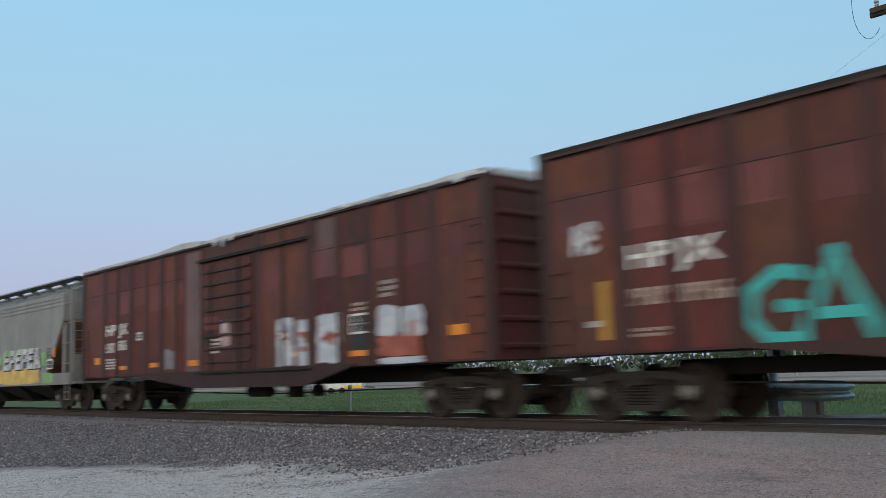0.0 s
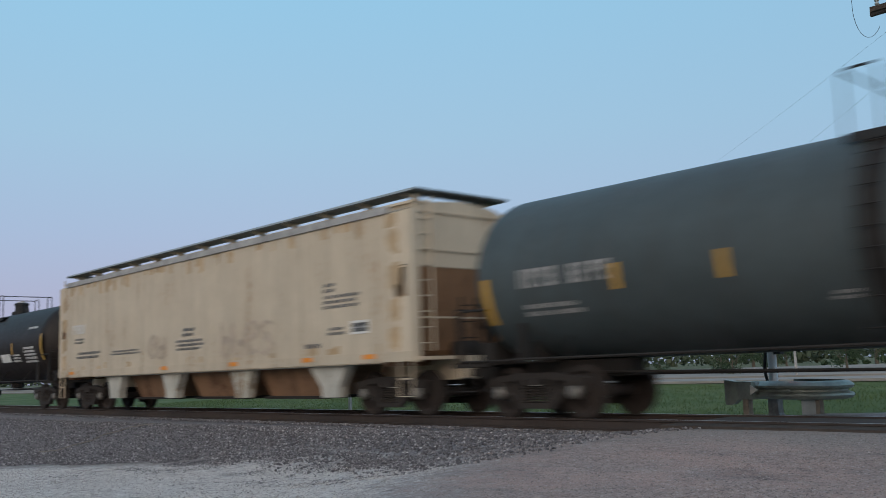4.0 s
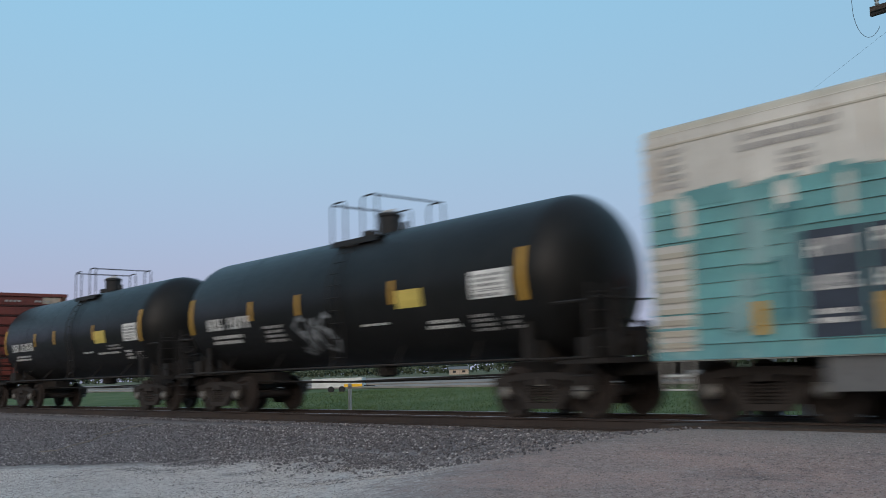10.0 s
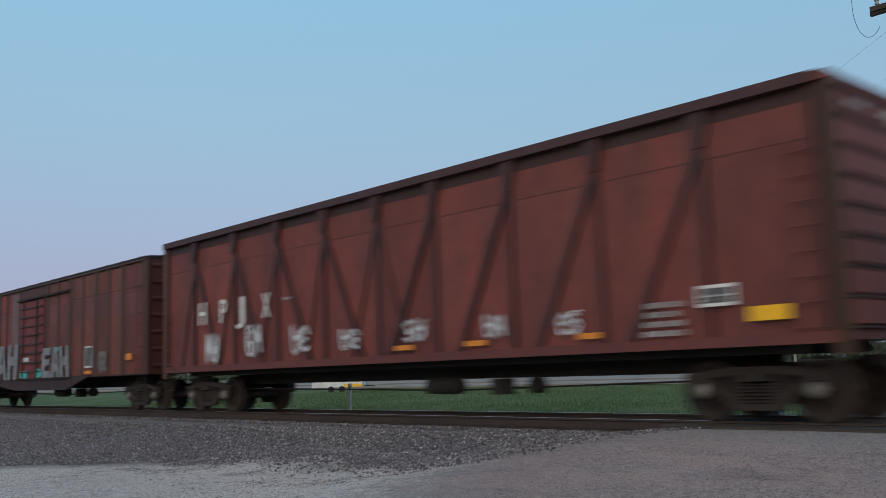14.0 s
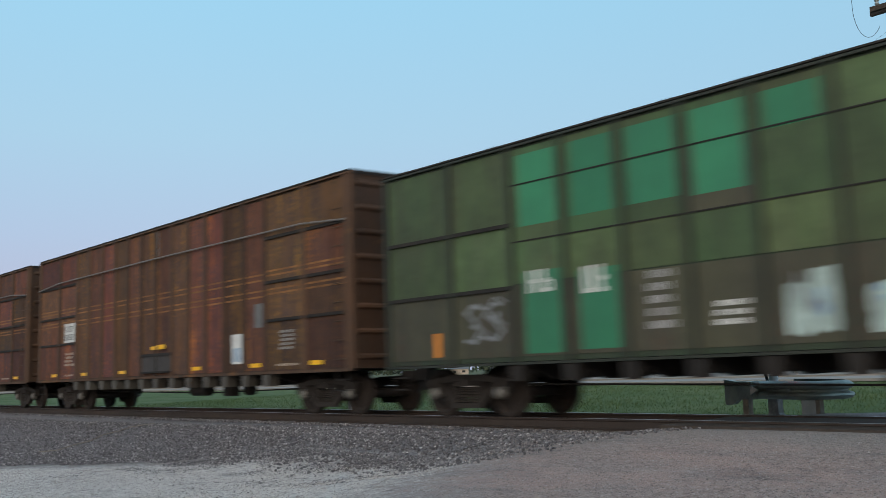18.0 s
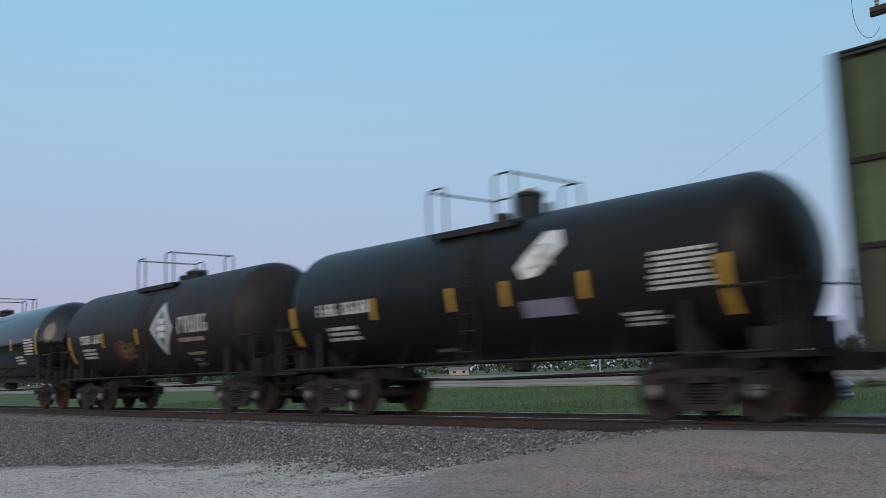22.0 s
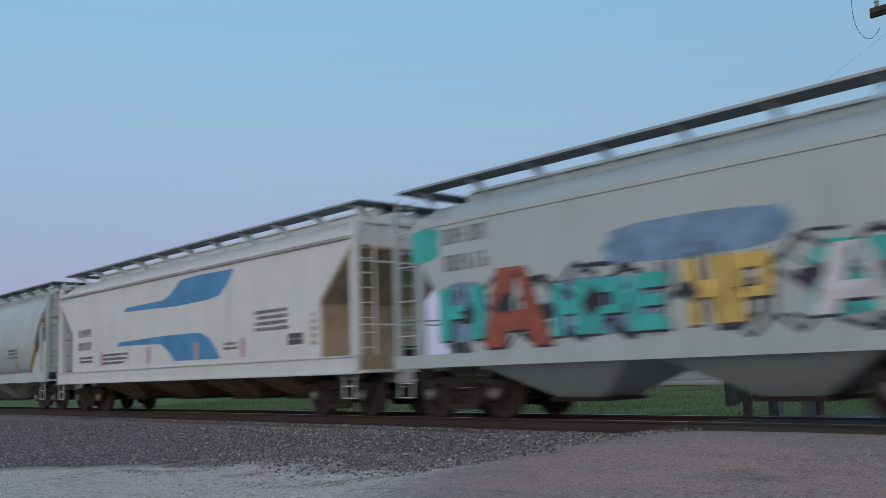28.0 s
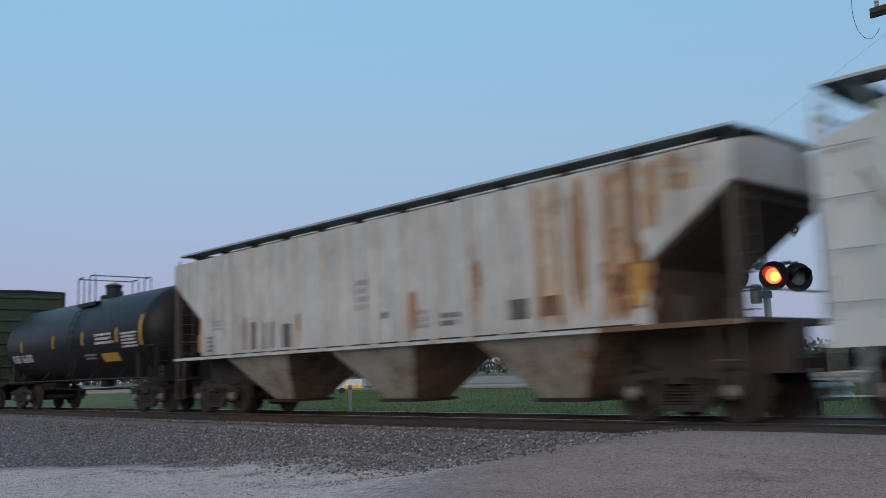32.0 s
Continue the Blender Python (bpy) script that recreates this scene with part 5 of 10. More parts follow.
def tank_car(label, front, rear, seed, mat, R=1.50, top=4.0, stripe="amber", trim="under", wheel="wheel", bearing="tread",
             stripes=(), platform=(-1.1, 1.3), manway=0.25, tips=(1.1, 1.1), ladder_x=0.0, rail=True, platform_mat=None, truck="truck", fitting=None, rings=True, grab=False, band=None, head_print=False, man_h=0.50):
    rng = random.Random(seed)
    car, half = wagon("tank_car", label, "tank car", front, rear)
    add_trucks(car, half, 2.1, wheel, truck, bearing)
    zc = top - R
    Lf, Lr = half - tips[0], half - tips[1]
    L = min(Lf, Lr)
    hd = 0.56 * R
    prof = []
    for k in range(11):
        a = math.pi / 2 * k / 10
        prof.append((-Lr + hd - hd * math.cos(a), max(0.02, R * math.sin(a))))
    for k in range(10, -1, -1):
        a = math.pi / 2 * k / 10
        prof.append((Lf - hd + hd * math.cos(a), max(0.02, R * math.sin(a))))
    bm = bmesh.new()
    add_lathe(bm, prof, "x", 56, (0, 0, zc))
    shell = part("tank", bm, mat, car, smooth=True)
    t, pm = M[trim], M[platform_mat or ("black" if trim == "under" else trim)]
    for s in (-1, 1):
        # stub sill, end platform, saddle
        bm = bmesh.new()
        xe = s * (half - 0.45)
        xi = s * (half - 3.6)
        add_box(bm, min(xe, xi), max(xe, xi), -0.28, 0.28, 0.72, 1.02)
        sill = part("stub_sill", bm, M["under"] if trim == "under" else t, car)
        bm = bmesh.new()
        xa, xb = s * (half - 0.42), s * (half - 1.35)
        add_box(bm, min(xa, xb), max(xa, xb), -1.42, 1.42, 0.985, 1.02)
        add_box(bm, min(xa, xb), max(xa, xb), -1.45, -1.41, 0.95, 1.03)
        add_box(bm, min(xa, xb), max(xa, xb), 1.41, 1.45, 0.95, 1.03)
        add_box(bm, min(s * (half - 0.45), s * (half - 0.40)), max(s * (half - 0.45), s * (half - 0.40)), -1.45, 1.45, 0.94, 1.035)
        part("end_platform", bm, t, car)
        cx = s * (half - 2.1)
        bm = bmesh.new()
        zs = zc - math.sqrt(R * R - 1.25 ** 2)
        add_prism(bm, [(-1.0, 1.0), (1.0, 1.0), (1.0, zs + 0.10), (0.95, zc - math.sqrt(R * R - 0.9) + 0.02), (0, zc - R + 0.03), (-0.95, zc - math.sqrt(R * R - 0.9) + 0.02), (-1.0, zs + 0.10)], cx - 0.06, cx + 0.06, "x")
        gw, gh = (0.20, 0.25) if trim == "rod_white" else (0.11, 0.06)
        for e in (-1.33, 1.33):
            add_prism(bm, [(cx - gw, 1.0), (cx + gw, 1.0), (cx + gw / 2, zs + gh), (cx - gw / 2, zs + gh)], e - 0.03, e + 0.03)
        part("saddle", bm, t, car)
        # cross-over handrail round the end, grab irons, steps
        bm = bmesh.new()
        xr = s * (half - 0.55)
        add_tube(bm, [(cx, -1.5, 1.05), (xr, -1.46, 1.05)], 0.02, 5)
        add_tube(bm, [(xr, -1.46, 1.05), (xr, -1.46, 2.05), (xr, 1.46, 2.05), (xr, 1.46, 1.05)], 0.02, 5)
        part("end_handrail", bm, t, car)
        bm = bmesh.new()
        xo = s * (half - 0.62)
        add_tube(bm, [(xo, -1.48, 1.05), (xo, -1.48, 1.92), (xo - s * 0.07, -1.48, 2.0), (xo - s * 0.75, -1.44, 2.0)], 0.028, 6)
        part("grab_bar", bm, t, car)
        steps(car, s * (half - 0.8), -1.46, 0.5, 1.0, t)
        bm = bmesh.new()
        add_lathe(bm, [(-0.14, 0.06), (-0.12, 0.2), (0.12, 0.2), (0.14, 0.06)], "y", 12, (s * (half - 0.75), -0.6 * s, 1.27))
        part("brake_cylinder", bm, t, car, smooth=True)
        xh = s * (half - 0.62)
        for y in (-1.2, 1.2):
            ladder(car, xh, y, 1.05, 2.3, 4, 0.4, t, "y")
        bm = bmesh.new()
        add_box(bm, xh - 0.05, xh + 0.05, -0.75, -0.55, 1.05, 2.15)
        part("brake_stand", bm, t, car)
        bm = bmesh.new()
        add_lathe(bm, [(xh + s * 0.07, 0.26), (xh + s * 0.09, 0.29), (xh + s * 0.11, 0.26), (xh + s * 0.09, 0.235)], "x", 18, (0, -0.65, 1.95), False)
        part("brake_wheel", bm, t, car, smooth=True)
        bm = bmesh.new()
        add_box(bm, s * (half - 0.95) - 0.2, s * (half - 0.95) + 0.2, 0.1, 0.55, 1.07, 1.5)
        part("valve_box", bm, t, car)
        xg = s * (half - 1.0)
        for y0, y1, z_0, z_1, dx in ((-0.45, -0.15, 1.02, 1.85, 0.05), (0.55, 0.75, 1.02, 1.7, 0.05), (-0.5, 1.1, 1.45, 1.58, 0.09), (-1.1, -0.6, 1.02, 1.4, 0.16), (0.75, 1.2, 1.02, 1.5, 0.14)):
            bm = bmesh.new()
            add_box(bm, xg - dx, xg + dx, y0, y1, z_0, z_1)
            part("brake_rigging", bm, M["frame_dark"] if trim == "rod_white" else t, car)
        bm = bmesh.new()
        add_tube(bm, [(xg, -0.9, 1.35), (xg + 0.1 * s, -0.3, 1.62), (xg, 0.4, 1.72), (xg, 0.95, 1.3)], 0.03, 6)
        part("brake_hose", bm, M["under"], car)
    if rail:
        for s in (-1, 1):
            bm = bmesh.new()
            add_tube(bm, [(-half + 2.0, s * 1.5, 1.06), (half - 2.0, s * 1.5, 1.06)], 0.026, 6)
            for x in [-half + 3.3 + (2 * half - 6.6) * k / 4 for k in range(5)]:
                add_tube(bm, [(x, s * 1.5, 1.06), (x - 0.3, s * math.sqrt(R * R - (zc - 1.45) ** 2) * 0.99 if R > zc - 1.45 else s * 0.9, 1.45)], 0.02, 5)
            part("side_handrail", bm, t, car)
    bm = bmesh.new()
    add_lathe(bm, [(zc - R - 0.22, 0.16), (zc - R - 0.18, 0.26), (zc - R + 0.05, 0.26)], "z", 14, (0.2, 0, 0))
    part("bottom_outlet", bm, M["under"], car)
    for y, za, zb in ((-0.35, 0.80, 0.72), (0.4, 0.74, 0.70)):
        bm = bmesh.new()
        add_tube(bm, [(-half + 3.0, y, za), (-1, y - 0.05, zb), (half - 3.0, y, za)], 0.022, 5)
        part("brake_pipe", bm, M["under"], car)
    # top platform with railings and fittings
    a, b = platform
    ztop = zc + R
    plat = new("platform")
    plat.parent = car
    for s in (-1, 1):
        bm = bmesh.new()
        y0, y1 = sorted((s * 0.42, s * 1.02))
        zp = zc + math.sqrt(R * R - 0.72 ** 2) - 0.03
        add_box(bm, a, b, y0, y1, zp, zp + 0.03)
        ye, yi = sorted((y1 if s > 0 else y0, (y1 - 0.025) if s > 0 else (y0 + 0.025)))
        add_box(bm, a, b, ye, yi, zp - 0.10, zp)
        for x in (a + 0.2, (a + b) / 2, b - 0.2):
            add_box(bm, x - 0.03, x + 0.03, y0 + 0.05, y1 - 0.05, zp - 0.25, zp)
        if s < 0:
            bpy.data.objects.remove(plat)
            plat = part("platform", bm, pm, car)
        else:
            part("deck", bm, pm, plat)
        y = s * 1.0
        zt = zp + 0.95
        # each end of the platform is closed by a bar with a short return on either side
        for u, v in ((a, a + 0.52), (b - 0.52, b)):
            bm = bmesh.new()
            add_tube(bm, [(u, y, zp), (u, y, zt - 0.08), (u + 0.08, y, zt), (v - 0.08, y, zt), (v, y, zt - 0.08), (v, y, zp)], 0.021, 6)
            part("railing", bm, pm, plat)
        for u in (a + 0.02, b - 0.02):
            bm = bmesh.new()
            add_tube(bm, [(u, y, zt - 0.03), (u, 0.0, zt - 0.03)], 0.02, 6)
            part("cross_rail", bm, pm, plat)
    # weld seams round the shell, where its courses meet
    if rings:
        n = 5
        for k in range(1, n):
            x = -Lr + hd + (Lf + Lr - 2 * hd) * k / n
            bm = bmesh.new()
            add_lathe(bm, [(x - 0.025, R - 0.004), (x - 0.012, R + 0.004), (x + 0.012, R + 0.004), (x + 0.025, R - 0.004)], "x", 56, (0, 0, zc), False)
            part("weld_seam", bm, mat, shell, smooth=True)
    if band:
        bm = bmesh.new()
        add_lathe(bm, [(band - 0.17, R - 0.004), (band - 0.17, R + 0.006), (band + 0.17, R + 0.006), (band + 0.17, R - 0.004)], "x", 56, (0, 0, zc), False)
        part("dark_band", bm, M["under"], shell, smooth=True)
    if grab:
        bm = bmesh.new()
        xr = half - 0.62
        add_tube(bm, [(xr - 0.2, -0.85, 1.62), (xr + 0.1, -0.85, 1.62), (xr + 0.1, -0.85, 2.10), (xr + 0.16, -0.85, 2.19), (xr + 0.6, -0.85, 2.19)], 0.034, 7)
        part("grab_bar", bm, M["rod_white"], car, "white looped grab bar")
    bm = bmesh.new()
    add_lathe(bm, [(ztop - 0.1, 0.27), (ztop + man_h - 0.12, 0.27), (ztop + man_h - 0.10, 0.30), (ztop + man_h - 0.04, 0.30), (ztop + man_h - 0.01, 0.24), (ztop + man_h, 0.05)], "z", 18, (manway + 0.2, 0, 0))
    way = part("manway", bm, M[fitting] if fitting else pm, car, smooth=True)
    bm = bmesh.new()
    add_lathe(bm, [(ztop + man_h - 0.005, 0.20), (ztop + man_h + 0.03, 0.18), (ztop + man_h + 0.045, 0.05)], "z", 14, (manway + 0.2, 0, 0))
    add_box(bm, manway + 0.05, manway + 0.35, -0.03, 0.03, ztop + man_h + 0.04, ztop + man_h + 0.07)
    part("lid", bm, M["letter_dim"], way, "pale hinged lid")
    bm = bmesh.new()
    add_lathe(bm, [(ztop - 0.1, 0.17), (ztop + 0.14, 0.17), (ztop + 0.18, 0.10)], "z", 14, (manway - 0.55, 0, 0))
    part("valve_housing", bm, M[fitting] if fitting else pm, car, smooth=True)
    bm = bmesh.new()
    add_lathe(bm, [(ztop - 0.1, 0.07), (ztop + 0.20, 0.07), (ztop + 0.24, 0.04)], "z", 10, (manway + 0.62, 0.1, 0))
    part("safety_valve", bm, M[fitting] if fitting else pm, car, smooth=True)
    # ladder from the rail to the platform on each flank, following the shell
    for s in (-1, 1):
        bm = bmesh.new()
        line = [(1.5, 1.06)] + [((R + 0.09) * math.cos(k), zc + (R + 0.09) * math.sin(k)) for k in [radians(d) for d in (-25, -5, 15, 35, 52)]]
        for dx in (-0.2, 0.2):
            add_tube(bm, [(ladder_x + dx, s * y, z) for y, z in line], 0.016, 5)
        for (y0, za), (y1, zb) in zip(line, line[1:]):
            for f in (0.25, 0.75):
                add_tube(bm, [(ladder_x - 0.2, s * (y0 + (y1 - y0) * f), za + (zb - za) * f), (ladder_x + 0.2, s * (y0 + (y1 - y0) * f), za + (zb - za) * f)], 0.012, 4)
        part("ladder", bm, t, car)
    if head_print:
        bm = bmesh.new()
        for y0, y1, za, n in ((0.62, 1.02, 0.62, 3), (0.66, 1.0, -0.12, 3)):
            for k in range(n):
                z, y = za - 0.11 * k, y0
                while y < y1:
                    w = rng.uniform(0.05, 0.11)
                    q = [(yy, zz) for yy, zz in ((y, z), (y + w, z), (y + w, z + 0.06), (y, z + 0.06))]
                    bm.faces.new([bm.verts.new((Lf - hd + hd * math.sqrt(1 - (yy * yy + zz * zz) / (R * R)) + 0.008, yy, zc + zz)) for yy, zz in q])
                    y += w + 0.03
        tagged(part("lettering", bm, M["letter"], shell), kind="stuff")
    for x, z, h, w in stripes:
        bm = bmesh.new()
        tank_patch(bm, x - w / 2, x + w / 2, z - h / 2, z + h / 2, zc, R, 0.012, 6)
        part("reflector", bm, M[stripe], car)
    return car, half, L, R, zc, rng


# ---------------------------------------------------------------- covered hoppers
def hopper_car(label, front, rear, seed, mat, section, cut, bays, z_sill=(0.93, 1.33), walk_z=4.72, walk_y=0.95, sill_mat=None, frame_mat=None,
               end_in=0.62, cap_in=1.3, bay_mat=None, bay_bottom=0.38, ribs=(), rib_mat=None, beads=(), eave=None, side_ends=None, slope_mat=None, knee=None, bay_side=None, end_sheet=None, bay_y=0.52, bay_top=None):
    """section: (y, z) points of one flank from the sill to the ridge. cut: (run, height) of the slope at each end."""
    rng = random.Random(seed)
    car, half = wagon("covered_hopper", label, "covered hopper", front, rear)
    add_trucks(car, half, 2.05)
    L = half - end_in
    Lc = half - cap_in
    sm, fm, bmt, wm = sill_mat or mat, frame_mat or mat, bay_mat or mat, M["grating"]
    run, zcut = cut
    st = [-Lc + run * k / 10 for k in range(10)] + [-Lc + run - 0.02, -Lc + run] + [-Lc + run + (2 * Lc - 2 * run) * k / 8 for k in range(1, 8)] + [Lc - run, Lc - run + 0.02] + [Lc - run + run * k / 10 for k in range(1, 11)]
    zk = knee or section[0][1]
    loop = section + [(-y, z) for y, z in section[::-1]]
    bm = bmesh.new()
    rings = []
    z_low = section[0][1]
    for x in st:
        d = Lc - abs(x)
        zmin = zk + (zcut - zk) * (1 - d / run) if d < run - 0.01 else z_low
        rings.append([bm.verts.new((x, y, max(z, zmin))) for y, z in loop])
    n = len(loop)
    for a, b in zip(rings, rings[1:]):
        for k in range(n):
            bm.faces.new((a[k], a[(k + 1) % n], b[(k + 1) % n], b[k]))
    bm.faces.new(rings[0][::-1])
    bm.faces.new(rings[-1])
    bmesh.ops.remove_doubles(bm, verts=bm.verts, dist=0.0005)
    body = part("body", bm, mat, car, smooth=True)
    W = max(abs(y) for y, z in section)
    # side sills the length of the car
    for s in (-1, 1):
        bm = bmesh.new()
        y0, y1 = sorted((s * (W - 0.10), s * (W + 0.02)))
        add_prism(bm, [(-L, z_sill[0]), (L, z_sill[0]), (L, z_sill[1]), (-L, z_sill[1])], y0, y1)
        sill = part("side_sill", bm, sm, car)
        # end platforms, bolster posts and end frames
        bm = bmesh.new()
        xa, xb = sorted((s * (half - 0.5), s * (half - 3.2)))
        add_box(bm, xa, xb, -W + 0.1, W - 0.1, z_sill[0] + 0.02, z_sill[0] + 0.09)
        add_box(bm, xa, xb, -0.30, 0.30, 0.72, z_sill[0] + 0.02)
        part("end_platform", bm, fm, car)
        zt = section[-2][1] if len(section) > 2 else 4.2
        for y in (-1, 1):
            bm = bmesh.new()
            add_box(bm, s * (L - 0.06) - 0.05, s * (L - 0.06) + 0.05, y * (W - 0.06) - 0.05, y * (W - 0.06) + 0.05, z_sill[0], walk_z - 0.42)
            part("corner_post", bm, fm, car)
            bm = bmesh.new()
            add_box(bm, s * (Lc - 0.08) - 0.06, s * (Lc - 0.08) + 0.06, y * (W - 0.10) - 0.06, y * (W - 0.10) + 0.06, z_sill[0], zcut + 0.2)
            part("body_post", bm, fm, car)
            for z in (1.65, 2.35, 3.05, 3.75):
                bm = bmesh.new()
                add_tube(bm, [(s * (L - 0.06), y * (W - 0.02), z), (s * (Lc - 0.1), y * (W - 0.04), z)], 0.016, 5)
                part("grab_iron", bm, fm, car)
        bm = bmesh.new()
        add_tube(bm, [(s * (L - 0.06), -W + 0.06, 2.0), (s * (L - 0.06), W - 0.06, 2.0)], 0.02, 5)
        add_tube(bm, [(s * (L - 0.06), -W + 0.06, 3.4), (s * (L - 0.06), W - 0.06, 3.4)], 0.02, 5)
        add_tube(bm, [(s * (L - 0.06), -W + 0.06, walk_z - 0.42), (s * (L - 0.06), W - 0.06, walk_z - 0.42)], 0.03, 5)
        part("end_frame", bm, fm, car)
        if end_sheet and s > 0:
            # closed end above the platform, with an opening at its foot
            bm = bmesh.new()
            xe = L - 0.10
            for y0, y1, za, zb_ in ((-W + 0.12, -0.55, z_sill[1], walk_z - 0.45), (0.15, W - 0.12, z_sill[1], walk_z - 0.45), (-0.55, 0.15, 2.05, walk_z - 0.45)):
                add_box(bm, xe, xe + 0.02, y0, y1, za, zb_)
            part("end_sheet", bm, end_sheet, car, "grimy grey end sheet")
        ladder(car, s * (L - 0.02), -W + 0.35, z_sill[1], walk_z - 0.1, 10, 0.42, fm, "y")
        steps(car, s * (L - 0.3), -W + 0.02, 0.42, z_sill[0], fm)
        # slope braces
        for y in (-0.75, 0.75):
            bm = bmesh.new()
            xc = s * (half - 2.05)
            add_prism(bm, [(xc - 0.05, z_sill[0]), (xc + 0.05, z_sill[0]), (xc + 0.05, min(zcut - 0.25, 2.0)), (xc - 0.05, min(zcut - 0.25, 2.0))], y - 0.25, y + 0.25)
            part("bolster_web", bm, fm, car)
        bm = bmesh.new()
        add_lathe(bm, [(-0.35, 0.05), (-0.32, 0.19), (0.32, 0.19), (0.35, 0.05)], "y", 14, (s * (half - 1.0), 0.3, 1.35))
        part("air_reservoir", bm, M["under"], car, smooth=True)
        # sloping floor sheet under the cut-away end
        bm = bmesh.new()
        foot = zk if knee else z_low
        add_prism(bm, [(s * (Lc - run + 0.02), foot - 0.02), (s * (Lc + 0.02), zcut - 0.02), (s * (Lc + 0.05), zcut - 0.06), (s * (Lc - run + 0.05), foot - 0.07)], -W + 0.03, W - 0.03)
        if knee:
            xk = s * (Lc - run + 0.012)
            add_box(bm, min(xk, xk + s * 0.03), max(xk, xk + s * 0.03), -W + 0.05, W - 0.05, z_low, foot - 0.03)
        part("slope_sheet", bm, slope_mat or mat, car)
    # running boards along the roof on brackets, round the ends too
    for s in (-1, 1):
        bm = bmesh.new()
        y0, y1 = sorted((s * (walk_y - 0.05), s * (walk_y + 0.42)))
        add_box(bm, -L + 0.05, L - 0.05, y0, y1, walk_z, walk_z + 0.06)
        o = part("running_board", bm, wm, car, "grey steel grating")
        bm = bmesh.new()
        y0, y1 = sorted((s * (walk_y + 0.42), s * (walk_y + 0.43)))
        add_box(bm, -L + 0.05, L - 0.05, y0, y1, walk_z + 0.012, walk_z + 0.055)
        part("edge_strip", bm, M["galv"], o, "thin pale steel edge")
        nb = max(6, int(2 * L / 1.45))
        for k in range(nb):
            x = -L + 0.5 + (2 * L - 1.0) * k / (nb - 1)
            bm = bmesh.new()
            add_prism(bm, [(s * (walk_y - 0.30), walk_z - 0.30), (s * (walk_y + 0.25), walk_z - 0.05), (s * (walk_y + 0.40), walk_z), (s * (walk_y - 0.05), walk_z)], x - 0.02, x + 0.02, "x")
            part("bracket", bm, fm, o)
        bm = bmesh.new()
        xa, xb = sorted((s * (L + 0.02), s * (L - 0.55)))
        add_box(bm, xa, xb, -walk_y + 0.06, walk_y - 0.06, walk_z, walk_z + 0.045)
        part("end_board", bm, wm, o)
    ridge = section[-1][1]
    bm = bmesh.new()
    add_box(bm, -Lc + 0.4, Lc - 0.4, -0.32, 0.32, ridge - 0.05, ridge + 0.16)
    hatch = part("hatch_coaming", bm, mat, car)
    nh = 8
    for k in range(nh):
        x = -Lc + 0.5 + (2 * Lc - 1.0) * (k + 0.5) / nh
        w = (2 * Lc - 1.0) / nh / 2 - 0.05
        bm = bmesh.new()
        add_box(bm, x - w, x + w, -0.38, 0.38, ridge + 0.16, ridge + 0.215)
        part("hatch_cover", bm, mat, hatch)
    # discharge bays
    zb = z_sill[0] + 0.02
    bt = bay_top or W - 0.12
    for cx, w_top, w_bot in bays:
        bm = bmesh.new()
        corners = ((-1, -1), (1, -1), (1, 1), (-1, 1))
        lo = [bm.verts.new((cx + sx * (w_bot - 0.01), sy * (bay_y + 0.002), bay_bottom)) for sx, sy in corners]
        hi = [bm.verts.new((cx + sx * (w_top - 0.01), sy * (bt + 0.002), zb)) for sx, sy in corners]
        bm.faces.new(lo)
        bm.faces.new(hi[::-1])
        for k in range(0, 4, 2):
            bm.faces.new((lo[k], hi[k], hi[(k + 1) % 4], lo[(k + 1) % 4]))
        bay = part("discharge_bay", bm, bmt, car)
        for sx in (-1, 1):
            bm = bmesh.new()
            q = [(cx + sx * w_bot, -bay_y, bay_bottom), (cx + sx * w_top, -bt, zb), (cx + sx * w_top, bt, zb), (cx + sx * w_bot, bay_y, bay_bottom)]
            near = [bm.verts.new(p) for p in q]
            far = [bm.verts.new((p[0] - sx * 0.03, p[1], p[2])) for p in q]
            bm.faces.new(near)
            bm.faces.new(far[::-1])
            for k in range(4):
                bm.faces.new((near[k], far[k], far[(k + 1) % 4], near[(k + 1) % 4]))
            part("bay_slope", bm, bay_side or bmt, bay)
        bm = bmesh.new()
        add_box(bm, cx - w_bot - 0.12, cx + w_bot + 0.12, -bay_y - 0.12, bay_y + 0.12, bay_bottom - 0.07, bay_bottom - 0.002)
        part("outlet_gate", bm, M["under"], bay)
    for z in beads:
        side_bar(body, "bead", -Lc + 0.3, Lc - 0.3, W, z - 0.018, z + 0.018, 0.02, mat)
    if eave:
        side_bar(body, "eave_lip", -Lc, Lc, W, eave[0], eave[1], 0.05, rib_mat or M["letter_dim"])
    if side_ends:
        # side plates carried on to the ends, each with an oval hand hole
        for s in (-1, 1):
            for y in (-1, 1):
                bm = bmesh.new()
                xa, xb = sorted((s * (half - side_ends), s * (Lc - 0.02)))
                y0, y1 = sorted((y * (W - 0.02), y * W))
                xm = s * (half - side_ends - 0.1)
                xn = xm - s * 0.38
                h0, h1 = sorted((xm, xn))
                for q in ((xa, h0, 1.3, 4.2), (h1, xb, 1.3, 4.2), (h0, h1, 1.3, 2.43), (h0, h1, 3.09, 4.2)):
                    add_box(bm, q[0], q[1], y0, y1, q[2], q[3])
                part("end_plate", bm, mat, car)
                bm = bmesh.new()
                xe = s * (half - side_ends + 0.05)
                add_box(bm, xe - 0.06, xe + 0.06, y * (W - 0.09) - 0.10, y * (W - 0.09) + 0.10, 1.1, 4.2)
                part("end_post", bm, mat, car)
            bm = bmesh.new()
            xe = s * (half - side_ends)
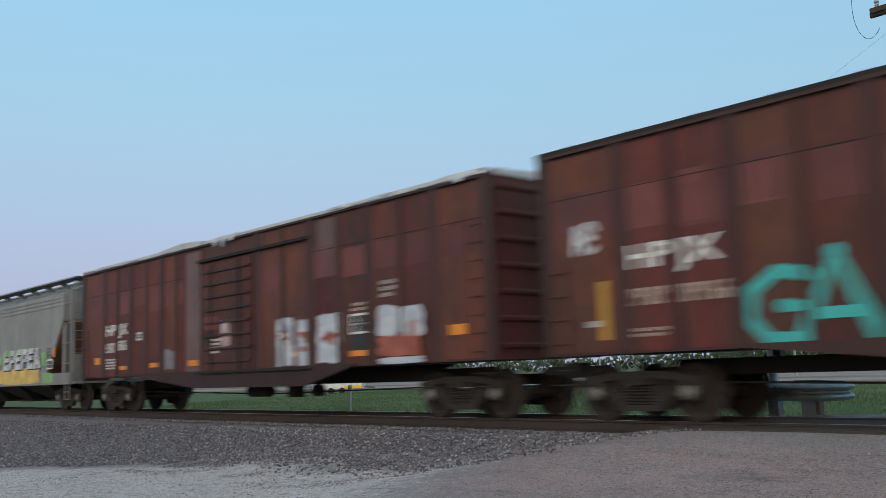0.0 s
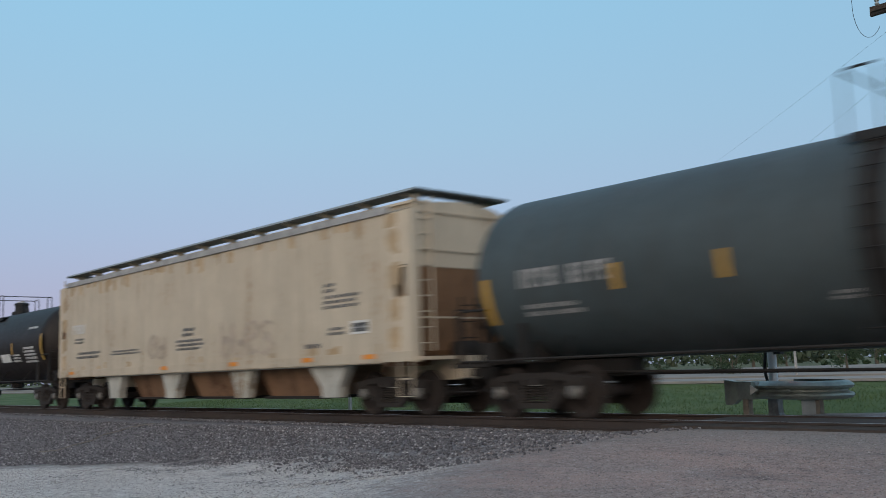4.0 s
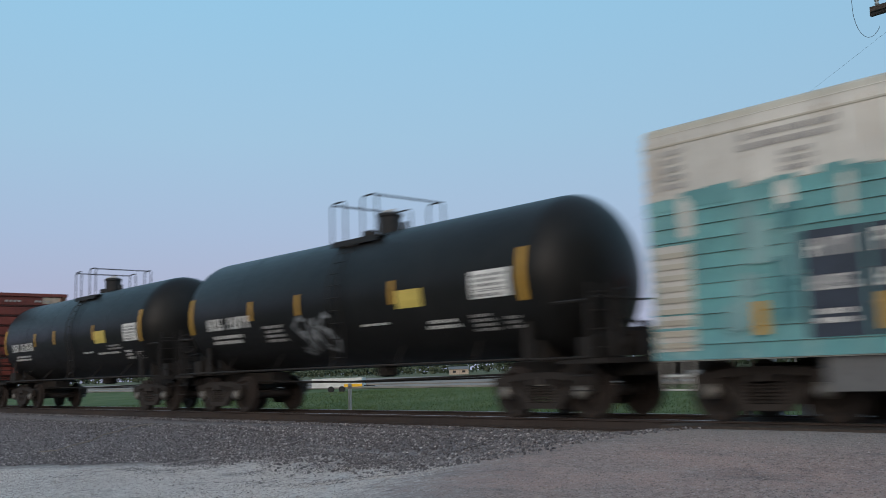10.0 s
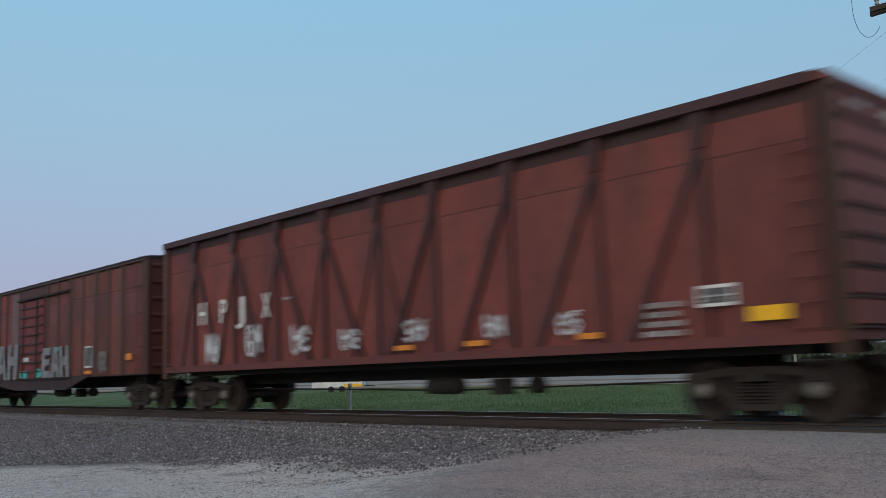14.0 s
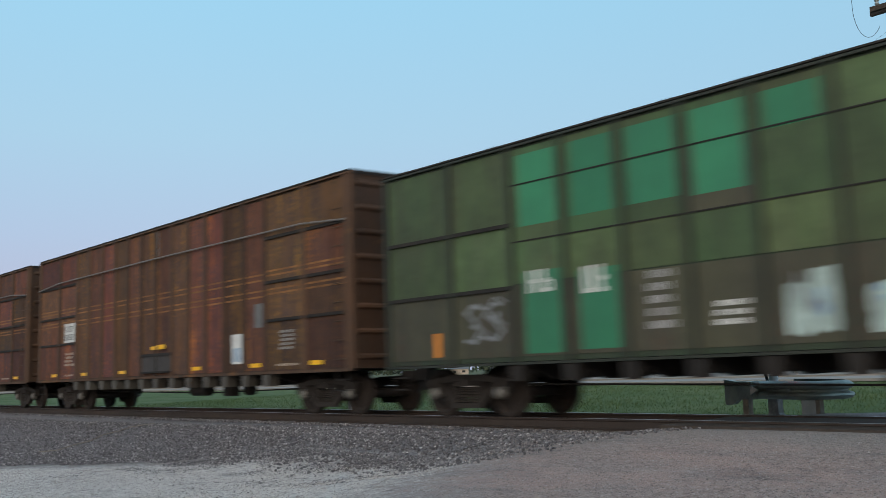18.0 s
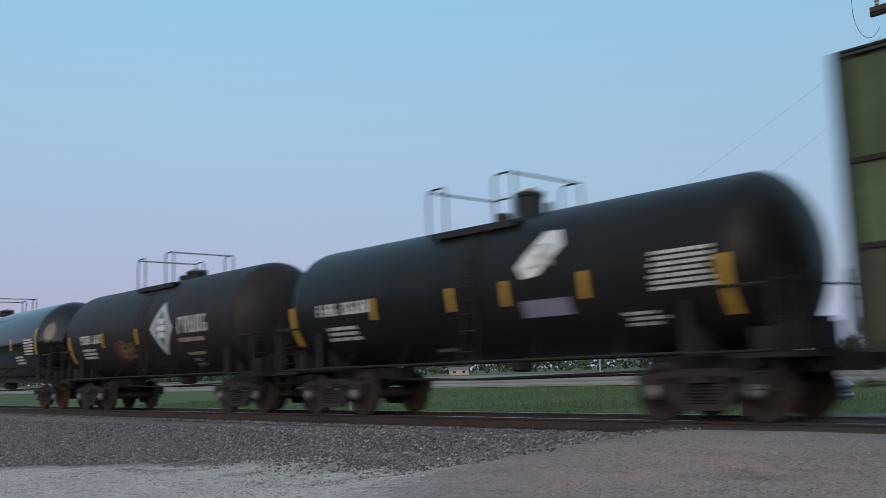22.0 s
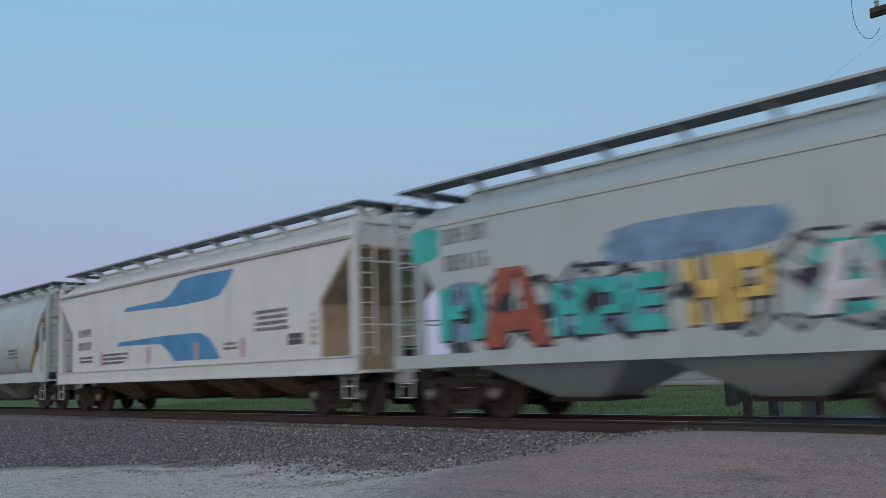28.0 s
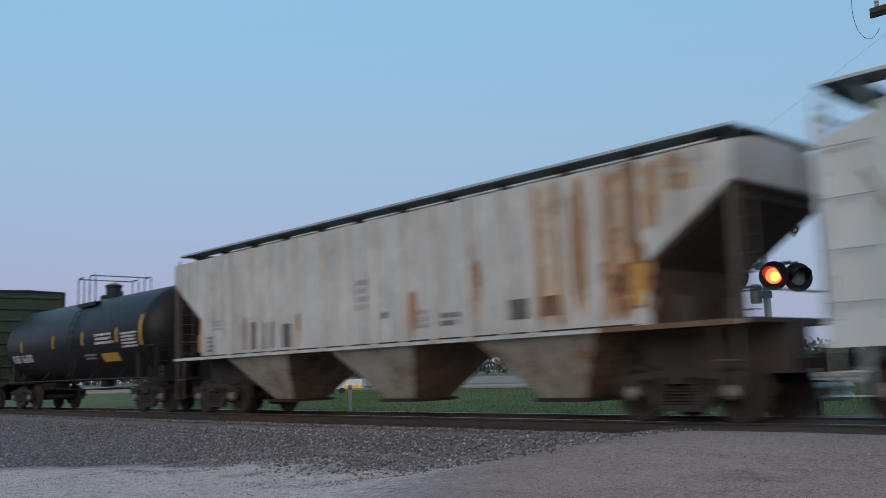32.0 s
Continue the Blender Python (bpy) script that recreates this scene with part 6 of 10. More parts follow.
            add_prism(bm, [(-W, 3.05), (W, 3.05), (W, 4.22), (W * 0.55, 4.42), (0, 4.5), (-W * 0.55, 4.42), (-W, 4.22)], xe - 0.02, xe + 0.02, "x")
            part("end_panel", bm, mat, car)
            bm = bmesh.new()
            add_prism(bm, [(s * (half - side_ends - 0.05), 3.08), (s * (Lc + 0.02), 1.45), (s * (Lc + 0.02), 1.30), (s * (half - side_ends), 3.05)], -W + 0.04, W - 0.04)
            part("slope_sheet", bm, slope_mat or mat, car)
    if ribs:
        zt2 = [z for y, z in section if abs(y) > W - 0.05][-1]
        bm = bmesh.new()
        add_prism(bm, [(-0.075, 0.0), (0.075, 0.0), (0.05, -0.07), (-0.05, -0.07)], section[0][1], zt2, "z")
        me = finish(bm, "side_rib")
        for x in ribs:
            put_mesh("side_rib", me, rib_mat or mat, body, pose(x, -W, 0))
            put_mesh("side_rib", me, rib_mat or mat, body, pose(x, W, 0, 0, 0, 180))
    return car, half, L, W, rng


# ---------------------------------------------------------------- paint, lettering, labels and graffiti on the sides
def flat(W):
    return lambda z: -W


def drum(zc, R):
    return lambda z: -math.sqrt(max(0.01, R * R - (z - zc) ** 2))


def profile(section):
    pts = sorted((z, y) for y, z in section)

    def at(z):
        for (a, ya), (b, yb) in zip(pts, pts[1:]):
            if a <= z <= b and b > a:
                return ya + (yb - ya) * (z - a) / (b - a)
        return pts[0][1] if z < pts[0][0] else pts[-1][1]
    return at


def lay(car, name, material, surf, draw, lift=0.012, label=""):
    """Draws in the plane, then bends it onto the side of the car."""
    bm = bmesh.new()
    draw(bm, 0.0)
    zs = [v.co.z for v in bm.verts]
    if not zs:
        bm.free()
        return None
    lo, hi = min(zs), max(zs)
    if hi - lo > 0.3 and abs(surf(lo) - surf((lo + hi) / 2)) + abs(surf(hi) - surf((lo + hi) / 2)) > 0.002:
        k = lo + 0.15
        while k < hi:
            bmesh.ops.bisect_plane(bm, geom=bm.verts[:] + bm.edges[:] + bm.faces[:], plane_co=(0, 0, k), plane_no=(0, 0, 1))
            k += 0.15
    for v in bm.verts:
        v.co.y = surf(v.co.z) - lift + v.co.y
    o = part(name, bm, material, car, label)
    if name == "lettering":
        o["kind"] = "stuff"
    return o


def scrawl(bm, x0, x1, z0, z1, rng, w, turns=None):
    """A looping sprayed tag that fills a box: letters in one line, each a bent stroke."""
    h = z1 - z0
    n = turns or max(2, int((x1 - x0) / (0.75 * h) + 0.5))
    step = (x1 - x0) / n
    for i in range(n):
        cx, pts = x0 + (i + 0.5) * step, []
        r = step * 0.42
        pick = rng.randrange(4)
        if pick == 0:
            pts = [(cx + r * math.cos(a), (z0 + z1) / 2 + h * 0.45 * math.sin(a)) for a in [0.4 + 5.2 * k / 12 for k in range(13)]]
        elif pick == 1:
            pts = [(cx - r, z0 + h * 0.05), (cx - r * 0.6, z1 - h * 0.1), (cx, z0 + h * 0.45), (cx + r * 0.5, z1 - h * 0.05), (cx + r, z0 + h * 0.1)]
        elif pick == 2:
            pts = [(cx + r, z1 - h * 0.1), (cx, z1), (cx - r, z1 - h * 0.25), (cx, (z0 + z1) / 2), (cx + r, z0 + h * 0.3), (cx, z0), (cx - r, z0 + h * 0.12)]
        else:
            pts = [(cx - r, z1), (cx - r * 0.8, z0 + h * 0.1), (cx, z0), (cx + r * 0.9, z0 + h * 0.25), (cx + r, z1 - h * 0.1)]
        j = h * 0.06
        add_stroke(bm, [(x + rng.uniform(-j, j), z + rng.uniform(-j, j)) for x, z in pts], w * rng.uniform(0.8, 1.2), 0.0)
        if w < 0.14:
            # a second pass of the can, beside the first, and a smear
            dx, dz = rng.uniform(0.1, 0.25) * step, rng.uniform(-0.12, 0.12) * h
            add_stroke(bm, [(x + dx + rng.uniform(-j, j), z + dz + rng.uniform(-j, j)) for x, z in pts], w * rng.uniform(0.5, 0.9), -0.0012)
            add_patch(bm, blob(cx + dx, (z0 + z1) / 2 + dz, 0.22 * step, 0.14 * h, rng, 11, 0.6), -0.0024)


def spray_letters(bm, x0, x1, z0, z1, rng, n):
    """Fat sprayed block letters with notches and counters."""
    step = (x1 - x0) / n
    t = 0.0
    for i in range(n):
        a, b = x0 + i * step, x0 + (i + 0.93) * step
        w, h = b - a, z1 - z0
        sk = rng.uniform(-0.12, 0.12) * w
        pick = rng.randrange(4)
        s = min(0.32 * w, 0.32 * h)
        if pick == 0:
            for q in ([(a, z0), (a + s, z0), (a + s + sk, z1), (a + sk, z1)], [(b - s, z0), (b, z0), (b + sk, z1), (b - s + sk, z1)], [(a + s, z0 + h * 0.4), (b - s, z0 + h * 0.4), (b - s, z0 + h * 0.66), (a + s, z0 + h * 0.66)]):
                add_patch(bm, q, t)
        elif pick == 1:
            for q in ([(a, z0), (a + s * 1.1, z0), ((a + b) / 2, z1), ((a + b) / 2 - s, z1)], [(b - s, z0), (b, z0), ((a + b) / 2 + s * 0.5, z1), ((a + b) / 2, z1)], [(a + w * 0.3, z0 + h * 0.2), (b - w * 0.3, z0 + h * 0.2), (b - w * 0.38, z0 + h * 0.45), (a + w * 0.38, z0 + h * 0.45)]):
                add_patch(bm, q, t)
                t -= 0.0007
        elif pick == 2:
            for q in ([(a, z0), (b, z0), (b - sk, z0 + s), (a, z0 + s)], [(a, z0 + s), (a + s, z0 + s), (a + s, z1 - s), (a, z1 - s)], [(a, z1 - s), (b, z1 - s), (b, z1), (a + s * 0.5, z1)], [(a + s, z0 + h * 0.42), (b - s * 0.4, z0 + h * 0.42), (b - s * 0.4, z0 + h * 0.62), (a + s, z0 + h * 0.62)]):
                add_patch(bm, q, t)
        else:
            for q in ([(a, z0), (a + s, z0), (a + s, z1), (a, z1)], [(a + s, z1 - s), (b - s * 0.3, z1 - s), (b, z1 - s * 0.4), (b - s * 0.3, z1), (a + s, z1)], [(b - s, z0 + h * 0.45), (b, z0 + h * 0.5), (b, z1 - s), (b - s, z1 - s)], [(a + s, z0 + h * 0.35), (b - s * 0.2, z0 + h * 0.35), (b - s * 0.2, z0 + h * 0.5 - 0.001), (a + s, z0 + h * 0.5)]):
                add_patch(bm, q, t)
                t -= 0.0007


def cloud(x0, x1, z0, z1, rng, rough=0.16, n=18):
    """A sprayed patch with a soft-cornered, uneven edge."""
    out = []
    for k in range(n):
        a = 2 * math.pi * k / n
        c, s = math.cos(a), math.sin(a)
        e = max(abs(c), abs(s)) ** 0.92
        f = 1 - rough * rng.random()
        out.append(((x0 + x1) / 2 + (x1 - x0) / 2 * c / e * f, (z0 + z1) / 2 + (z1 - z0) / 2 * s / e * f))
    return out


def dress(car, surf, rng, marks, ink="letter", stripe="amber", lift=0.012):
    """marks: (kind, x0, x1, z0, z1). S stripe, L lettering, B3 rows of small print, T/G scrawl, K fat letters,
    A sprayed patch, P plain panel, F framed label, W filled piece, X:word; a colour after the colon, ^ first for on the posts."""
    for kind, x0, x1, z0, z1 in marks:
        up = lift
        if kind[0] == "^":
            kind, up = kind[1:], lift + 0.068
        k, _, col = kind.partition(":")
        if k == "S":
            lay(car, "reflector", M[col or stripe], surf, lambda bm, y: add_patch(bm, quad(x0, x1, z0, z1), y), up + 0.004)
        elif k == "P":
            lay(car, "label_panel", M[col], surf, lambda bm, y: add_patch(bm, quad(x0, x1, z0, z1), y), up)
        elif k == "V":
            lay(car, "paint_patch", M[col], surf, lambda bm, y: add_patch(bm, quad(x0, x1, z0, z1), y), up - 0.003)
        elif k == "A":
            lay(car, "graffiti", M[col], surf, lambda bm, y: add_patch(bm, cloud(x0, x1, z0, z1, rng), y), up)
        elif k == "L":
            h = z1 - z0
            n = max(2, int((x1 - x0) / (h * 0.66)))
            gap = 4 if n > 6 else 99
            step = (x1 - x0) / (n * h)
            lay(car, "lettering", M[col or ink], surf, lambda bm, y: [glyphs(bm, x0 + i * step * h, z0, h, 1, y, rng, step * 0.86, 0.2) for i in range(n) if i != gap], up)
        elif k[0] == "B":
            c = col or ("letter_dim" if k.endswith("d") else ink)
            rows = int(k[1])
            lay(car, "lettering", M[c], surf, lambda bm, y: bars(bm, x0, x1, z0, z1, rows, y, rng), up)
        elif k == "F":
            o = lay(car, "label_panel", M[col or "letter"], surf, lambda bm, y: add_patch(bm, quad(x0, x1, z0, z1), y), up)
            b = 0.05
            lay(o, "dark_field", M["letter_black"], surf, lambda bm, y: [add_patch(bm, quad(x0 + b, (x0 + x1) / 2 - b / 3, z0 + b, z1 - b), y), add_patch(bm, quad((x0 + x1) / 2 + b / 3, x1 - b, z0 + b, z1 - b), y)], up + 0.003)
            zm = z0 + 0.45 * (z1 - z0)
            lay(o, "cross_line", M[col or "letter_dim"], surf, lambda bm, y: add_patch(bm, quad(x0 + b, x1 - b, zm, zm + 0.6 * b), y), up + 0.005)
            lay(o, "lettering", M["letter_grey"], surf, lambda bm, y: bars(bm, x0 + 2 * b, x1 - 2 * b, z0 + 1.5 * b, z1 - 1.5 * b, max(2, int((z1 - z0) / 0.12)), y, rng, 0.4), up + 0.007)
        elif k in "TG":
            w = 0.055 * (z1 - z0) + 0.022
            lay(car, "graffiti", M[col or "spray_grey"], surf, lambda bm, y: scrawl(bm, x0, x1, z0, z1, rng, w), up)
        elif k == "K":
            n = max(1, int((x1 - x0) / (z1 - z0) + 0.6))
            state = rng.getstate()
            lay(car, "graffiti", M["spray_black"], surf, lambda bm, y: spray_letters(bm, x0 + 0.05, x1 + 0.05, z0 - 0.045, z1 - 0.045, rng, n), up - 0.003)
            rng.setstate(state)
            lay(car, "graffiti", M[col or "spray_white"], surf, lambda bm, y: spray_letters(bm, x0, x1, z0, z1, rng, n), up + 0.002)
        elif k == "Z":
            # a sprayed piece: dark outline, pale fill, strokes over it, letter by letter
            fill, over = col.split(",")
            n = max(1, int((x1 - x0) / (0.8 * (z1 - z0)) + 0.5))
            st = (x1 - x0) / n
            for i in range(n):
                a, b = x0 + i * st + 0.02, x0 + (i + 1) * st - 0.02
                u, v = z0 + rng.uniform(0, 0.1) * (z1 - z0), z1 - rng.uniform(0, 0.12) * (z1 - z0)
                shape = cloud(a, b, u, v, rng, 0.42, 16)
                lay(car, "graffiti", M[fill], surf, lambda bm, y: add_patch(bm, shape, y), up)
                lay(car, "graffiti", M["spray_black"], surf, lambda bm, y: add_stroke(bm, shape + shape[:1], 0.035, y), up + 0.003)
                lay(car, "graffiti", M[over], surf, lambda bm, y: scrawl(bm, a + 0.12 * st, b - 0.12 * st, u + 0.15 * (v - u), v - 0.15 * (v - u), rng, 0.09 * (v - u) + 0.02, 1), up + 0.006)
        elif k == "W":
            # a filled piece: dark ground, broad bent bands over it, letter by letter
            fill, over, spot = col.split(",")
            h, st = z1 - z0, (x1 - x0) / 4
            lay(car, "graffiti", M[fill], surf, lambda bm, y: add_patch(bm, cloud(x0 - 0.05, x1 + 0.05, z0 - 0.1, z1, rng, 0.10, 40), y), up - 0.003)
            letters = (((0.02, 0.62), (0.35, 0.80), (0.62, 0.92), (0.80, 0.62), (0.45, 0.50)), ((0.45, 0.50), (0.85, 0.42), (0.95, 0.15), (0.30, 0.05)),
                       ((1.08, 0.02), (1.12, 0.50), (1.20, 0.92), (1.45, 0.95)), ((1.45, 0.95), (1.68, 0.60), (1.78, 0.02)), ((1.20, 0.34), (1.62, 0.38)),
                       ((1.70, 0.96), (1.98, 0.55), (2.30, 0.62), (2.62, 0.95)), ((2.10, 0.50), (2.02, 0.25), (1.92, 0.0)), ((2.35, 0.30), (2.75, 0.10), (3.05, 0.12)),
                       ((2.85, 0.92), (3.35, 0.98), (3.85, 0.85)), ((3.85, 0.85), (3.45, 0.50), (3.05, 0.12)), ((3.05, 0.12), (3.55, 0.02), (3.95, 0.14)))
            for i, pts in enumerate(letters):
                run = [(x0 + st * a, z0 + h * c) for a, c in pts]
                lay(car, "graffiti", M[over], surf, lambda bm, y: add_stroke(bm, run, (0.21 + 0.05 * (i % 3)) * h, y), up + 0.0008 * i)
            for a, c in ((0.55, 0.3), (1.5, 0.62), (2.8, 0.4), (3.4, 0.3)):
                lay(car, "graffiti", M[spot], surf, lambda bm, y: add_patch(bm, blob(x0 + st * a, z0 + h * c, 0.12 * st, 0.1 * h, rng, 9, 0.4), y), up + 0.001)
        elif k == "Y":
            # rolled-on cloud letters with blotches over them
            fill, spot = col.split(",")
            h = z1 - z0
            n = max(2, int((x1 - x0) / (0.42 * h) + 0.5))
            st = (x1 - x0) / n
            for i in range(n):
                top = h * rng.uniform(0.72, 1.0)
                lay(car, "graffiti", M[fill], surf, lambda bm, y: add_patch(bm, cloud(x0 + (i - 0.06) * st, x0 + (i + 1.06) * st, z0, z0 + top, rng, 0.2, 22), y), up + 0.0010 * i)
            for i in range(3 * n):
                cx, cz = rng.uniform(x0 + 0.15, x1 - 0.15), z0 + h * rng.uniform(0.2, 0.8)
                lay(car, "graffiti", M[spot if i % 3 else "spray_blue"], surf, lambda bm, y: add_patch(bm, blob(cx, cz, st * rng.uniform(0.06, 0.18), h * rng.uniform(0.04, 0.12), rng, 9, 0.4), y), up + 0.009)
        elif k == "X":
            size = (z1 - z0) / 0.71
            o = text_mesh("lettering", col, size, M["letter"], car, pose((x0 + x1) / 2, surf(0) - up - 0.003, (z0 + z1) / 2, 90), 0.001, 0.012)
            w = max(v.co.x for v in o.data.vertices) - min(v.co.x for v in o.data.vertices)
            o.matrix_basis = o.matrix_basis @ Matrix.Diagonal(((x1 - x0) / w, 1, 1, 1))


def stripes_at(xs, z0, z1, w=0.14):
    return [("S", x - w / 2, x + w / 2, z0, z1) for x in xs]


# ---------------------------------------------------------------- the train, front to rear
def sect(W, z0, z_eave, ridge):
    return [(-W, z0), (-W, z_eave), (-W * 0.55, z_eave + (ridge - z_eave) * 0.75), (-0.35, ridge)]


def round_sect(W, z0, zmid, z_eave, ridge):
    pts = []
    for k in range(9):
        a = radians(-62 + 15.5 * k)
        pts.append((-W * math.cos(a) if a < 0 else -W * (math.cos(a) ** 0.5), zmid + (zmid - z0) / math.sin(radians(62)) * math.sin(a) if a < 0 else zmid + (z_eave - zmid) * math.sin(a) / math.sin(radians(62))))
    return pts + [(-0.35, ridge)]


def tank(label, front, rear, seed, mat, R, top, tips, marks, small=((), 2.25, 2.73), ends=((), 2.05, 3.0), ink="letter", stripe="amber", **kw):
    car, half, L, R, zc, rng = tank_car(label, front, rear, seed, M[mat], R, top, tips=tips, **kw)
    surf = drum(zc, R)
    dress(car, surf, rng, stripes_at(*small) + stripes_at(*ends, 0.17), ink, stripe)
    dress(car, surf, rng, marks, ink, stripe)


def box_marks(car, W, rng, marks, ink="letter"):
    dress(car, flat(W + 0.006), rng, marks, ink)


def red_cars():
    car, half, L, W, z0, z1, rng = red_boxcar("dark red boxcar with turquoise graffiti letters", 9.1, -11.1, 100)
    box_marks(car, W, rng, [("X:HP", -7.73, -6.92, 2.4, 2.78), ("X:JX", -6.81, -6.03, 2.4, 2.78), ("T:spray_white", -8.85, -8.3, 2.75, 3.3), ("S:amber", -8.3, -8.12, 1.33, 2.28),
                            ("L:letter_tan", -7.72, -5.87, 1.84, 2.11), ("B2:letter_tan", -7.75, -6.9, 1.35, 1.52), ("P:letter_dim", -8.58, -8.15, 1.55, 1.65),
                            ("V:tuscan_light", -6.68, -6.2, 3.04, 3.84), ("V:tuscan_light", -5.64, -5.09, 3.14, 3.73), ("K:spray_teal", -3.7, -1.75, 1.15, 2.3), ("T:spray_grey", 2.2, 3.5, 1.2, 2.2),
                            ("F", 5.2, 5.8, 1.4, 2.1), ("S:orange", 5.15, 5.75, 1.22, 1.34), ("S:orange", 8.4, 8.85, 1.6, 1.8)])
    lay(car, "graffiti", M["spray_teal"], flat(W + 0.014), lambda bm, y: (add_stroke(bm, [(-4.72, 2.05), (-5.2, 2.15), (-5.6, 1.9), (-5.66, 1.5), (-5.4, 1.22), (-4.9, 1.2), (-4.78, 1.62), (-5.15, 1.66)], 0.2, y),
        add_stroke(bm, [(-4.9, 1.18), (-4.38, 2.32), (-3.86, 1.14)], 0.24, y - 0.002), add_stroke(bm, [(-4.62, 1.52), (-4.1, 1.52)], 0.16, y - 0.004)))

    car, half, L, W, z0, z1, rng = red_boxcar("dark red boxcar with torn pale roof and white graffiti", -11.1, -31.5, 101, wreck=True)
    box_marks(car, W, rng, [("X:HP", -7.71, -6.99, 2.38, 2.71), ("X:JX", -6.73, -6.08, 2.38, 2.71), ("L", -7.72, -7.0, 1.87, 2.16), ("L", -6.74, -6.09, 1.92, 2.21), ("B4", -7.78, -6.86, 1.35, 1.71), ("F", -5.45, -5.1, 2.16, 2.4),
                            ("F", 5.24, 5.88, 1.78, 2.22), ("V:letter_black", 5.24, 5.88, 1.45, 1.76), ("S:orange", 5.23, 5.85, 1.31, 1.43), ("B2:letter_tan", 5.28, 5.93, 2.28, 2.5), ("S:orange", 2.67, 3.14, 1.38, 1.48), ("S:orange", 8.4, 8.85, 1.6, 1.8),
                            ("V:mauve", 4.05, 4.72, 3.13, 4.44), ("S:orange", -8.57, -8.15, 1.52, 1.74), ("S:orange", -6.64, -6.14, 1.31, 1.43), ("S:orange", -4.53, -3.99, 1.33, 1.46), ("Y:spray_grey,spray_red", -3.58, -2.98, 1.23, 1.95), ("B3d", 6.3, 6.9, 2.5, 2.9)])
    side = flat(W + 0.012)
    for x0, x1, u, v in ((2.3, 3.05, 1.14, 2.37), (3.19, 3.88, 1.13, 2.27), (3.95, 4.95, 1.13, 2.33)):
        lay(car, "graffiti", M["spray_pale"], side, lambda bm, y: add_patch(bm, cloud(x0, x1, u, v, rng, 0.16, 24), y), 0.012)
        for j in range(9):
            cx, cz = rng.uniform(x0 + 0.15, x1 - 0.2), rng.uniform(u + 0.3, v - 0.2)
            lay(car, "graffiti", M[("spray_red", "spray_white", "spray_blue_pale")[j % 3]], side, lambda bm, y: add_patch(bm, blob(cx, cz, rng.uniform(0.04, 0.2), rng.uniform(0.04, 0.13), rng, 10, 0.5), y), 0.014 + 0.0005 * j)
    for x0, x1, u, v, m in ((6.2, 7.0, 1.65, 2.34, "spray_pale"), (7.0, 7.75, 1.6, 2.3, "spray_pale"), (6.18, 7.7, 1.24, 1.72, "spray_red"), (6.2, 7.75, 1.1, 1.25, "spray_pale"), (6.5, 6.8, 1.7, 2.1, "spray_white"), (7.2, 7.5, 1.4, 2.0, "spray_red")):
        lay(car, "graffiti", M[m], side, lambda bm, y: add_patch(bm, cloud(x0, x1, u, v, rng, 0.2, 22), y), 0.060 + 0.002 * (m == "spray_white"))
    dress(car, flat(W + 0.055), rng, [("S:orange", -2.04, -1.5, 1.30, 1.46), ("A:spray_pink", -0.29, 0.2, 1.7, 2.45), ("A:spray_white", -0.25, 0.0, 2.1, 2.45), ("B4", -0.86, -0.26, 1.6, 2.02), ("A:tuscan_light", -1.2, -0.4, 2.2, 2.6)])

    car, half, L, W, z0, z1, rng = red_boxcar("dark red boxcar with silver and turquoise graffiti", -281.7, -302.3, 116, sheet="tuscan_bright")
    box_marks(car, W, rng, [("X:HP", -7.69, -7.04, 2.42, 2.69), ("X:JX", -6.79, -6.05, 2.4, 2.67), ("L:letter_tan", -7.71, -6.15, 1.87, 2.13), ("B2:letter_tan", -7.85, -6.92, 1.47, 1.64), ("S:amber", -8.3, -8.14, 1.35, 2.22),
                            ("A:spray_white", -4.87, -4.05, 1.29, 2.16), ("A:orange", -4.7, -4.3, 1.4, 1.7), ("A:spray_teal", -3.75, -3.5, 1.1, 1.6)])
    dress(car, flat(W + 0.075), rng, [("K:spray_grey", -3.75, -1.32, 1.12, 2.46), ("K:spray_grey", 1.25, 3.9, 1.12, 2.2), ("A:spray_teal", -1.12, -0.25, 1.14, 1.45), ("A:spray_teal", 0.55, 1.2, 1.14, 1.5),
                                      ("A:spray_teal", 2.5, 2.85, 2.02, 2.2), ("P:spray_white", -0.89, -0.18, 1.76, 1.92), ("F", 5.2, 5.8, 1.4, 2.1), ("S:orange", 5.2, 5.75, 1.2, 1.3), ("G", 6.3, 6.9, 1.3, 1.9), ("S:orange", 8.4, 8.8, 1.55, 1.75)])


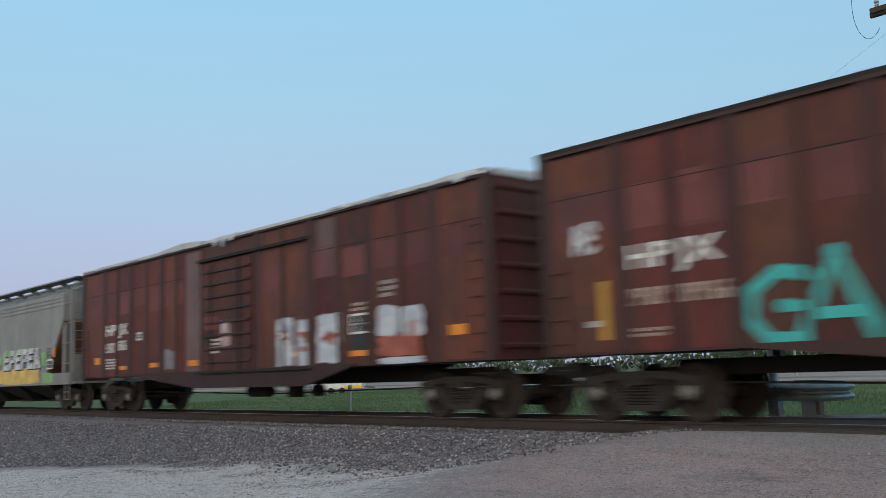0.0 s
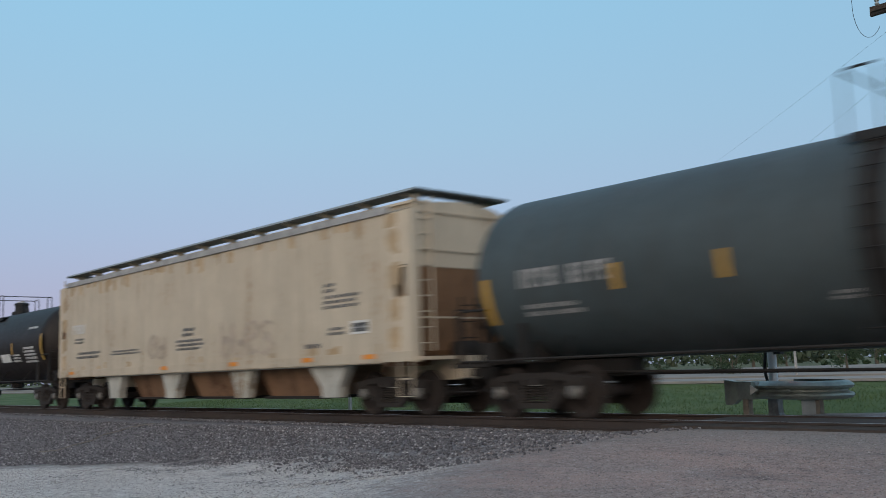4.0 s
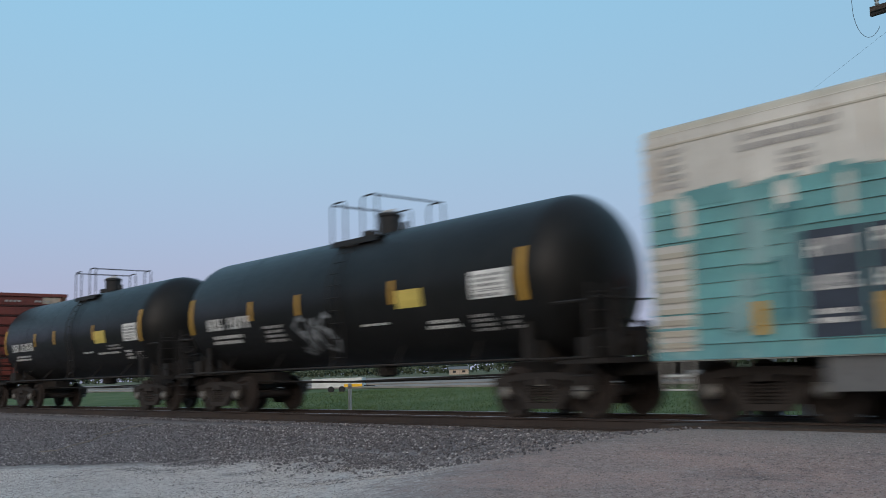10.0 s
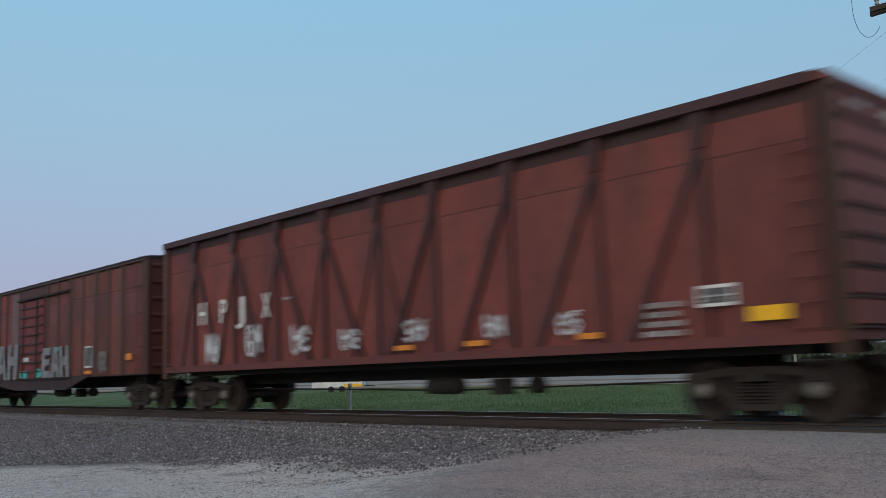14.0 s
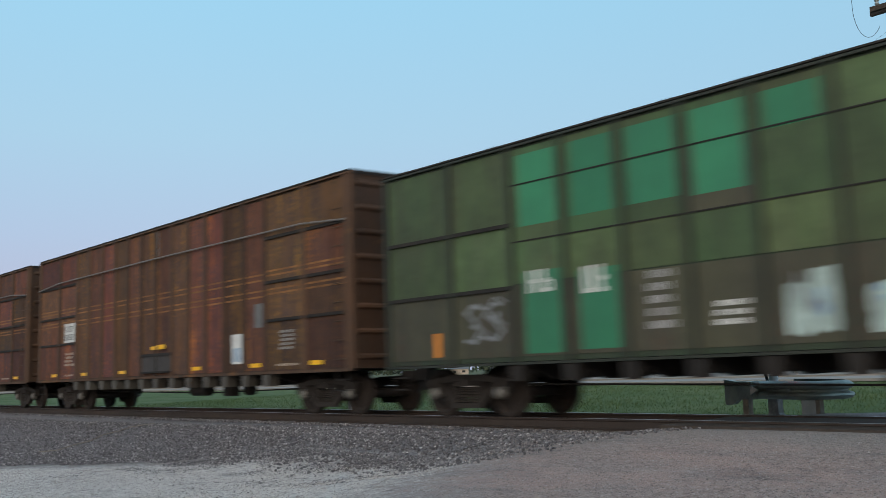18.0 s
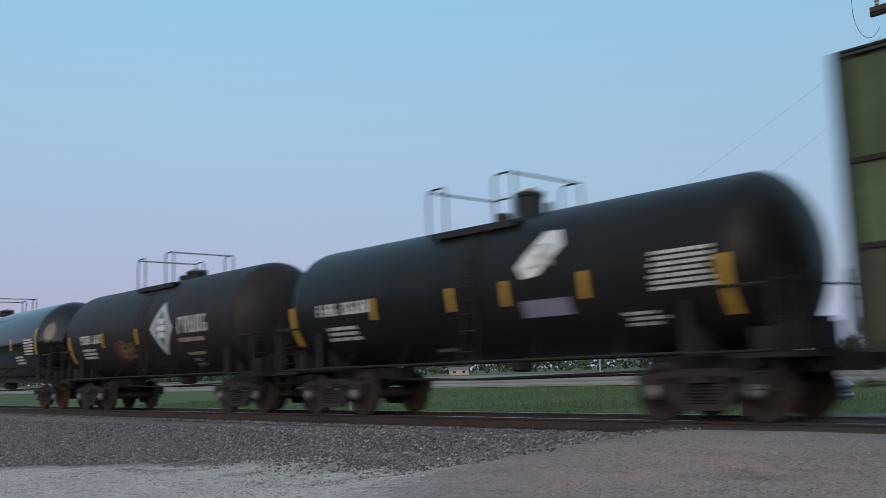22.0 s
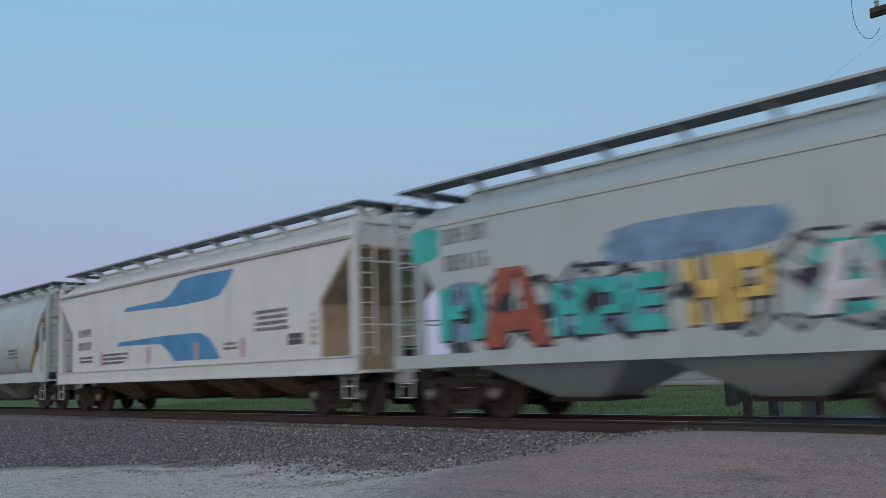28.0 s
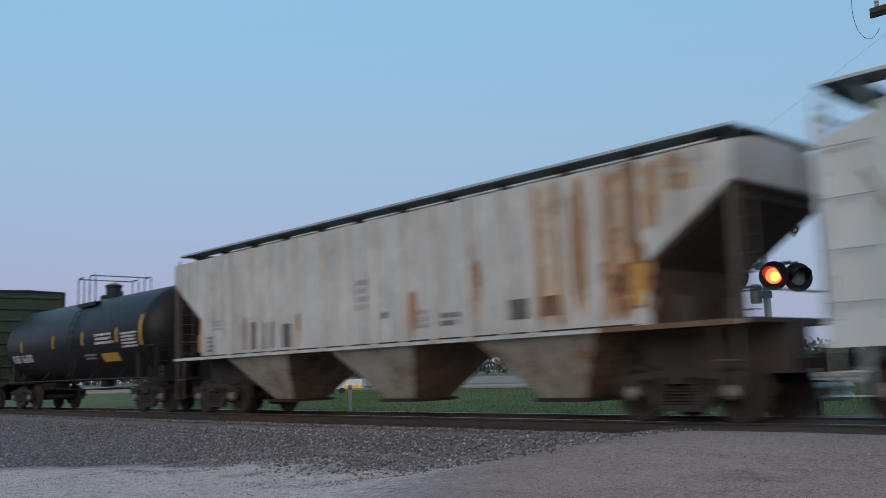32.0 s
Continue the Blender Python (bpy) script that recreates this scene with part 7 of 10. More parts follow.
def gondolas():
    word = ((-7.62, -7.22, "H"), (-6.49, -6.17, "P"), (-5.55, -5.15, "J"), (-4.41, -4.06, "X"))
    car, half, L, W, z0, z1, rng = gondola("rusty red high-sided gondola with white lettering and faded graffiti", -224.0, -244.6, 113)
    dress(car, flat(W + 0.10), rng, [("X:" + c, a, b, 2.56, 3.15) for a, b, c in word])
    dress(car, flat(W + 0.10), rng, [("F", -3.49, -3.03, 2.83, 3.1), ("T:spray_pink", -3.67, -2.3, 1.4, 2.3), ("T:spray_pink", -1.5, -0.05, 1.35, 2.05), ("T:spray_white", 0.95, 1.85, 1.53, 2.1), ("T:spray_white", 2.71, 3.9, 1.4, 2.14), ("T:spray_pink", 2.6, 3.95, 1.5, 2.0),
                                     ("B2", -5.19, -4.44, 1.76, 2.12), ("B2", -7.16, -6.52, 1.84, 2.13), ("B2", -7.29, -6.45, 1.35, 1.61), ("B3d", 4.94, 5.63, 1.42, 1.84), ("P:letter", 6.57, 7.04, 1.35, 1.5), ("F", 7.26, 7.85, 1.38, 1.7),
                                     ("A:spray_yellow", -5.85, -4.5, 1.3, 1.62), ("L", -8.9, -8.3, 2.9, 3.3), ("S:yellow", 8.6, 9.0, 1.45, 1.65), ("S:orange", -8.55, -8.15, 1.48, 1.64)])
    dress(car, flat(W + 0.10), rng, [("S:orange", x - 0.3, x + 0.3, 1.29, 1.38) for x in (-0.84, 1.25, 3.3, 5.25, -4.9)])
    car, half, L, W, z0, z1, rng = gondola("rusty red high-sided gondola with white scrawls along the sill", -261.1, -281.7, 115)
    dress(car, flat(W + 0.10), rng, [("X:" + c, a, b, 2.3, 2.9) for a, b, c in word])
    dress(car, flat(W + 0.10), rng, [("T:spray_white", a, b, u + 0.06, v) for a, b, u, v in ((-7.28, -6.58, 1.3, 2.1), (-5.2, -4.48, 1.38, 2.18), (-3.19, -2.42, 1.36, 2.03), (-1.25, -0.55, 1.38, 1.86), (0.91, 1.53, 1.46, 1.94), (3.2, 3.7, 1.42, 1.88), (4.96, 5.42, 1.37, 1.79))])
    dress(car, flat(W + 0.10), rng, [("F", 7.7, 8.3, 1.7, 2.02), ("B4d", 6.71, 7.51, 1.31, 1.89), ("S:yellow", 8.5, 9.1, 1.45, 1.66), ("S:orange", 0.65, 1.2, 1.34, 1.44), ("S:orange", 2.7, 3.25, 1.34, 1.44), ("S:orange", 5.4, 5.85, 1.34, 1.44), ("B1:letter_dim", -3.49, -3.03, 2.7, 2.8)])
    for car, mid, half in CARS[-3:]:
        if car.name.startswith("gondola"):
            for y in (-1.0, 0.2):
                bm = bmesh.new()
                x = half - 0.60 + 0.165
                for k in range(4):
                    add_box(bm, x, x + 0.003, y + 0.17 * k, y + 0.17 * k + 0.12, 4.41, 4.49)
                part("lettering", bm, M["letter_dim"], car)


def green_cars():
    car, half, L, W, z0, z1, rng = chip_box("tall green ribbed boxcar with dark teal panels", -302.3, -322.6, 117)
    top = z1 - 0.12
    bays = ((-5.75, -4.83, 2.45), (-4.55, -3.62, 2.2), (-3.34, -2.42, 3.0), (-2.14, -1.25, 3.05), (-0.97, -0.07, 3.05), (2.64, 3.55, 2.4), (3.83, 4.74, 2.4), (5.02, 5.9, 2.4))
    dress(car, flat(W + 0.004), rng, [("V:teal_dark", a, b, z, top) for a, b, z in bays])
    box_marks(car, W, rng, [("^P:spray_chalk", 2.418, 2.562, 3.85, 4.22), ("^P:spray_chalk", 2.408, 2.582, 2.42, 3.13), ("^P:spray_chalk", 3.608, 3.772, 3.52, 4.61), ("^P:spray_chalk", 3.608, 3.782, 2.41, 3.16), ("^P:spray_chalk", 4.798, 4.962, 3.57, 4.61),
                            ("^P:spray_chalk", 4.798, 4.972, 2.44, 3.48), ("T:spray_grey", 7.95, 9.1, 2.95, 3.3), ("T:spray_white", 7.95, 9.1, 2.5, 2.88), ("T:spray_grey", 6.4, 7.5, 1.59, 2.01), ("T:spray_white", 1.5, 2.35, 1.56, 1.94), ("T:spray_white", 2.7, 3.5, 1.58, 1.93), ("T:spray_white", -8.69, -7.75, 1.4, 2.0),
                            ("A:orange", -8.5, -8.1, 1.25, 1.5), ("T:spray_white", -0.85, -0.1, 1.69, 2.1), ("T:spray_grey", -7.2, -6.2, 1.5, 2.2), ("L", -5.6, -4.85, 2.1, 2.36), ("L", -4.45, -3.64, 2.15, 2.39)])
    box_marks(car, W, rng, [("B5d", -3.2, -2.44, 1.39, 2.3), ("B5", -2.0, -1.3, 1.22, 1.9), ("T:spray_white", -2.05, -1.3, 1.6, 2.14), ("B3", -5.55, -4.88, 1.25, 1.7), ("B3", -4.4, -3.63, 1.28, 1.77), ("F:letter_dim", 5.36, 5.84, 1.48, 2.14),
                            ("S:orange", 0.72, 0.88, 1.16, 1.62), ("S:orange", 3.12, 3.28, 1.16, 1.62), ("S:orange", 5.52, 5.68, 1.16, 1.62), ("S:orange", 7.32, 7.48, 1.16, 1.62), ("P:spray_chalk", 1.5, 2.0, 1.18, 1.3), ("P:spray_chalk", 3.9, 4.5, 1.18, 1.32), ("P:spray_chalk", -0.7, -0.3, 1.18, 1.28)])

    car, half, L, W, z0, z1, rng = chip_box("tall green ribbed boxcar with bright green panels and pale sprayed boxes", -322.6, -342.8, 118)
    fresh = ((-5.7, -4.83, 3.4), (-4.5, -3.62, 3.42), (-3.33, -2.42, 3.43), (-2.12, -1.25, 3.39), (-0.95, -0.1, 4.14), (2.64, 3.56, 2.37), (3.83, 4.74, 2.32), (5.02, 5.7, 2.24))
    dress(car, flat(W + 0.004), rng, [("V:green_fresh", a, b, z, 4.7) for a, b, z in fresh] + [("V:green_fresh", 5.37, 5.9, 1.15, 2.2), ("V:green_fresh", -5.64, -4.83, 1.15, 2.58), ("V:green_fresh", -4.41, -3.62, 1.18, 2.5), ("V:olive", 6.35, 7.5, 1.3, 2.17)])
    box_marks(car, W, rng, [("L", -5.53, -4.9, 2.2, 2.6), ("L", -4.31, -3.68, 2.1, 2.55), ("B5d", -3.07, -2.49, 1.44, 2.42), ("B3", -1.9, -1.3, 1.43, 1.84), ("Y:spray_mint,spray_grey", -0.8, -0.1, 1.19, 2.3), ("Y:spray_mint,spray_grey", 0.35, 1.12, 1.18, 1.96),
                            ("Y:spray_mint,spray_grey", 1.5, 2.33, 1.17, 1.96), ("Y:spray_mint,spray_grey", 2.7, 3.52, 1.18, 1.95), ("Y:spray_mint,spray_grey", 3.9, 4.7, 1.15, 1.9), ("F:letter_dim", 5.36, 5.84, 1.48, 2.14), ("S:orange", 5.52, 5.68, 1.16, 1.62), ("S:orange", -8.03, -7.87, 1.16, 1.62), ("S:orange", 8.56, 8.71, 1.16, 1.62)])
    box_marks(car, W, rng, [("^P:spray_chalk", 2.418, 2.562, 3.4, 4.1), ("^P:spray_chalk", 2.418, 2.582, 2.41, 3.14), ("^P:spray_chalk", 3.608, 3.772, 2.46, 3.2), ("^P:spray_chalk", 3.628, 3.732, 3.54, 4.11), ("T:spray_grey", 8.2, 9.2, 1.49, 2.05), ("T:spray_grey", -7.2, -6.2, 1.4, 2.1)])

    car, half, L, W, z0, z1, rng = chip_box("tall green ribbed boxcar with olive and teal panels", -383.1, -403.5, 121)
    pan = ((-5.7, -4.83, 3.45), (-4.5, -3.62, 3.44), (-3.33, -2.4, 3.52), (-2.12, -1.25, 3.48), (2.64, 3.5, 2.44), (3.85, 4.74, 2.39), (5.02, 5.7, 2.45))
    dress(car, flat(W + 0.004), rng, [("V:green_mid", a, b, z, 4.68) for a, b, z in pan] + [("V:olive", 2.64, 3.56, 1.45, 2.42), ("V:olive", 3.85, 4.74, 1.44, 2.37), ("V:green_mid", -5.56, -4.83, 1.22, 2.89), ("V:green_mid", -4.47, -3.68, 1.19, 3.06)])
    box_marks(car, W, rng, [("^P:spray_chalk", 2.418, 2.582, 3.83, 4.22), ("^P:spray_chalk", 2.418, 2.582, 2.42, 3.14), ("^P:spray_chalk", 3.608, 3.772, 3.5, 4.58), ("^P:spray_chalk", 3.608, 3.772, 2.4, 3.13), ("^P:spray_chalk", 4.798, 4.962, 3.01, 4.6), ("^P:spray_chalk", 4.798, 4.962, 2.43, 2.95),
                            ("L", -5.45, -4.85, 2.2, 2.6), ("L", -4.45, -3.75, 2.2, 2.6), ("B2", -4.37, -3.81, 1.58, 1.83), ("S:orange", -8.51, -8.35, 1.16, 1.62), ("S:orange", -0.35, -0.19, 1.16, 1.62), ("S:orange", 6.46, 6.62, 1.16, 1.62), ("S:orange", 8.92, 9.08, 1.16, 1.62)])
    box_marks(car, W, rng, [("B5d", -3.25, -2.48, 1.35, 2.39), ("B4", -1.96, -1.25, 1.21, 1.84), ("T:spray_grey", 0.3, 1.05, 1.35, 2.15), ("T:spray_grey", 1.5, 2.25, 1.95, 2.3), ("T:spray_grey", -7.21, -6.12, 1.19, 2.23), ("F:letter_dim", 5.36, 5.84, 1.48, 2.14),
                            ("P:spray_chalk", 3.05, 3.5, 1.2, 1.33), ("P:spray_chalk", 4.3, 4.7, 1.2, 1.33), ("P:spray_chalk", 6.8, 7.3, 1.2, 1.33)])
    chip_box("tall green ribbed boxcar with plain weathered panels", -611.6, -631.9, 134)


def brown_cars():
    for label, a, b, seed, extra in (
            ("tall rusty brown ribbed boxcar with blue label", -342.8, -363.0, 119, [("P:tag_white", 4.4, 4.9, 1.25, 2.0), ("P:spray_blue", 4.45, 4.85, 1.3, 1.65), ("P:letter_grey", 5.51, 5.9, 2.11, 2.7), ("B5:letter_dim", 6.63, 7.31, 1.54, 2.03)]),
            ("tall rusty brown ribbed boxcar with white placards", -363.0, -383.1, 120, [("P:navy", 5.3, 5.92, 1.42, 1.98), ("P:letter_tan", 5.3, 5.92, 1.36, 1.41), ("P:letter_grey", 5.45, 5.9, 2.13, 2.7), ("L:letter", -8.33, -7.65, 1.92, 2.15), ("L:letter", -8.33, -7.65, 1.62, 1.86)])):
        car, half, L, W, z0, z1, rng = chip_box(label, a, b, seed, "brown")
        z = 1.79 if seed == 119 else 1.62
        head = [("L:letter", -7.15, -6.05, 2.64, 2.9), ("L:letter", -7.15, -6.05, 2.34, 2.56)]
        if seed == 119:
            head = [("P:tag_white", -7.05, -6.1, 2.3, 2.95)]
            dress(car, flat(W + 0.010), rng, [("L:letter_grey", -6.98, -6.2, 2.66, 2.86), ("L:letter_grey", -6.98, -6.2, 2.38, 2.58), ("P:letter_grey", -0.1, 0.2, 4.52, 5.25)])
        box_marks(car, W, rng, head + [("B4:letter_tan", -7, -6.1, 1.5, 2.0), ("B1:letter_tan", -7, -6.1, 1.15, 1.25), ("B1:letter_tan", 6.5, 7.5, 1.15, 1.24), ("^S:yellow", -0.12, 0.17, z, z + 0.10), ("^S:yellow", 0.31, 0.77, z, z + 0.13)] + extra)
        box_marks(car, W, rng, [("S:yellow", x - 0.25, x + 0.25, 1.14, 1.24) for x in (-7.95, -5.25, -2.25, 2.5, 5.55, 8.15)])


def pink_reefer():
    car, half, L, W, z0, z1, rng = reefer("white and teal refrigerator car covered in pink graffiti", -172.8, -192.6, 110)
    y = W + 0.075
    forked = [(-5.0, 3.45), (-4.57, 3.42), (-4.5, 2.8), (-4.36, 3.31), (-3.91, 3.33), (-3.88, 2.7), (-3.48, 2.66), (-3.4, 3.45), (-2.01, 3.38), (-1.97, 2.71), (-2.5, 2.6), (-2.17, 1.8), (-2.15, 1.05), (-4.75, 0.95), (-4.66, 2.77), (-5.0, 2.79)]
    square = [(-1.27, 3.47), (-0.9, 3.57), (0.65, 3.52), (0.84, 3.3), (0.87, 2.3), (0.94, 1.6), (0.9, 1.0), (-1.3, 0.95), (-1.68, 1.15), (-1.73, 1.94), (-1.36, 2.39), (-1.46, 2.74)]
    heart = [(1.18, 3.3), (1.83, 3.39), (2.02, 3.06), (2.44, 3.36), (3.3, 3.36), (3.81, 2.99), (4.0, 3.25), (4.7, 3.31), (4.6, 2.5), (4.4, 1.7), (4.15, 1.15), (3.46, 1.0), (2.0, 1.01), (1.75, 1.25), (1.35, 2.5)]
    letters = (forked, square, heart, blob(5.32, 2.76, 0.33, 0.54, random.Random(4), 16, 0.08), blob(5.06, 1.66, 0.36, 0.5, random.Random(3), 18, 0.06))

    def spray(material, a, b, u, v, lift, at=None, rough=0.3, name="graffiti"):
        lay(car, name, M[material], flat(at or y), lambda bm, w: add_patch(bm, cloud(a, b, u, v, rng, rough, 20), w), lift)
    # teal rolled up over the foot of the white sheets, and white left in it
    edge = W + 0.040
    for k in range(34):
        x = -8.9 + 0.53 * k + rng.uniform(-0.1, 0.1)
        if -5.0 < x < 5.0 and rng.random() < 0.5:
            continue
        w, top = rng.uniform(0.12, 0.32), rng.uniform(3.36, 3.52) if x < 6.3 or x > 7.3 else 3.3
        spray("teal", x - w, x + w, 3.2, top, 0.002 + 0.0004 * (k % 5), edge, 0.2, "paint_patch")
    for a, b, u, v in ((6.5, 7.3, 3.0, 3.6), (6.85, 7.2, 2.85, 3.2), (-8.6, -8.35, 2.7, 3.4), (-7.0, -6.75, 2.9, 3.4), (-6.1, -5.95, 2.7, 3.4), (5.62, 5.9, 2.3, 2.9), (6.1, 6.22, 1.9, 2.7), (8.0, 8.12, 2.2, 3.3), (7.55, 7.68, 2.5, 3.0)):
        spray("reefer", a, b, u, v, 0.006, edge, 0.25, "paint_patch")
    for k in range(26):
        x, low = rng.uniform(5.6, 8.7) if k % 2 else rng.uniform(-8.0, -6.8), rng.uniform(1.0, 2.7)
        spray("teal_pale" if k % 3 else "teal_deep", x, x + rng.uniform(0.08, 0.5), low, low + rng.uniform(0.25, 0.9), 0.004 + 0.0003 * k, edge, 0.35, "paint_patch")
    for k in range(22):
        x = rng.uniform(-8.8, 8.6)
        spray("rust_pale", x - 0.03, x + 0.03, 4.33 - rng.uniform(0.15, 0.7), 4.36, 0.004, W + 0.018, 0.3, "rust_streak")
    # pale and dark wash in the gaps between the letters
    for a, b, u, v in ((-2.1, -1.5, 1.0, 3.4), (0.9, 1.3, 2.1, 3.25), (1.0, 1.65, 0.98, 2.15), (4.66, 5.02, 2.35, 3.3), (4.38, 4.72, 1.1, 2.4), (-4.0, -3.55, 1.0, 2.05), (-4.02, -3.5, 2.5, 3.5), (-3.0, -2.5, 2.4, 2.8)):
        spray("spray_pale", a, b, u, v, 0.0, None, 0.12)
        for j in range(3):
            z = rng.uniform(u, v - 0.3)
            spray(("spray_smoke", "teal", "spray_smoke")[j], a + 0.02, b - rng.uniform(0, 0.2), z, z + rng.uniform(0.12, 0.35), 0.002 + 0.001 * j, None, 0.4)
    for a, b, u, v in ((-5.25, -4.75, 3.42, 3.68), (-4.1, -3.55, 3.45, 3.72), (-3.5, -2.9, 3.46, 3.78), (-2.7, -1.95, 3.36, 3.56), (-1.3, -0.3, 3.5, 3.66), (-0.5, 0.65, 3.55, 3.75), (1.12, 1.9, 3.34, 3.46), (2.3, 3.6, 3.34, 3.48), (3.85, 4.75, 3.26, 3.4), (5.0, 5.65, 3.24, 3.37),
                       (4.62, 5.42, 0.97, 1.3), (1.95, 3.5, 0.96, 1.08), (-2.9, -2.1, 0.96, 1.15), (-2.0, -1.6, 0.97, 1.2), (1.0, 1.7, 0.97, 1.12), (5.0, 5.35, 2.1, 2.35), (4.55, 4.95, 2.3, 2.55)):
        spray("spray_smoke", a, b, u, v, 0.004, None, 0.45)
    for poly in letters:
        lay(car, "graffiti", M["pink_shade"], flat(y), lambda bm, v: add_patch(bm, [(p + 0.05, q - 0.045) for p, q in poly], v), 0.006)
        lay(car, "graffiti", M["pink"], flat(y), lambda bm, v: add_patch(bm, poly, v), 0.010)
    # holes in the letters: black above, teal below, a pale rim
    for a, b, u, v in ((-0.78, 0.1, 2.38, 2.93), (-0.82, 0.16, 1.48, 2.06), (2.63, 3.37, 1.73, 2.6), (-4.0, -3.4, 1.9, 2.07)):
        spray("spray_smoke", a, b, u, v, 0.014, None, 0.2)
        if b - a > 0.65:
            spray("teal", a + 0.05, b - 0.22, u + 0.04, u + 0.55 * (v - u), 0.016, None, 0.2)
            spray("spray_pale", b - 0.22, b - 0.03, u + 0.1 * (v - u), u + 0.7 * (v - u), 0.017, None, 0.3)
    for a, b, u, v in ((-3.94, -3.62, 1.1, 1.9), (2.8, 3.05, 2.45, 3.3), (3.55, 3.8, 2.5, 3.1), (-4.02, -3.6, 2.55, 2.75), (4.1, 4.25, 2.6, 3.2), (-0.1, 0.6, 3.46, 3.54), (-1.25, 0.5, 3.42, 3.47), (5.2, 5.35, 2.5, 3.2), (-3.0, -2.72, 2.02, 2.12)):
        spray("pink_pale", a, b, u, v, 0.0125, None, 0.3)
    # ridges of the plug door under the paint
    for z in (1.12, 1.25, 2.22, 2.36, 3.32, 3.45):
        side_bar(car, "door_ridge", -1.75, 0.95, W + 0.088, z - 0.012, z + 0.012, 0.022, M["pink_shade"] if z < 3.4 else M["reefer_roof"], both=False)
    lay(car, "label_panel", M["navy"], flat(W + 0.044), lambda bm, v: [add_patch(bm, quad(p, q, 1.18, 2.62), v) for p, q in ((-6.69, -5.86), (-5.8, -4.78))], 0.003)
    dress(car, flat(W + 0.05), rng, [("L", -6.6, -5.95, 2.25, 2.5), ("L", -5.7, -4.95, 2.25, 2.55), ("L", -6.6, -5.95, 1.8, 2.0), ("L", -5.7, -5.1, 1.8, 2.03), ("B2", -6.55, -5.95, 1.36, 1.6), ("B2", -5.7, -5.0, 1.36, 1.62), ("F:letter", 6.66, 7.28, 1.69, 2.09),
                                    ("T:teal_pale", 6.7, 7.4, 2.2, 2.7), ("T:spray_smoke", 7.9, 8.8, 2.0, 2.9)])
    dress(car, flat(W + 0.018), rng, [("P:spray_blue", 5.61, 6.02, 3.66, 3.76), ("P:spray_blue", 5.61, 6.02, 3.5, 3.6), ("A:pink_pale", 5.58, 6.07, 3.2, 3.5), ("B3:letter_dim", 4.86, 5.18, 3.75, 4.04), ("B2:letter_dim", 6.49, 7.33, 3.45, 3.7), ("T:spray_smoke", 7.74, 8.6, 3.86, 4.16),
                                     ("B5:letter_dim", -8.85, -8.39, 3.54, 4.2), ("B2:letter_dim", -7.51, -6, 3.9, 4.2), ("B3:letter_dim", -6.9, -6.4, 3.5, 3.85)])
    # rust weeping over the end, and its machinery
    for k in range(12):
        yy, z = rng.uniform(-0.3, 1.4), rng.uniform(1.0, 2.3)
        bm = bmesh.new()
        bm.faces.new([bm.verts.new((L + 0.076 + 0.0005 * k, yy + (p - 0.5) * 0.3, z + (q - 0.5) * 0.9)) for p, q in cloud(0, 1, 0, 1, rng, 0.5, 14)])
        part("rust_streak", bm, M["rust_pale" if k % 3 else "rust_band"], car)
    dress(car, flat(W + 0.075), rng, [("S:amber", x - 0.1, x + 0.1, 1.25, 1.72) for x in (-7.34, -5.6, -2.8, 2.98, 5.56, 7.97)] + [("S:yellow", -0.57, 0.06, 1.31, 1.42)], lift=0.026)


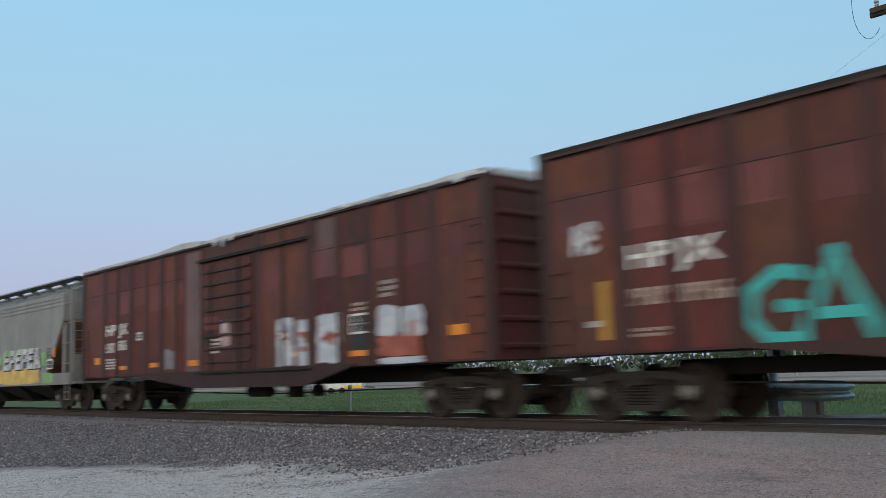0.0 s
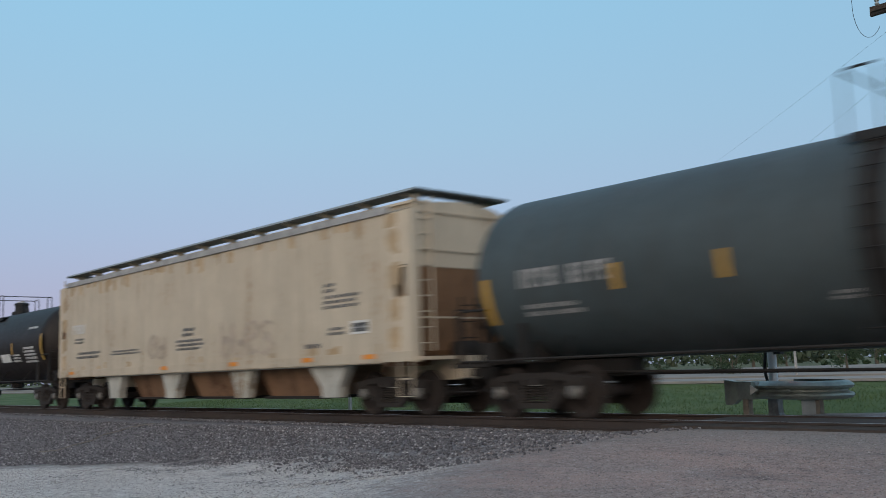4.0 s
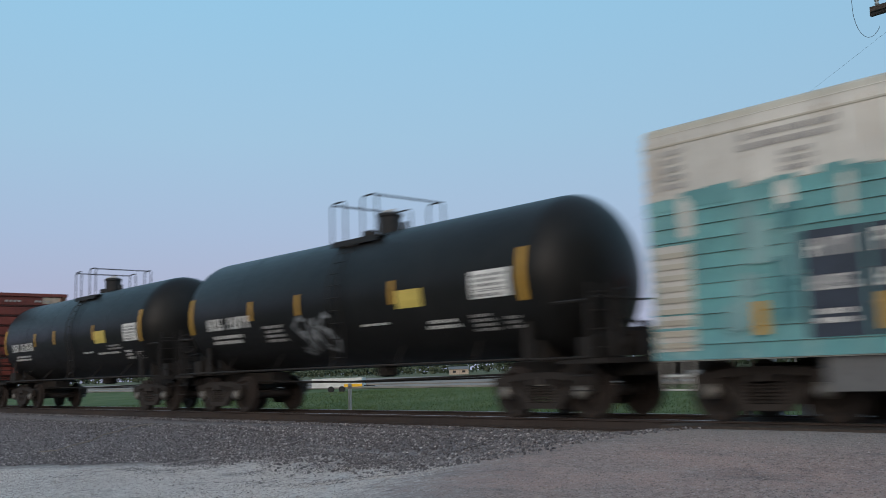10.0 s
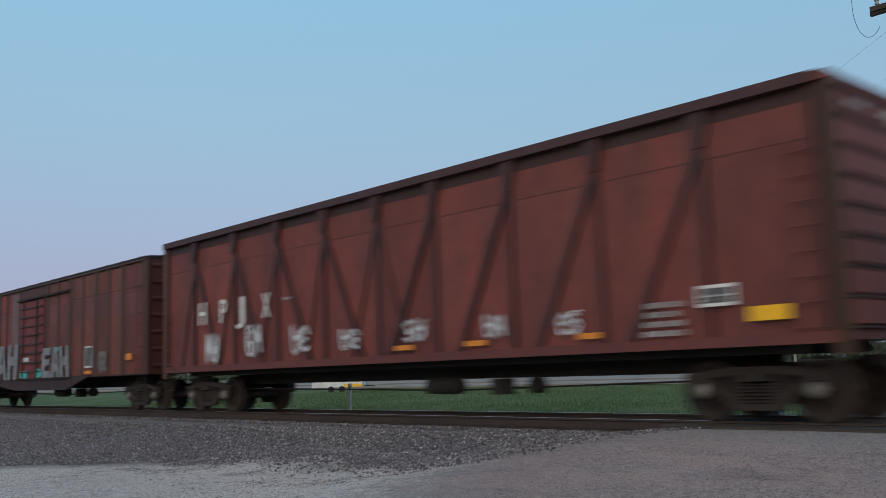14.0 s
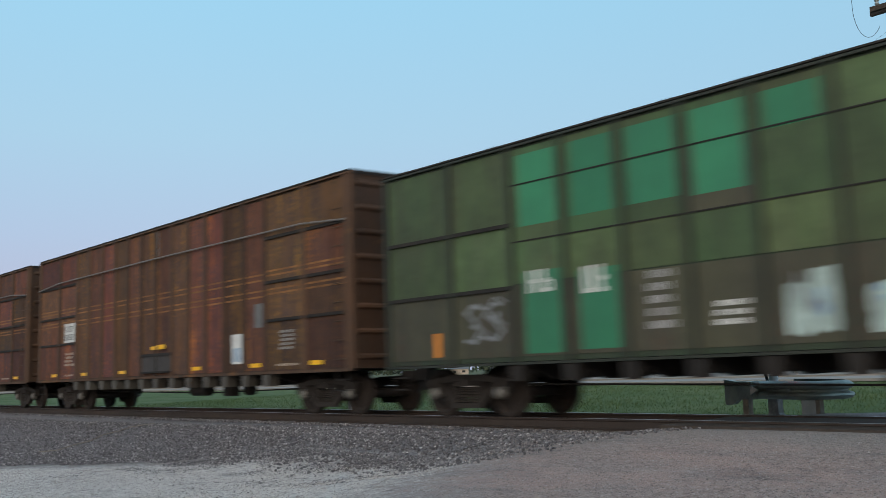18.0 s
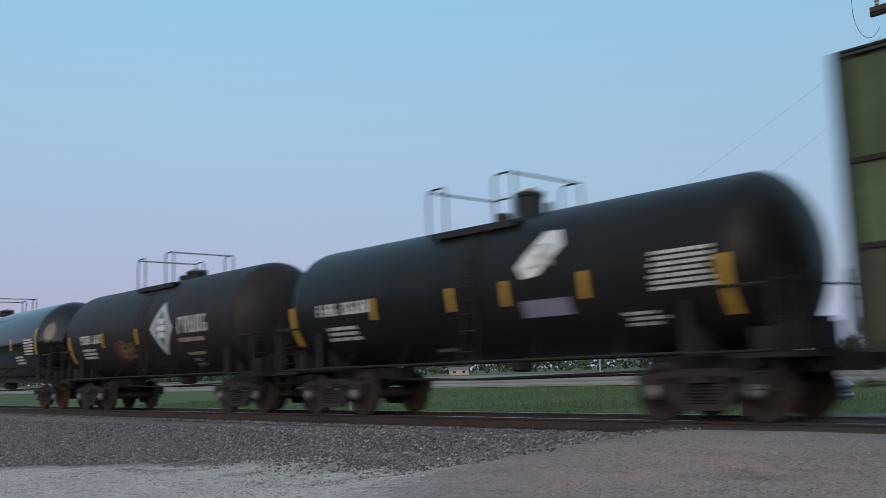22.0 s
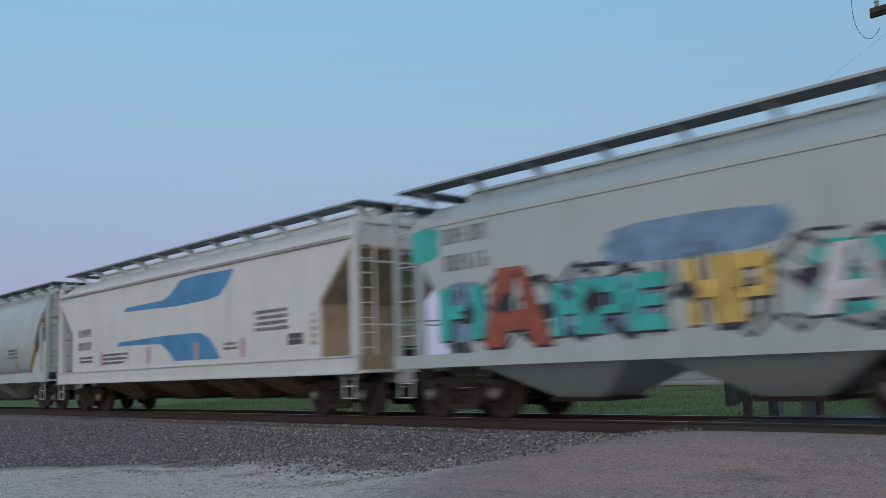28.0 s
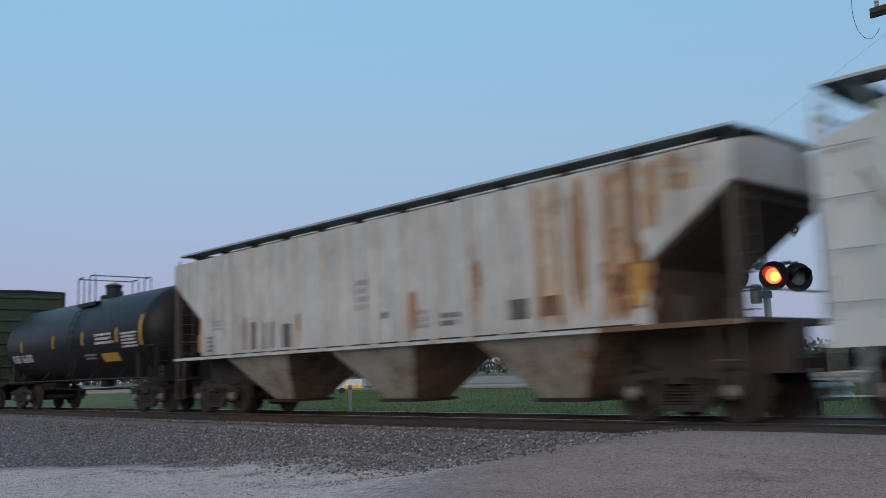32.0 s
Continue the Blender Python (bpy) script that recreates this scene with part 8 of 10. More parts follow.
def hoppers():
    sec = sect(1.52, 0.95, 4.1, 4.5)
    car, half, L, W, rng = hopper_car("grey covered hopper with green and yellow graffiti", -31.5, -49.6, 102, M["grey_hopper"], sec, (1.9, 3.2),
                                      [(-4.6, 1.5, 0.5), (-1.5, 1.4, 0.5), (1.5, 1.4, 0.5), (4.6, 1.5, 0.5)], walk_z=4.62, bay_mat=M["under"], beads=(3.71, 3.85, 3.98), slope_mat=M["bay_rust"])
    # added dark panel that stands in for the shaded depth behind the ladder
    bm = bmesh.new()
    add_box(bm, -L, -L + 0.03, -W + 0.12, 0.15, 1.34, 2.95)
    part("end_sheet", bm, M["grating"], car, "dark sheet added for the shaded gap at the end")
    f = flat(W + 0.022)
    dress(car, f, rng, [("A:spray_dkgreen", -4.19, 0.58, 0.97, 1.42), ("T:spray_magenta", -4.77, -4.2, 1.0, 2.0), ("T:spray_magenta", 0.05, 0.48, 1.45, 1.9), ("A:spray_magenta", -4.05, -3.45, 1.9, 2.45), ("A:spray_magenta", -3.1, -2.5, 2.1, 2.62), ("A:spray_magenta", -2.15, -1.5, 2.2, 2.64), ("A:spray_magenta", -1.3, -0.6, 2.2, 2.66), ("A:spray_magenta", -0.3, 0.2, 2.2, 2.6), ("A:spray_magenta", -4.45, -4.0, 1.36, 1.62), ("A:spray_yellow", 0.61, 5.85, 0.96, 1.62)], lift=0.004)
    dress(car, f, rng, [("W:spray_dkgreen,spray_green,spray_red", -3.95, 0.4, 1.32, 2.38), ("K:spray_white", 1.52, 5.66, 1.55, 2.31), ("A:spray_lime", 0.5, 1.4, 1.69, 2.15), ("A:spray_lime", 5.66, 6.25, 1.57, 2.14), ("A:spray_lime", 5.81, 6.96, 0.98, 1.38)], lift=0.009)
    dress(car, f, rng, [("T:spray_lime", 3.09, 3.82, 2.12, 2.35), ("A:spray_lime", 4.29, 4.81, 2.11, 2.31), ("A:spray_lime", 1.71, 2.33, 2.08, 2.33), ("F", 6.31, 6.9, 1.49, 1.84), ("B3:letter_grey", 6.25, 6.75, 1.95, 2.31), ("S:orange", 6.9, 7.1, 1.9, 2.25),
                        ("S:amber", -7.5, -7.34, 1.6, 2.35), ("V:bay_rust", -8.1, -7.85, 3.2, 3.85), ("V:bay_rust", -8.2, -7.6, 3.93, 4.06), ("L:letter_grey", -7.1, -6.29, 2.47, 2.7), ("L:letter_grey", -7.09, -6.27, 2.02, 2.25), ("B3:letter_grey", -5.07, -4.49, 2.12, 2.45)], lift=0.013)

    sec = sect(1.55, 1.1, 4.2, 4.5)
    car, half, L, W, rng = hopper_car("tan covered hopper streaked with rust", -86.7, -107.0, 105, M["tan_hopper"], sec, (0.3, 1.4),
                                      [(-3.2, 1.55, 1.25), (0.7, 1.5, 1.25), (4.3, 1.4, 1.15)], bay_mat=M["bay_tan"], bay_bottom=0.42, bay_y=0.85, bay_top=1.1, walk_z=4.62, z_sill=(1.12, 1.32), side_ends=0.72, eave=(4.2, 4.35), slope_mat=M["bay_tan"])
    for a, b, c, d in ((-5.76, -4.6, -5.55, -4.85), (-1.94, -0.68, -1.65, -1.0), (1.96, 3.1, 2.26, 2.87), (5.58, 7.1, 6.1, 6.75)):
        bm = bmesh.new()
        add_prism(bm, [(a, 1.14), (b, 1.14), (d, 0.62), (d - 0.03, 0.40), (c + 0.03, 0.40), (c, 0.62)], -1.40, -1.16)
        part("bay_rib", bm, M["bay_pale"], car, "pale outlet frame")
    bm = bmesh.new()
    add_tube(bm, [(-6.6, -1.46, 1.09), (7.2, -1.46, 1.09)], 0.014, 5)
    part("train_pipe", bm, M["rod_white"], car, "thin pale pipe along the sill")
    for k in range(60):
        # rust creeping from the eave, the ends and the sill
        x = rng.uniform(-9.0, 9.0)
        top = k % 3 != 0
        h = rng.uniform(0.12, 0.5) if top else rng.uniform(0.08, 0.3)
        w = rng.uniform(0.04, 0.22)
        lay(car, "rust_streak", M["rust_tan"], flat(W), lambda bm, y: add_patch(bm, cloud(x - w, x + w, (4.2 - h) if top else 1.33, 4.2 if top else 1.33 + h, rng, 0.4, 16), y), 0.003 + 0.00004 * k)
    for x in (9.0, -9.0):
        for z in (1.6, 2.2, 2.9, 3.6):
            lay(car, "rust_streak", M["rust_tan"], flat(W), lambda bm, y: add_patch(bm, cloud(x - 0.3, x + 0.2, z - 0.3, z + 0.3, rng, 0.5, 16), y), 0.004)
    f = flat(W)
    ink = "letter_grey"
    dress(car, f, rng, [("L:letter", -8.31, -7.18, 2.55, 2.85), ("B2", -8.13, -7.18, 2.22, 2.43), ("B2", -7.95, -5.75, 1.71, 1.98), ("B2", -5.11, -2.82, 1.74, 1.91), ("B2", -0.33, 0.45, 2.09, 2.37), ("B3", -0.66, 1, 1.71, 2.04), ("B2", 6.47, 6.99, 2.73, 2.98),
                        ("B3", 6.45, 7.86, 2.36, 2.7), ("B1", 5.73, 6.4, 1.51, 1.67), ("B2", 6.62, 7.31, 1.77, 1.98), ("F", 7.47, 8.09, 1.75, 2.04), ("T:letter_tan", 1.77, 4.33, 1.45, 2.3), ("T:letter_tan", -2.52, -1.33, 1.53, 2.18)], ink)
    dress(car, f, rng, [("S:orange", x - 0.2, x + 0.2, 1.2, 1.3) for x in (-1.4, 2.5, 5.8, 8.1, -8.3)], lift=0.026)

    sec = sect(1.5, 1.0, 3.85, 4.4)
    car, half, L, W, rng = hopper_car("pale grey short hopper with teal and multicoloured graffiti", -505.0, -518.2, 128, M["pale_hopper"], sec, (1.9, 3.3),
                                      [(-2.0, 1.7, 0.5), (2.0, 1.7, 0.5)], walk_z=4.62, z_sill=(1.0, 1.25), beads=(3.77,))
    f = flat(W)
    dress(car, f, rng, [("A:spray_teal", -5.4, -4.5, 3.06, 3.75), ("A:spray_blue", -0.67, 2.8, 2.5, 3.18), ("A:spray_blue", -1.88, 0.61, 1.36, 2.41), ("A:spray_teal", 2.84, 4.28, 1.43, 2.54), ("A:spray_blue", -4.66, -3.23, 1.44, 2.61)], lift=0.005)
    dress(car, f, rng, [("K:spray_red", -3.37, -1.62, 1.32, 2.75), ("K:spray_yellow", 0.95, 2.41, 1.48, 2.47), ("K:spray_teal", -1.7, 0.7, 1.45, 2.35), ("K:spray_white", 2.9, 4.2, 1.5, 2.45), ("K:spray_teal", -4.6, -3.3, 1.5, 2.5), ("T:spray_black", -4.5, 4.2, 1.35, 2.6),
                        ("L:letter_grey", -4.4, -3.21, 3.35, 3.66), ("L:letter_grey", -4.4, -3.17, 2.83, 3.14)], lift=0.010)

    sec = sect(1.55, 1.0, 4.0, 4.56)
    car, half, L, W, rng = hopper_car("off-white covered hopper with blue swooshes", -518.2, -536.7, 129, M["white_hopper"], sec, (1.25, 3.75),
                                      [(-4.3, 1.5, 0.6), (-0.9, 1.5, 0.6), (2.5, 1.2, 0.6), (5.0, 0.9, 0.4)], bay_bottom=0.45, walk_z=4.70, cap_in=0.72, knee=2.6, bay_mat=M["bay_rust"], eave=(3.88, 3.95), slope_mat=M["slope_tan"])
    f = flat(W)
    side_bar(car, "sill_lip", -L, L, W + 0.02, 0.93, 0.965, 0.05, M["sill_white"])
    side_bar(car, "sill_ledge", -L, L, W + 0.02, 1.30, 1.335, 0.03, M["sill_white"])
    up = [(-3.19, 3.08), (-3.05, 3.2), (-0.55, 3.24), (-0.08, 3.37), (0.53, 3.72), (1.5, 3.76), (3.49, 3.74), (3.19, 3.4), (2.76, 3.12), (2.22, 3.05), (0.35, 3.01)]
    low = [(-3.68, 2.04), (-3.57, 2.16), (-0.6, 2.21), (1.14, 2.2), (1.72, 2.18), (2.21, 2.02), (2.55, 1.74), (2.77, 1.46), (0.19, 1.47), (-0.02, 1.66), (-0.46, 1.91), (-0.77, 1.99), (-2.27, 2.03)]
    for poly in (up, low):
        lay(car, "swoosh", M["blue"], f, lambda bm, y: add_patch(bm, poly, y), 0.006)
    dress(car, f, rng, [("L", -6.79, -5.72, 2.46, 2.71), ("L", -6.75, -5.64, 2.03, 2.28), ("B2", -6.68, -5.43, 1.61, 1.86), ("B3", -4.81, -2.74, 1.51, 1.89), ("B2", 2.95, 3.77, 1.67, 1.9), ("B4", 4.53, 6.2, 2.05, 2.62), ("F", 5.96, 6.66, 1.61, 1.98),
                        ("B5:letter_tan", 6.95, 7.25, 1.62, 2.44)] + [("S:pink_pale", x - 0.1, x + 0.1, 1.45, 1.93) for x in (3.95, -1.43, 1.5, -4.85)], "letter_grey")

    for a, b, seed in ((-536.7, -556.8, 130), (-556.8, -577.3, 131)):
        sec = round_sect(1.55, 1.0, 2.5, 4.35, 4.58)
        car, half, L, W, rng = hopper_car("pale grey curve-sided covered hopper with white sill", a, b, seed, M["pale_hopper"], sec, (1.5, 3.4),
                                          [(-4.75, 0.95, 0.38), (-2.3, 0.95, 0.36), (0.55, 1.0, 0.38), (3.5, 1.0, 0.38)], bay_mat=M["bay_pale"], bay_bottom=0.44, walk_z=4.64, end_sheet=M["sill_white"], z_sill=(1.05, 1.40), sill_mat=M["sill_white"], slope_mat=M["slope_tan"])
        f = profile(sec)
        marks = [("L", -7.21, -5.44, 2.15, 2.46), ("F", -5.33, -4.89, 2.18, 2.45), ("B2", -6.93, -6.1, 1.61, 1.83), ("B3", 5.2, 6.4, 2.0, 2.4)] + [("S:letter_tan", x - 0.12, x + 0.12, 1.5, 1.85) for x in (-5.82, -3.1, 0.05, 3.27, 5.8)]
        if seed == 131:
            marks += [("P:patch_grey", -0.8, 0.4, 2.13, 3.02), ("F", 6.0, 6.45, 1.6, 1.84)]
        dress(car, f, rng, marks, "letter_grey", lift=0.016)
        run, Lc = 1.5, half - 1.3
        for s_ in (-1, 1):
            for y_ in (-1, 1):
                bm = bmesh.new()
                ya, yb = sorted((y_ * (W - 0.16), y_ * (W - 0.14)))
                add_prism(bm, [(s_ * (L - 0.12), 1.38), (s_ * (L - 0.12), 3.9 if s_ < 0 else 2.2), (s_ * (Lc - 0.05), 4.1 if s_ < 0 else 2.6), (s_ * (Lc - run - 0.1), 1.38)], ya, yb)
                part("end_gusset", bm, M["sill_white"], car, "pale plate closing the end")
        for z in (2.05, 3.05):
            lay(car, "bead_line", M["sill_white"], f, lambda bm, y: add_patch(bm, quad(-L + 1.8, L - 1.8, z - 0.007, z + 0.007), y), 0.012)
        bm = bmesh.new()
        add_tube(bm, [(-6.2, -1.05, 0.42), (6.2, -1.05, 0.42)], 0.055, 8)
        part("train_pipe", bm, M["under"], car, "long dark pipe under the discharge bays")
        sill = [("B1:spray_red", -6.64, -5.91, 1.2, 1.36), ("B1", -3.24, -2.75, 1.23, 1.35), ("B1", -0.23, 0.65, 1.19, 1.36)]
        if seed == 131:
            sill += [("T:letter_dim", 0.82, 2.84, 1.12, 1.36), ("T:letter_dim", -1.53, -0.3, 1.1, 1.31)]
        dress(car, flat(W + 0.02), rng, sill, "letter_grey", lift=0.006)

    sec = sect(1.5, 1.5, 4.17, 4.35)
    car, half, L, W, rng = hopper_car("old white ribbed covered hopper streaked with rust", -577.3, -596.1, 132, M["old_hopper"], sec, (1.6, 3.6),
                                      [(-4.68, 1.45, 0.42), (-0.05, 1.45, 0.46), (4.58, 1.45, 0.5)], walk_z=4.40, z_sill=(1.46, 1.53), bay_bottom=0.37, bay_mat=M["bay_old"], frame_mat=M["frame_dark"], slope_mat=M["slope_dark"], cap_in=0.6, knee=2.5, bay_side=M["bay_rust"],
                                      ribs=(-5.7, -4.7, -3.8, -2.7, -1.57, -0.6, 0.33, 1.27, 2.2, 3.17, 4.13, 4.82))
    f = flat(W)
    for x in (-6.6, -5.7, -4.7, -3.8, -2.7, -1.57, -0.6, 0.33, 1.27, 2.2, 3.17, 4.13, 4.82):
        # grey strip along one flank of each rib: rib shading put into colour
        side_bar(car, "sheet_seam", x + 0.07, x + 0.12, W, 1.56, 4.15, 0.004, M["letter_dim"], both=False)
        for j in range(3):
            u = rng.uniform(1.6, 3.4)
            lay(car, "rust_streak", M["rust_pale"], f, lambda bm, y: add_patch(bm, cloud(x - 0.1, x + 0.16, u, u + rng.uniform(0.3, 0.9), rng, 0.5, 14), y), 0.006 + 0.0006 * j)
    dress(car, f, rng, [("A:rust_tan", 4.86, 5.2, 1.6, 4.14), ("A:rust_pale", 5.25, 5.5, 1.6, 4.14), ("A:rust_tan", 5.74, 6.06, 1.7, 4.14), ("A:rust_tan", 6.33, 6.6, 1.6, 4.14), ("A:rust_band", 6.55, 6.9, 1.6, 4.14)], lift=0.005)
    for k in range(22):
        # grime on the cap and along the eave at the leading end
        x, z, q = rng.uniform(6.9, 8.6), rng.uniform(3.5, 4.1), rng.uniform(0.06, 0.2)
        if x < 7.2 + 1.25 * (z - 2.9):
            lay(car, "rust_streak", M["rust_pale" if k % 3 else "letter_dim"], f, lambda bm, y: add_patch(bm, cloud(x - q, x + q, z - q, z + 0.7 * q, rng, 0.5, 14), y), 0.004 + 0.00008 * k)
    k = 0
    for x0, x1, u, top, n in ((4.91, 5.5, 1.58, 4.15, 20), (5.75, 6.05, 1.8, 4.15, 11), (6.35, 6.88, 1.58, 4.15, 20), (7.22, 7.6, 3.0, 4.15, 7), (7.7, 8.1, 3.5, 4.15, 5), (-2.74, -2.5, 1.6, 2.4, 5),
                              (-5.05, -4.9, 1.6, 2.5, 4), (1.5, 1.68, 1.6, 2.6, 5), (3.3, 3.5, 1.6, 3.0, 5), (-7.35, -7.2, 1.6, 2.6, 4)):
        for j in range(n):
            # long thin runs, most of them from the eave, some from the foot upwards
            h = (top - u) * rng.uniform(0.35, 1.0)
            za = top - h if j % 3 else u
            x = rng.uniform(x0, x1)
            w = rng.uniform(0.025, 0.085)
            k += 1
            lay(car, "rust_streak", M[("rust_band", "rust_pale", "rust_band", "rust_tan")[j % 4]], f, lambda bm, y: add_patch(bm, cloud(x - w, x + w, za, za + h, rng, 0.28, 26), y), 0.006 + 0.00009 * k)
    dress(car, f, rng, [("V:bay_rust", 6.85, 7.12, 1.8, 4.16)])
    for k in range(16):
        x, u = rng.uniform(6.2, 7.3), rng.uniform(1.6, 2.4)
        lay(car, "rust_streak", M["bay_rust" if k % 2 else "rust_band"], f, lambda bm, y: add_patch(bm, cloud(x - 0.12, x + 0.12, u, u + rng.uniform(0.2, 0.6), rng, 0.5, 14), y), 0.012 + 0.0004 * k)
    dress(car, f, rng, [("S:amber", 6.95, 7.15, 1.85, 2.5), ("P:stencil_dark", 4.25, 4.7, 1.8, 2.15), ("P:bay_rust", 5.02, 5.42, 1.81, 2.15), ("P:stencil_dark", -4.88, -4.42, 1.63, 2.3), ("P:stencil_dark", -4.05, -3.62, 1.62, 2.26), ("P:stencil_dark", -3.2, -2.76, 1.62, 2.17),
                        ("B3:letter_dim", -6.6, -6.0, 2.2, 2.5), ("B4:letter_dim", -0.3, 0.2, 2.3, 3.0), ("B4:letter_grey", -6.9, -6.5, 1.65, 2.1), ("A:letter_grey", 0.55, 0.75, 2.05, 2.2), ("B2:letter_grey", 2.4, 3.0, 1.8, 2.1), ("B3:letter_dim", 1.7, 2.1, 1.8, 2.2)], lift=0.020)
    side_bar(car, "sill_strip", -7.3, 7.0, W + 0.02, 1.535, 1.56, 0.01, M["truck"], both=False)
    side_bar(car, "sill_rust", 6.2, L, W + 0.02, 1.455, 1.532, 0.006, M["bay_rust"], both=False)


def tanks():
    P = "P:letter"
    tank("dirty black tank car with amber reflectors", -49.6, -68.2, 103, "tank_soot", 1.52, 4.15, (0.9, 0.66),
         [("L", -6.68, -3.67, 2.18, 2.49), ("B2", -6.58, -4.76, 1.84, 2.07), ("B5d", 6.54, 7.6, 2.21, 2.71), ("G", 5.08, 6.66, 1.62, 1.97), ("B3d", 1.12, 1.99, 1.67, 2.02), ("B1d", 2.93, 3.68, 1.85, 1.98), ("B2d", -1.07, -0.1, 1.47, 1.67)],
         ((-4.3, -2.0, 1.7, 4.6), 2.31, 2.8), ((7.87, -7.8), 2.13, 3.07), platform=(-1.42, 0.73), manway=0.14, ladder_x=-1.0)
    tank("grey-green tank car with dark ladder band", -68.2, -86.7, 104, "tank_grey", 1.56, 4.14, (0.72, 0.6),
         [("L:letter_dim", -6.96, -4.9, 2.3, 2.63), ("B2d", -6.92, -5.53, 1.81, 2.06), ("B6:letter_black", 6.46, 7.71, 2.13, 2.74), ("B2d", -1.42, -1, 1.68, 1.83)],
         ((-4.87, -2.93, 0.6, 4.27), 2.12, 2.54), ((8.0, -7.8), 1.7, 2.53), platform=(-1.21, 0.43), manway=0.1, ladder_x=-0.75, band=-0.75, man_h=0.25)
    tank("brown-black tank car with white stencilled panels", -107.0, -124.3, 106, "tank_brown", 1.48, 3.95, (0.9, 0.42),
         [(P, 2.57, 3.68, 1.82, 2.14), ("B3", 3.94, 4.91, 1.81, 2.15), ("B5", 5.3, 6.66, 1.75, 2.39), ("B1", 5.62, 6.57, 3.01, 3.14), ("B3", -6.03, -4.22, 1.85, 2.28)],
         ((-3.8, -1.25, 1.6, 4.0), 2.1, 2.54), ((7.2,), 1.81, 2.77), platform=(-0.84, 1.26), manway=0.3, ladder_x=0.2)
    tank("black tank car with white label panel and pale grab bar", -124.3, -140.7, 107, "tank_black", 1.47, 3.97, (0.74, 1.1),
         [("L", -6, -4.13, 2.01, 2.29), ("B1", -6.16, -3.68, 1.77, 1.91), ("B2", -2.09, -1.56, 2.6, 2.76), ("P:yellow_sign", 2.14, 3.1, 1.91, 2.23), ("B4", 4.27, 4.99, 1.71, 2.16), (P, 5.05, 6.1, 2.04, 2.54), ("B4:letter_grey", 5.1, 6.05, 2.07, 2.5)],
         ((-3.7, -1.33, 1.1, 3.65), 1.99, 2.45), ((-6.4, 6.35), 1.9, 2.8), platform=(-1.43, 0.93), manway=0.47, ladder_x=-1.16, grab=True)
    tank("black tank car with white lettering and pale grab bar", -140.7, -157.1, 108, "tank_black", 1.57, 4.15, (0.9, 0.6),
         [("L", -5.75, -3.57, 1.92, 2.15), ("B2", -5.74, -3.72, 1.6, 1.79), ("B6", 5.08, 6.18, 2.12, 2.71), ("B4", 3.61, 4.5, 1.49, 1.85), ("B3d", 5.48, 5.8, 1.77, 2.06)],
         ((-3.9, -1.86, 1.0, 3.8),2.25, 2.73), ((-6.7, 6.5), 2.0, 2.95), platform=(-1.34, 0.98), manway=0.4, ladder_x=-1.08, grab=True)
    tank("black tank car with amber lettering", -157.1, -172.8, 109, "tank_black", 1.52, 4.05, (0.6, 0.8),
         [("L:amber", -5.29, -2.96, 2.07, 2.37), ("B3d", -5.23, -3.69, 1.67, 1.96), ("B6", 4.72, 5.99, 1.98, 2.54), ("B1:yellow", 4.83, 5.61, 1.85, 1.96), ("F", 3.77, 4.46, 1.71, 2.0), (P, 6.0, 6.2, 1.78, 1.91), ("B3d", 1.5, 2.07, 2.98, 3.25)],
         ((-2.88, -0.18, 2.95), 2.22, 2.7), ((-6.07, 6.2), 2.04, 2.97), platform=(-1.1, 1.1), manway=-0.2, ladder_x=0.27, man_h=0.24)
    tank("black tank car with yellow and white placards", -192.6, -208.4, 111, "tank_black", 1.55, 4.13, (1.05, 0.65),
         [("L", -5.54, -3.38, 2.15, 2.45), ("B2", -5.43, -3.75, 1.79, 2.06), ("B4d", -2.82, -1.85, 1.74, 2.18), ("G", -1.56, 0.0, 1.41, 2.23), ("P:yellow_sign", 2.4, 3.18, 2.19, 2.56), (P, 4.59, 5.6, 2.21, 2.73), ("B5:letter_grey", 4.65, 5.55, 2.24, 2.7),
          ("B1", 1.1, 2.07, 1.9, 1.98), ("B2", 3.15, 4.13, 1.73, 1.94), ("B4d", 4.42, 5.08, 1.62, 1.97), ("B3d", 5.3, 5.7, 1.63, 1.89)],
         ((-3.3, -1.2, 2.27), 2.3, 2.78), ((-6.4, 5.9), 2.1, 3.06), platform=(-0.52, 1.17), manway=0.2, ladder_x=0.28)
    tank("black tank car with yellow and white placards and stained flank", -208.4, -224.0, 112, "tank_black", 1.52, 4.1, (1.05, 0.6),
         [("L", -5.51, -3.19, 2.17, 2.46), ("B2", -5.43, -3.57, 1.83, 2.05), ("P:yellow_sign", 2.52, 3.35, 2.17, 2.57), (P, 4.74, 5.7, 2.15, 2.68), ("B5:letter_grey", 4.8, 5.65, 2.18, 2.65), ("B1", 1.3, 2.28, 1.88, 1.97), ("B1", 2.5, 4.37, 1.81, 1.91), ("B2d", 3.4, 4.47, 1.94, 2.12),
          ("B3", 4.51, 5.11, 1.61, 1.92), ("B4d", 5.3, 5.8, 1.59, 1.84)],
         ((-3.0, -1.06, 2.42), 2.3, 2.78), ((-6.3, 5.95), 2.1, 3.05), platform=(-0.48, 1.3), manway=0.2, ladder_x=0.42)
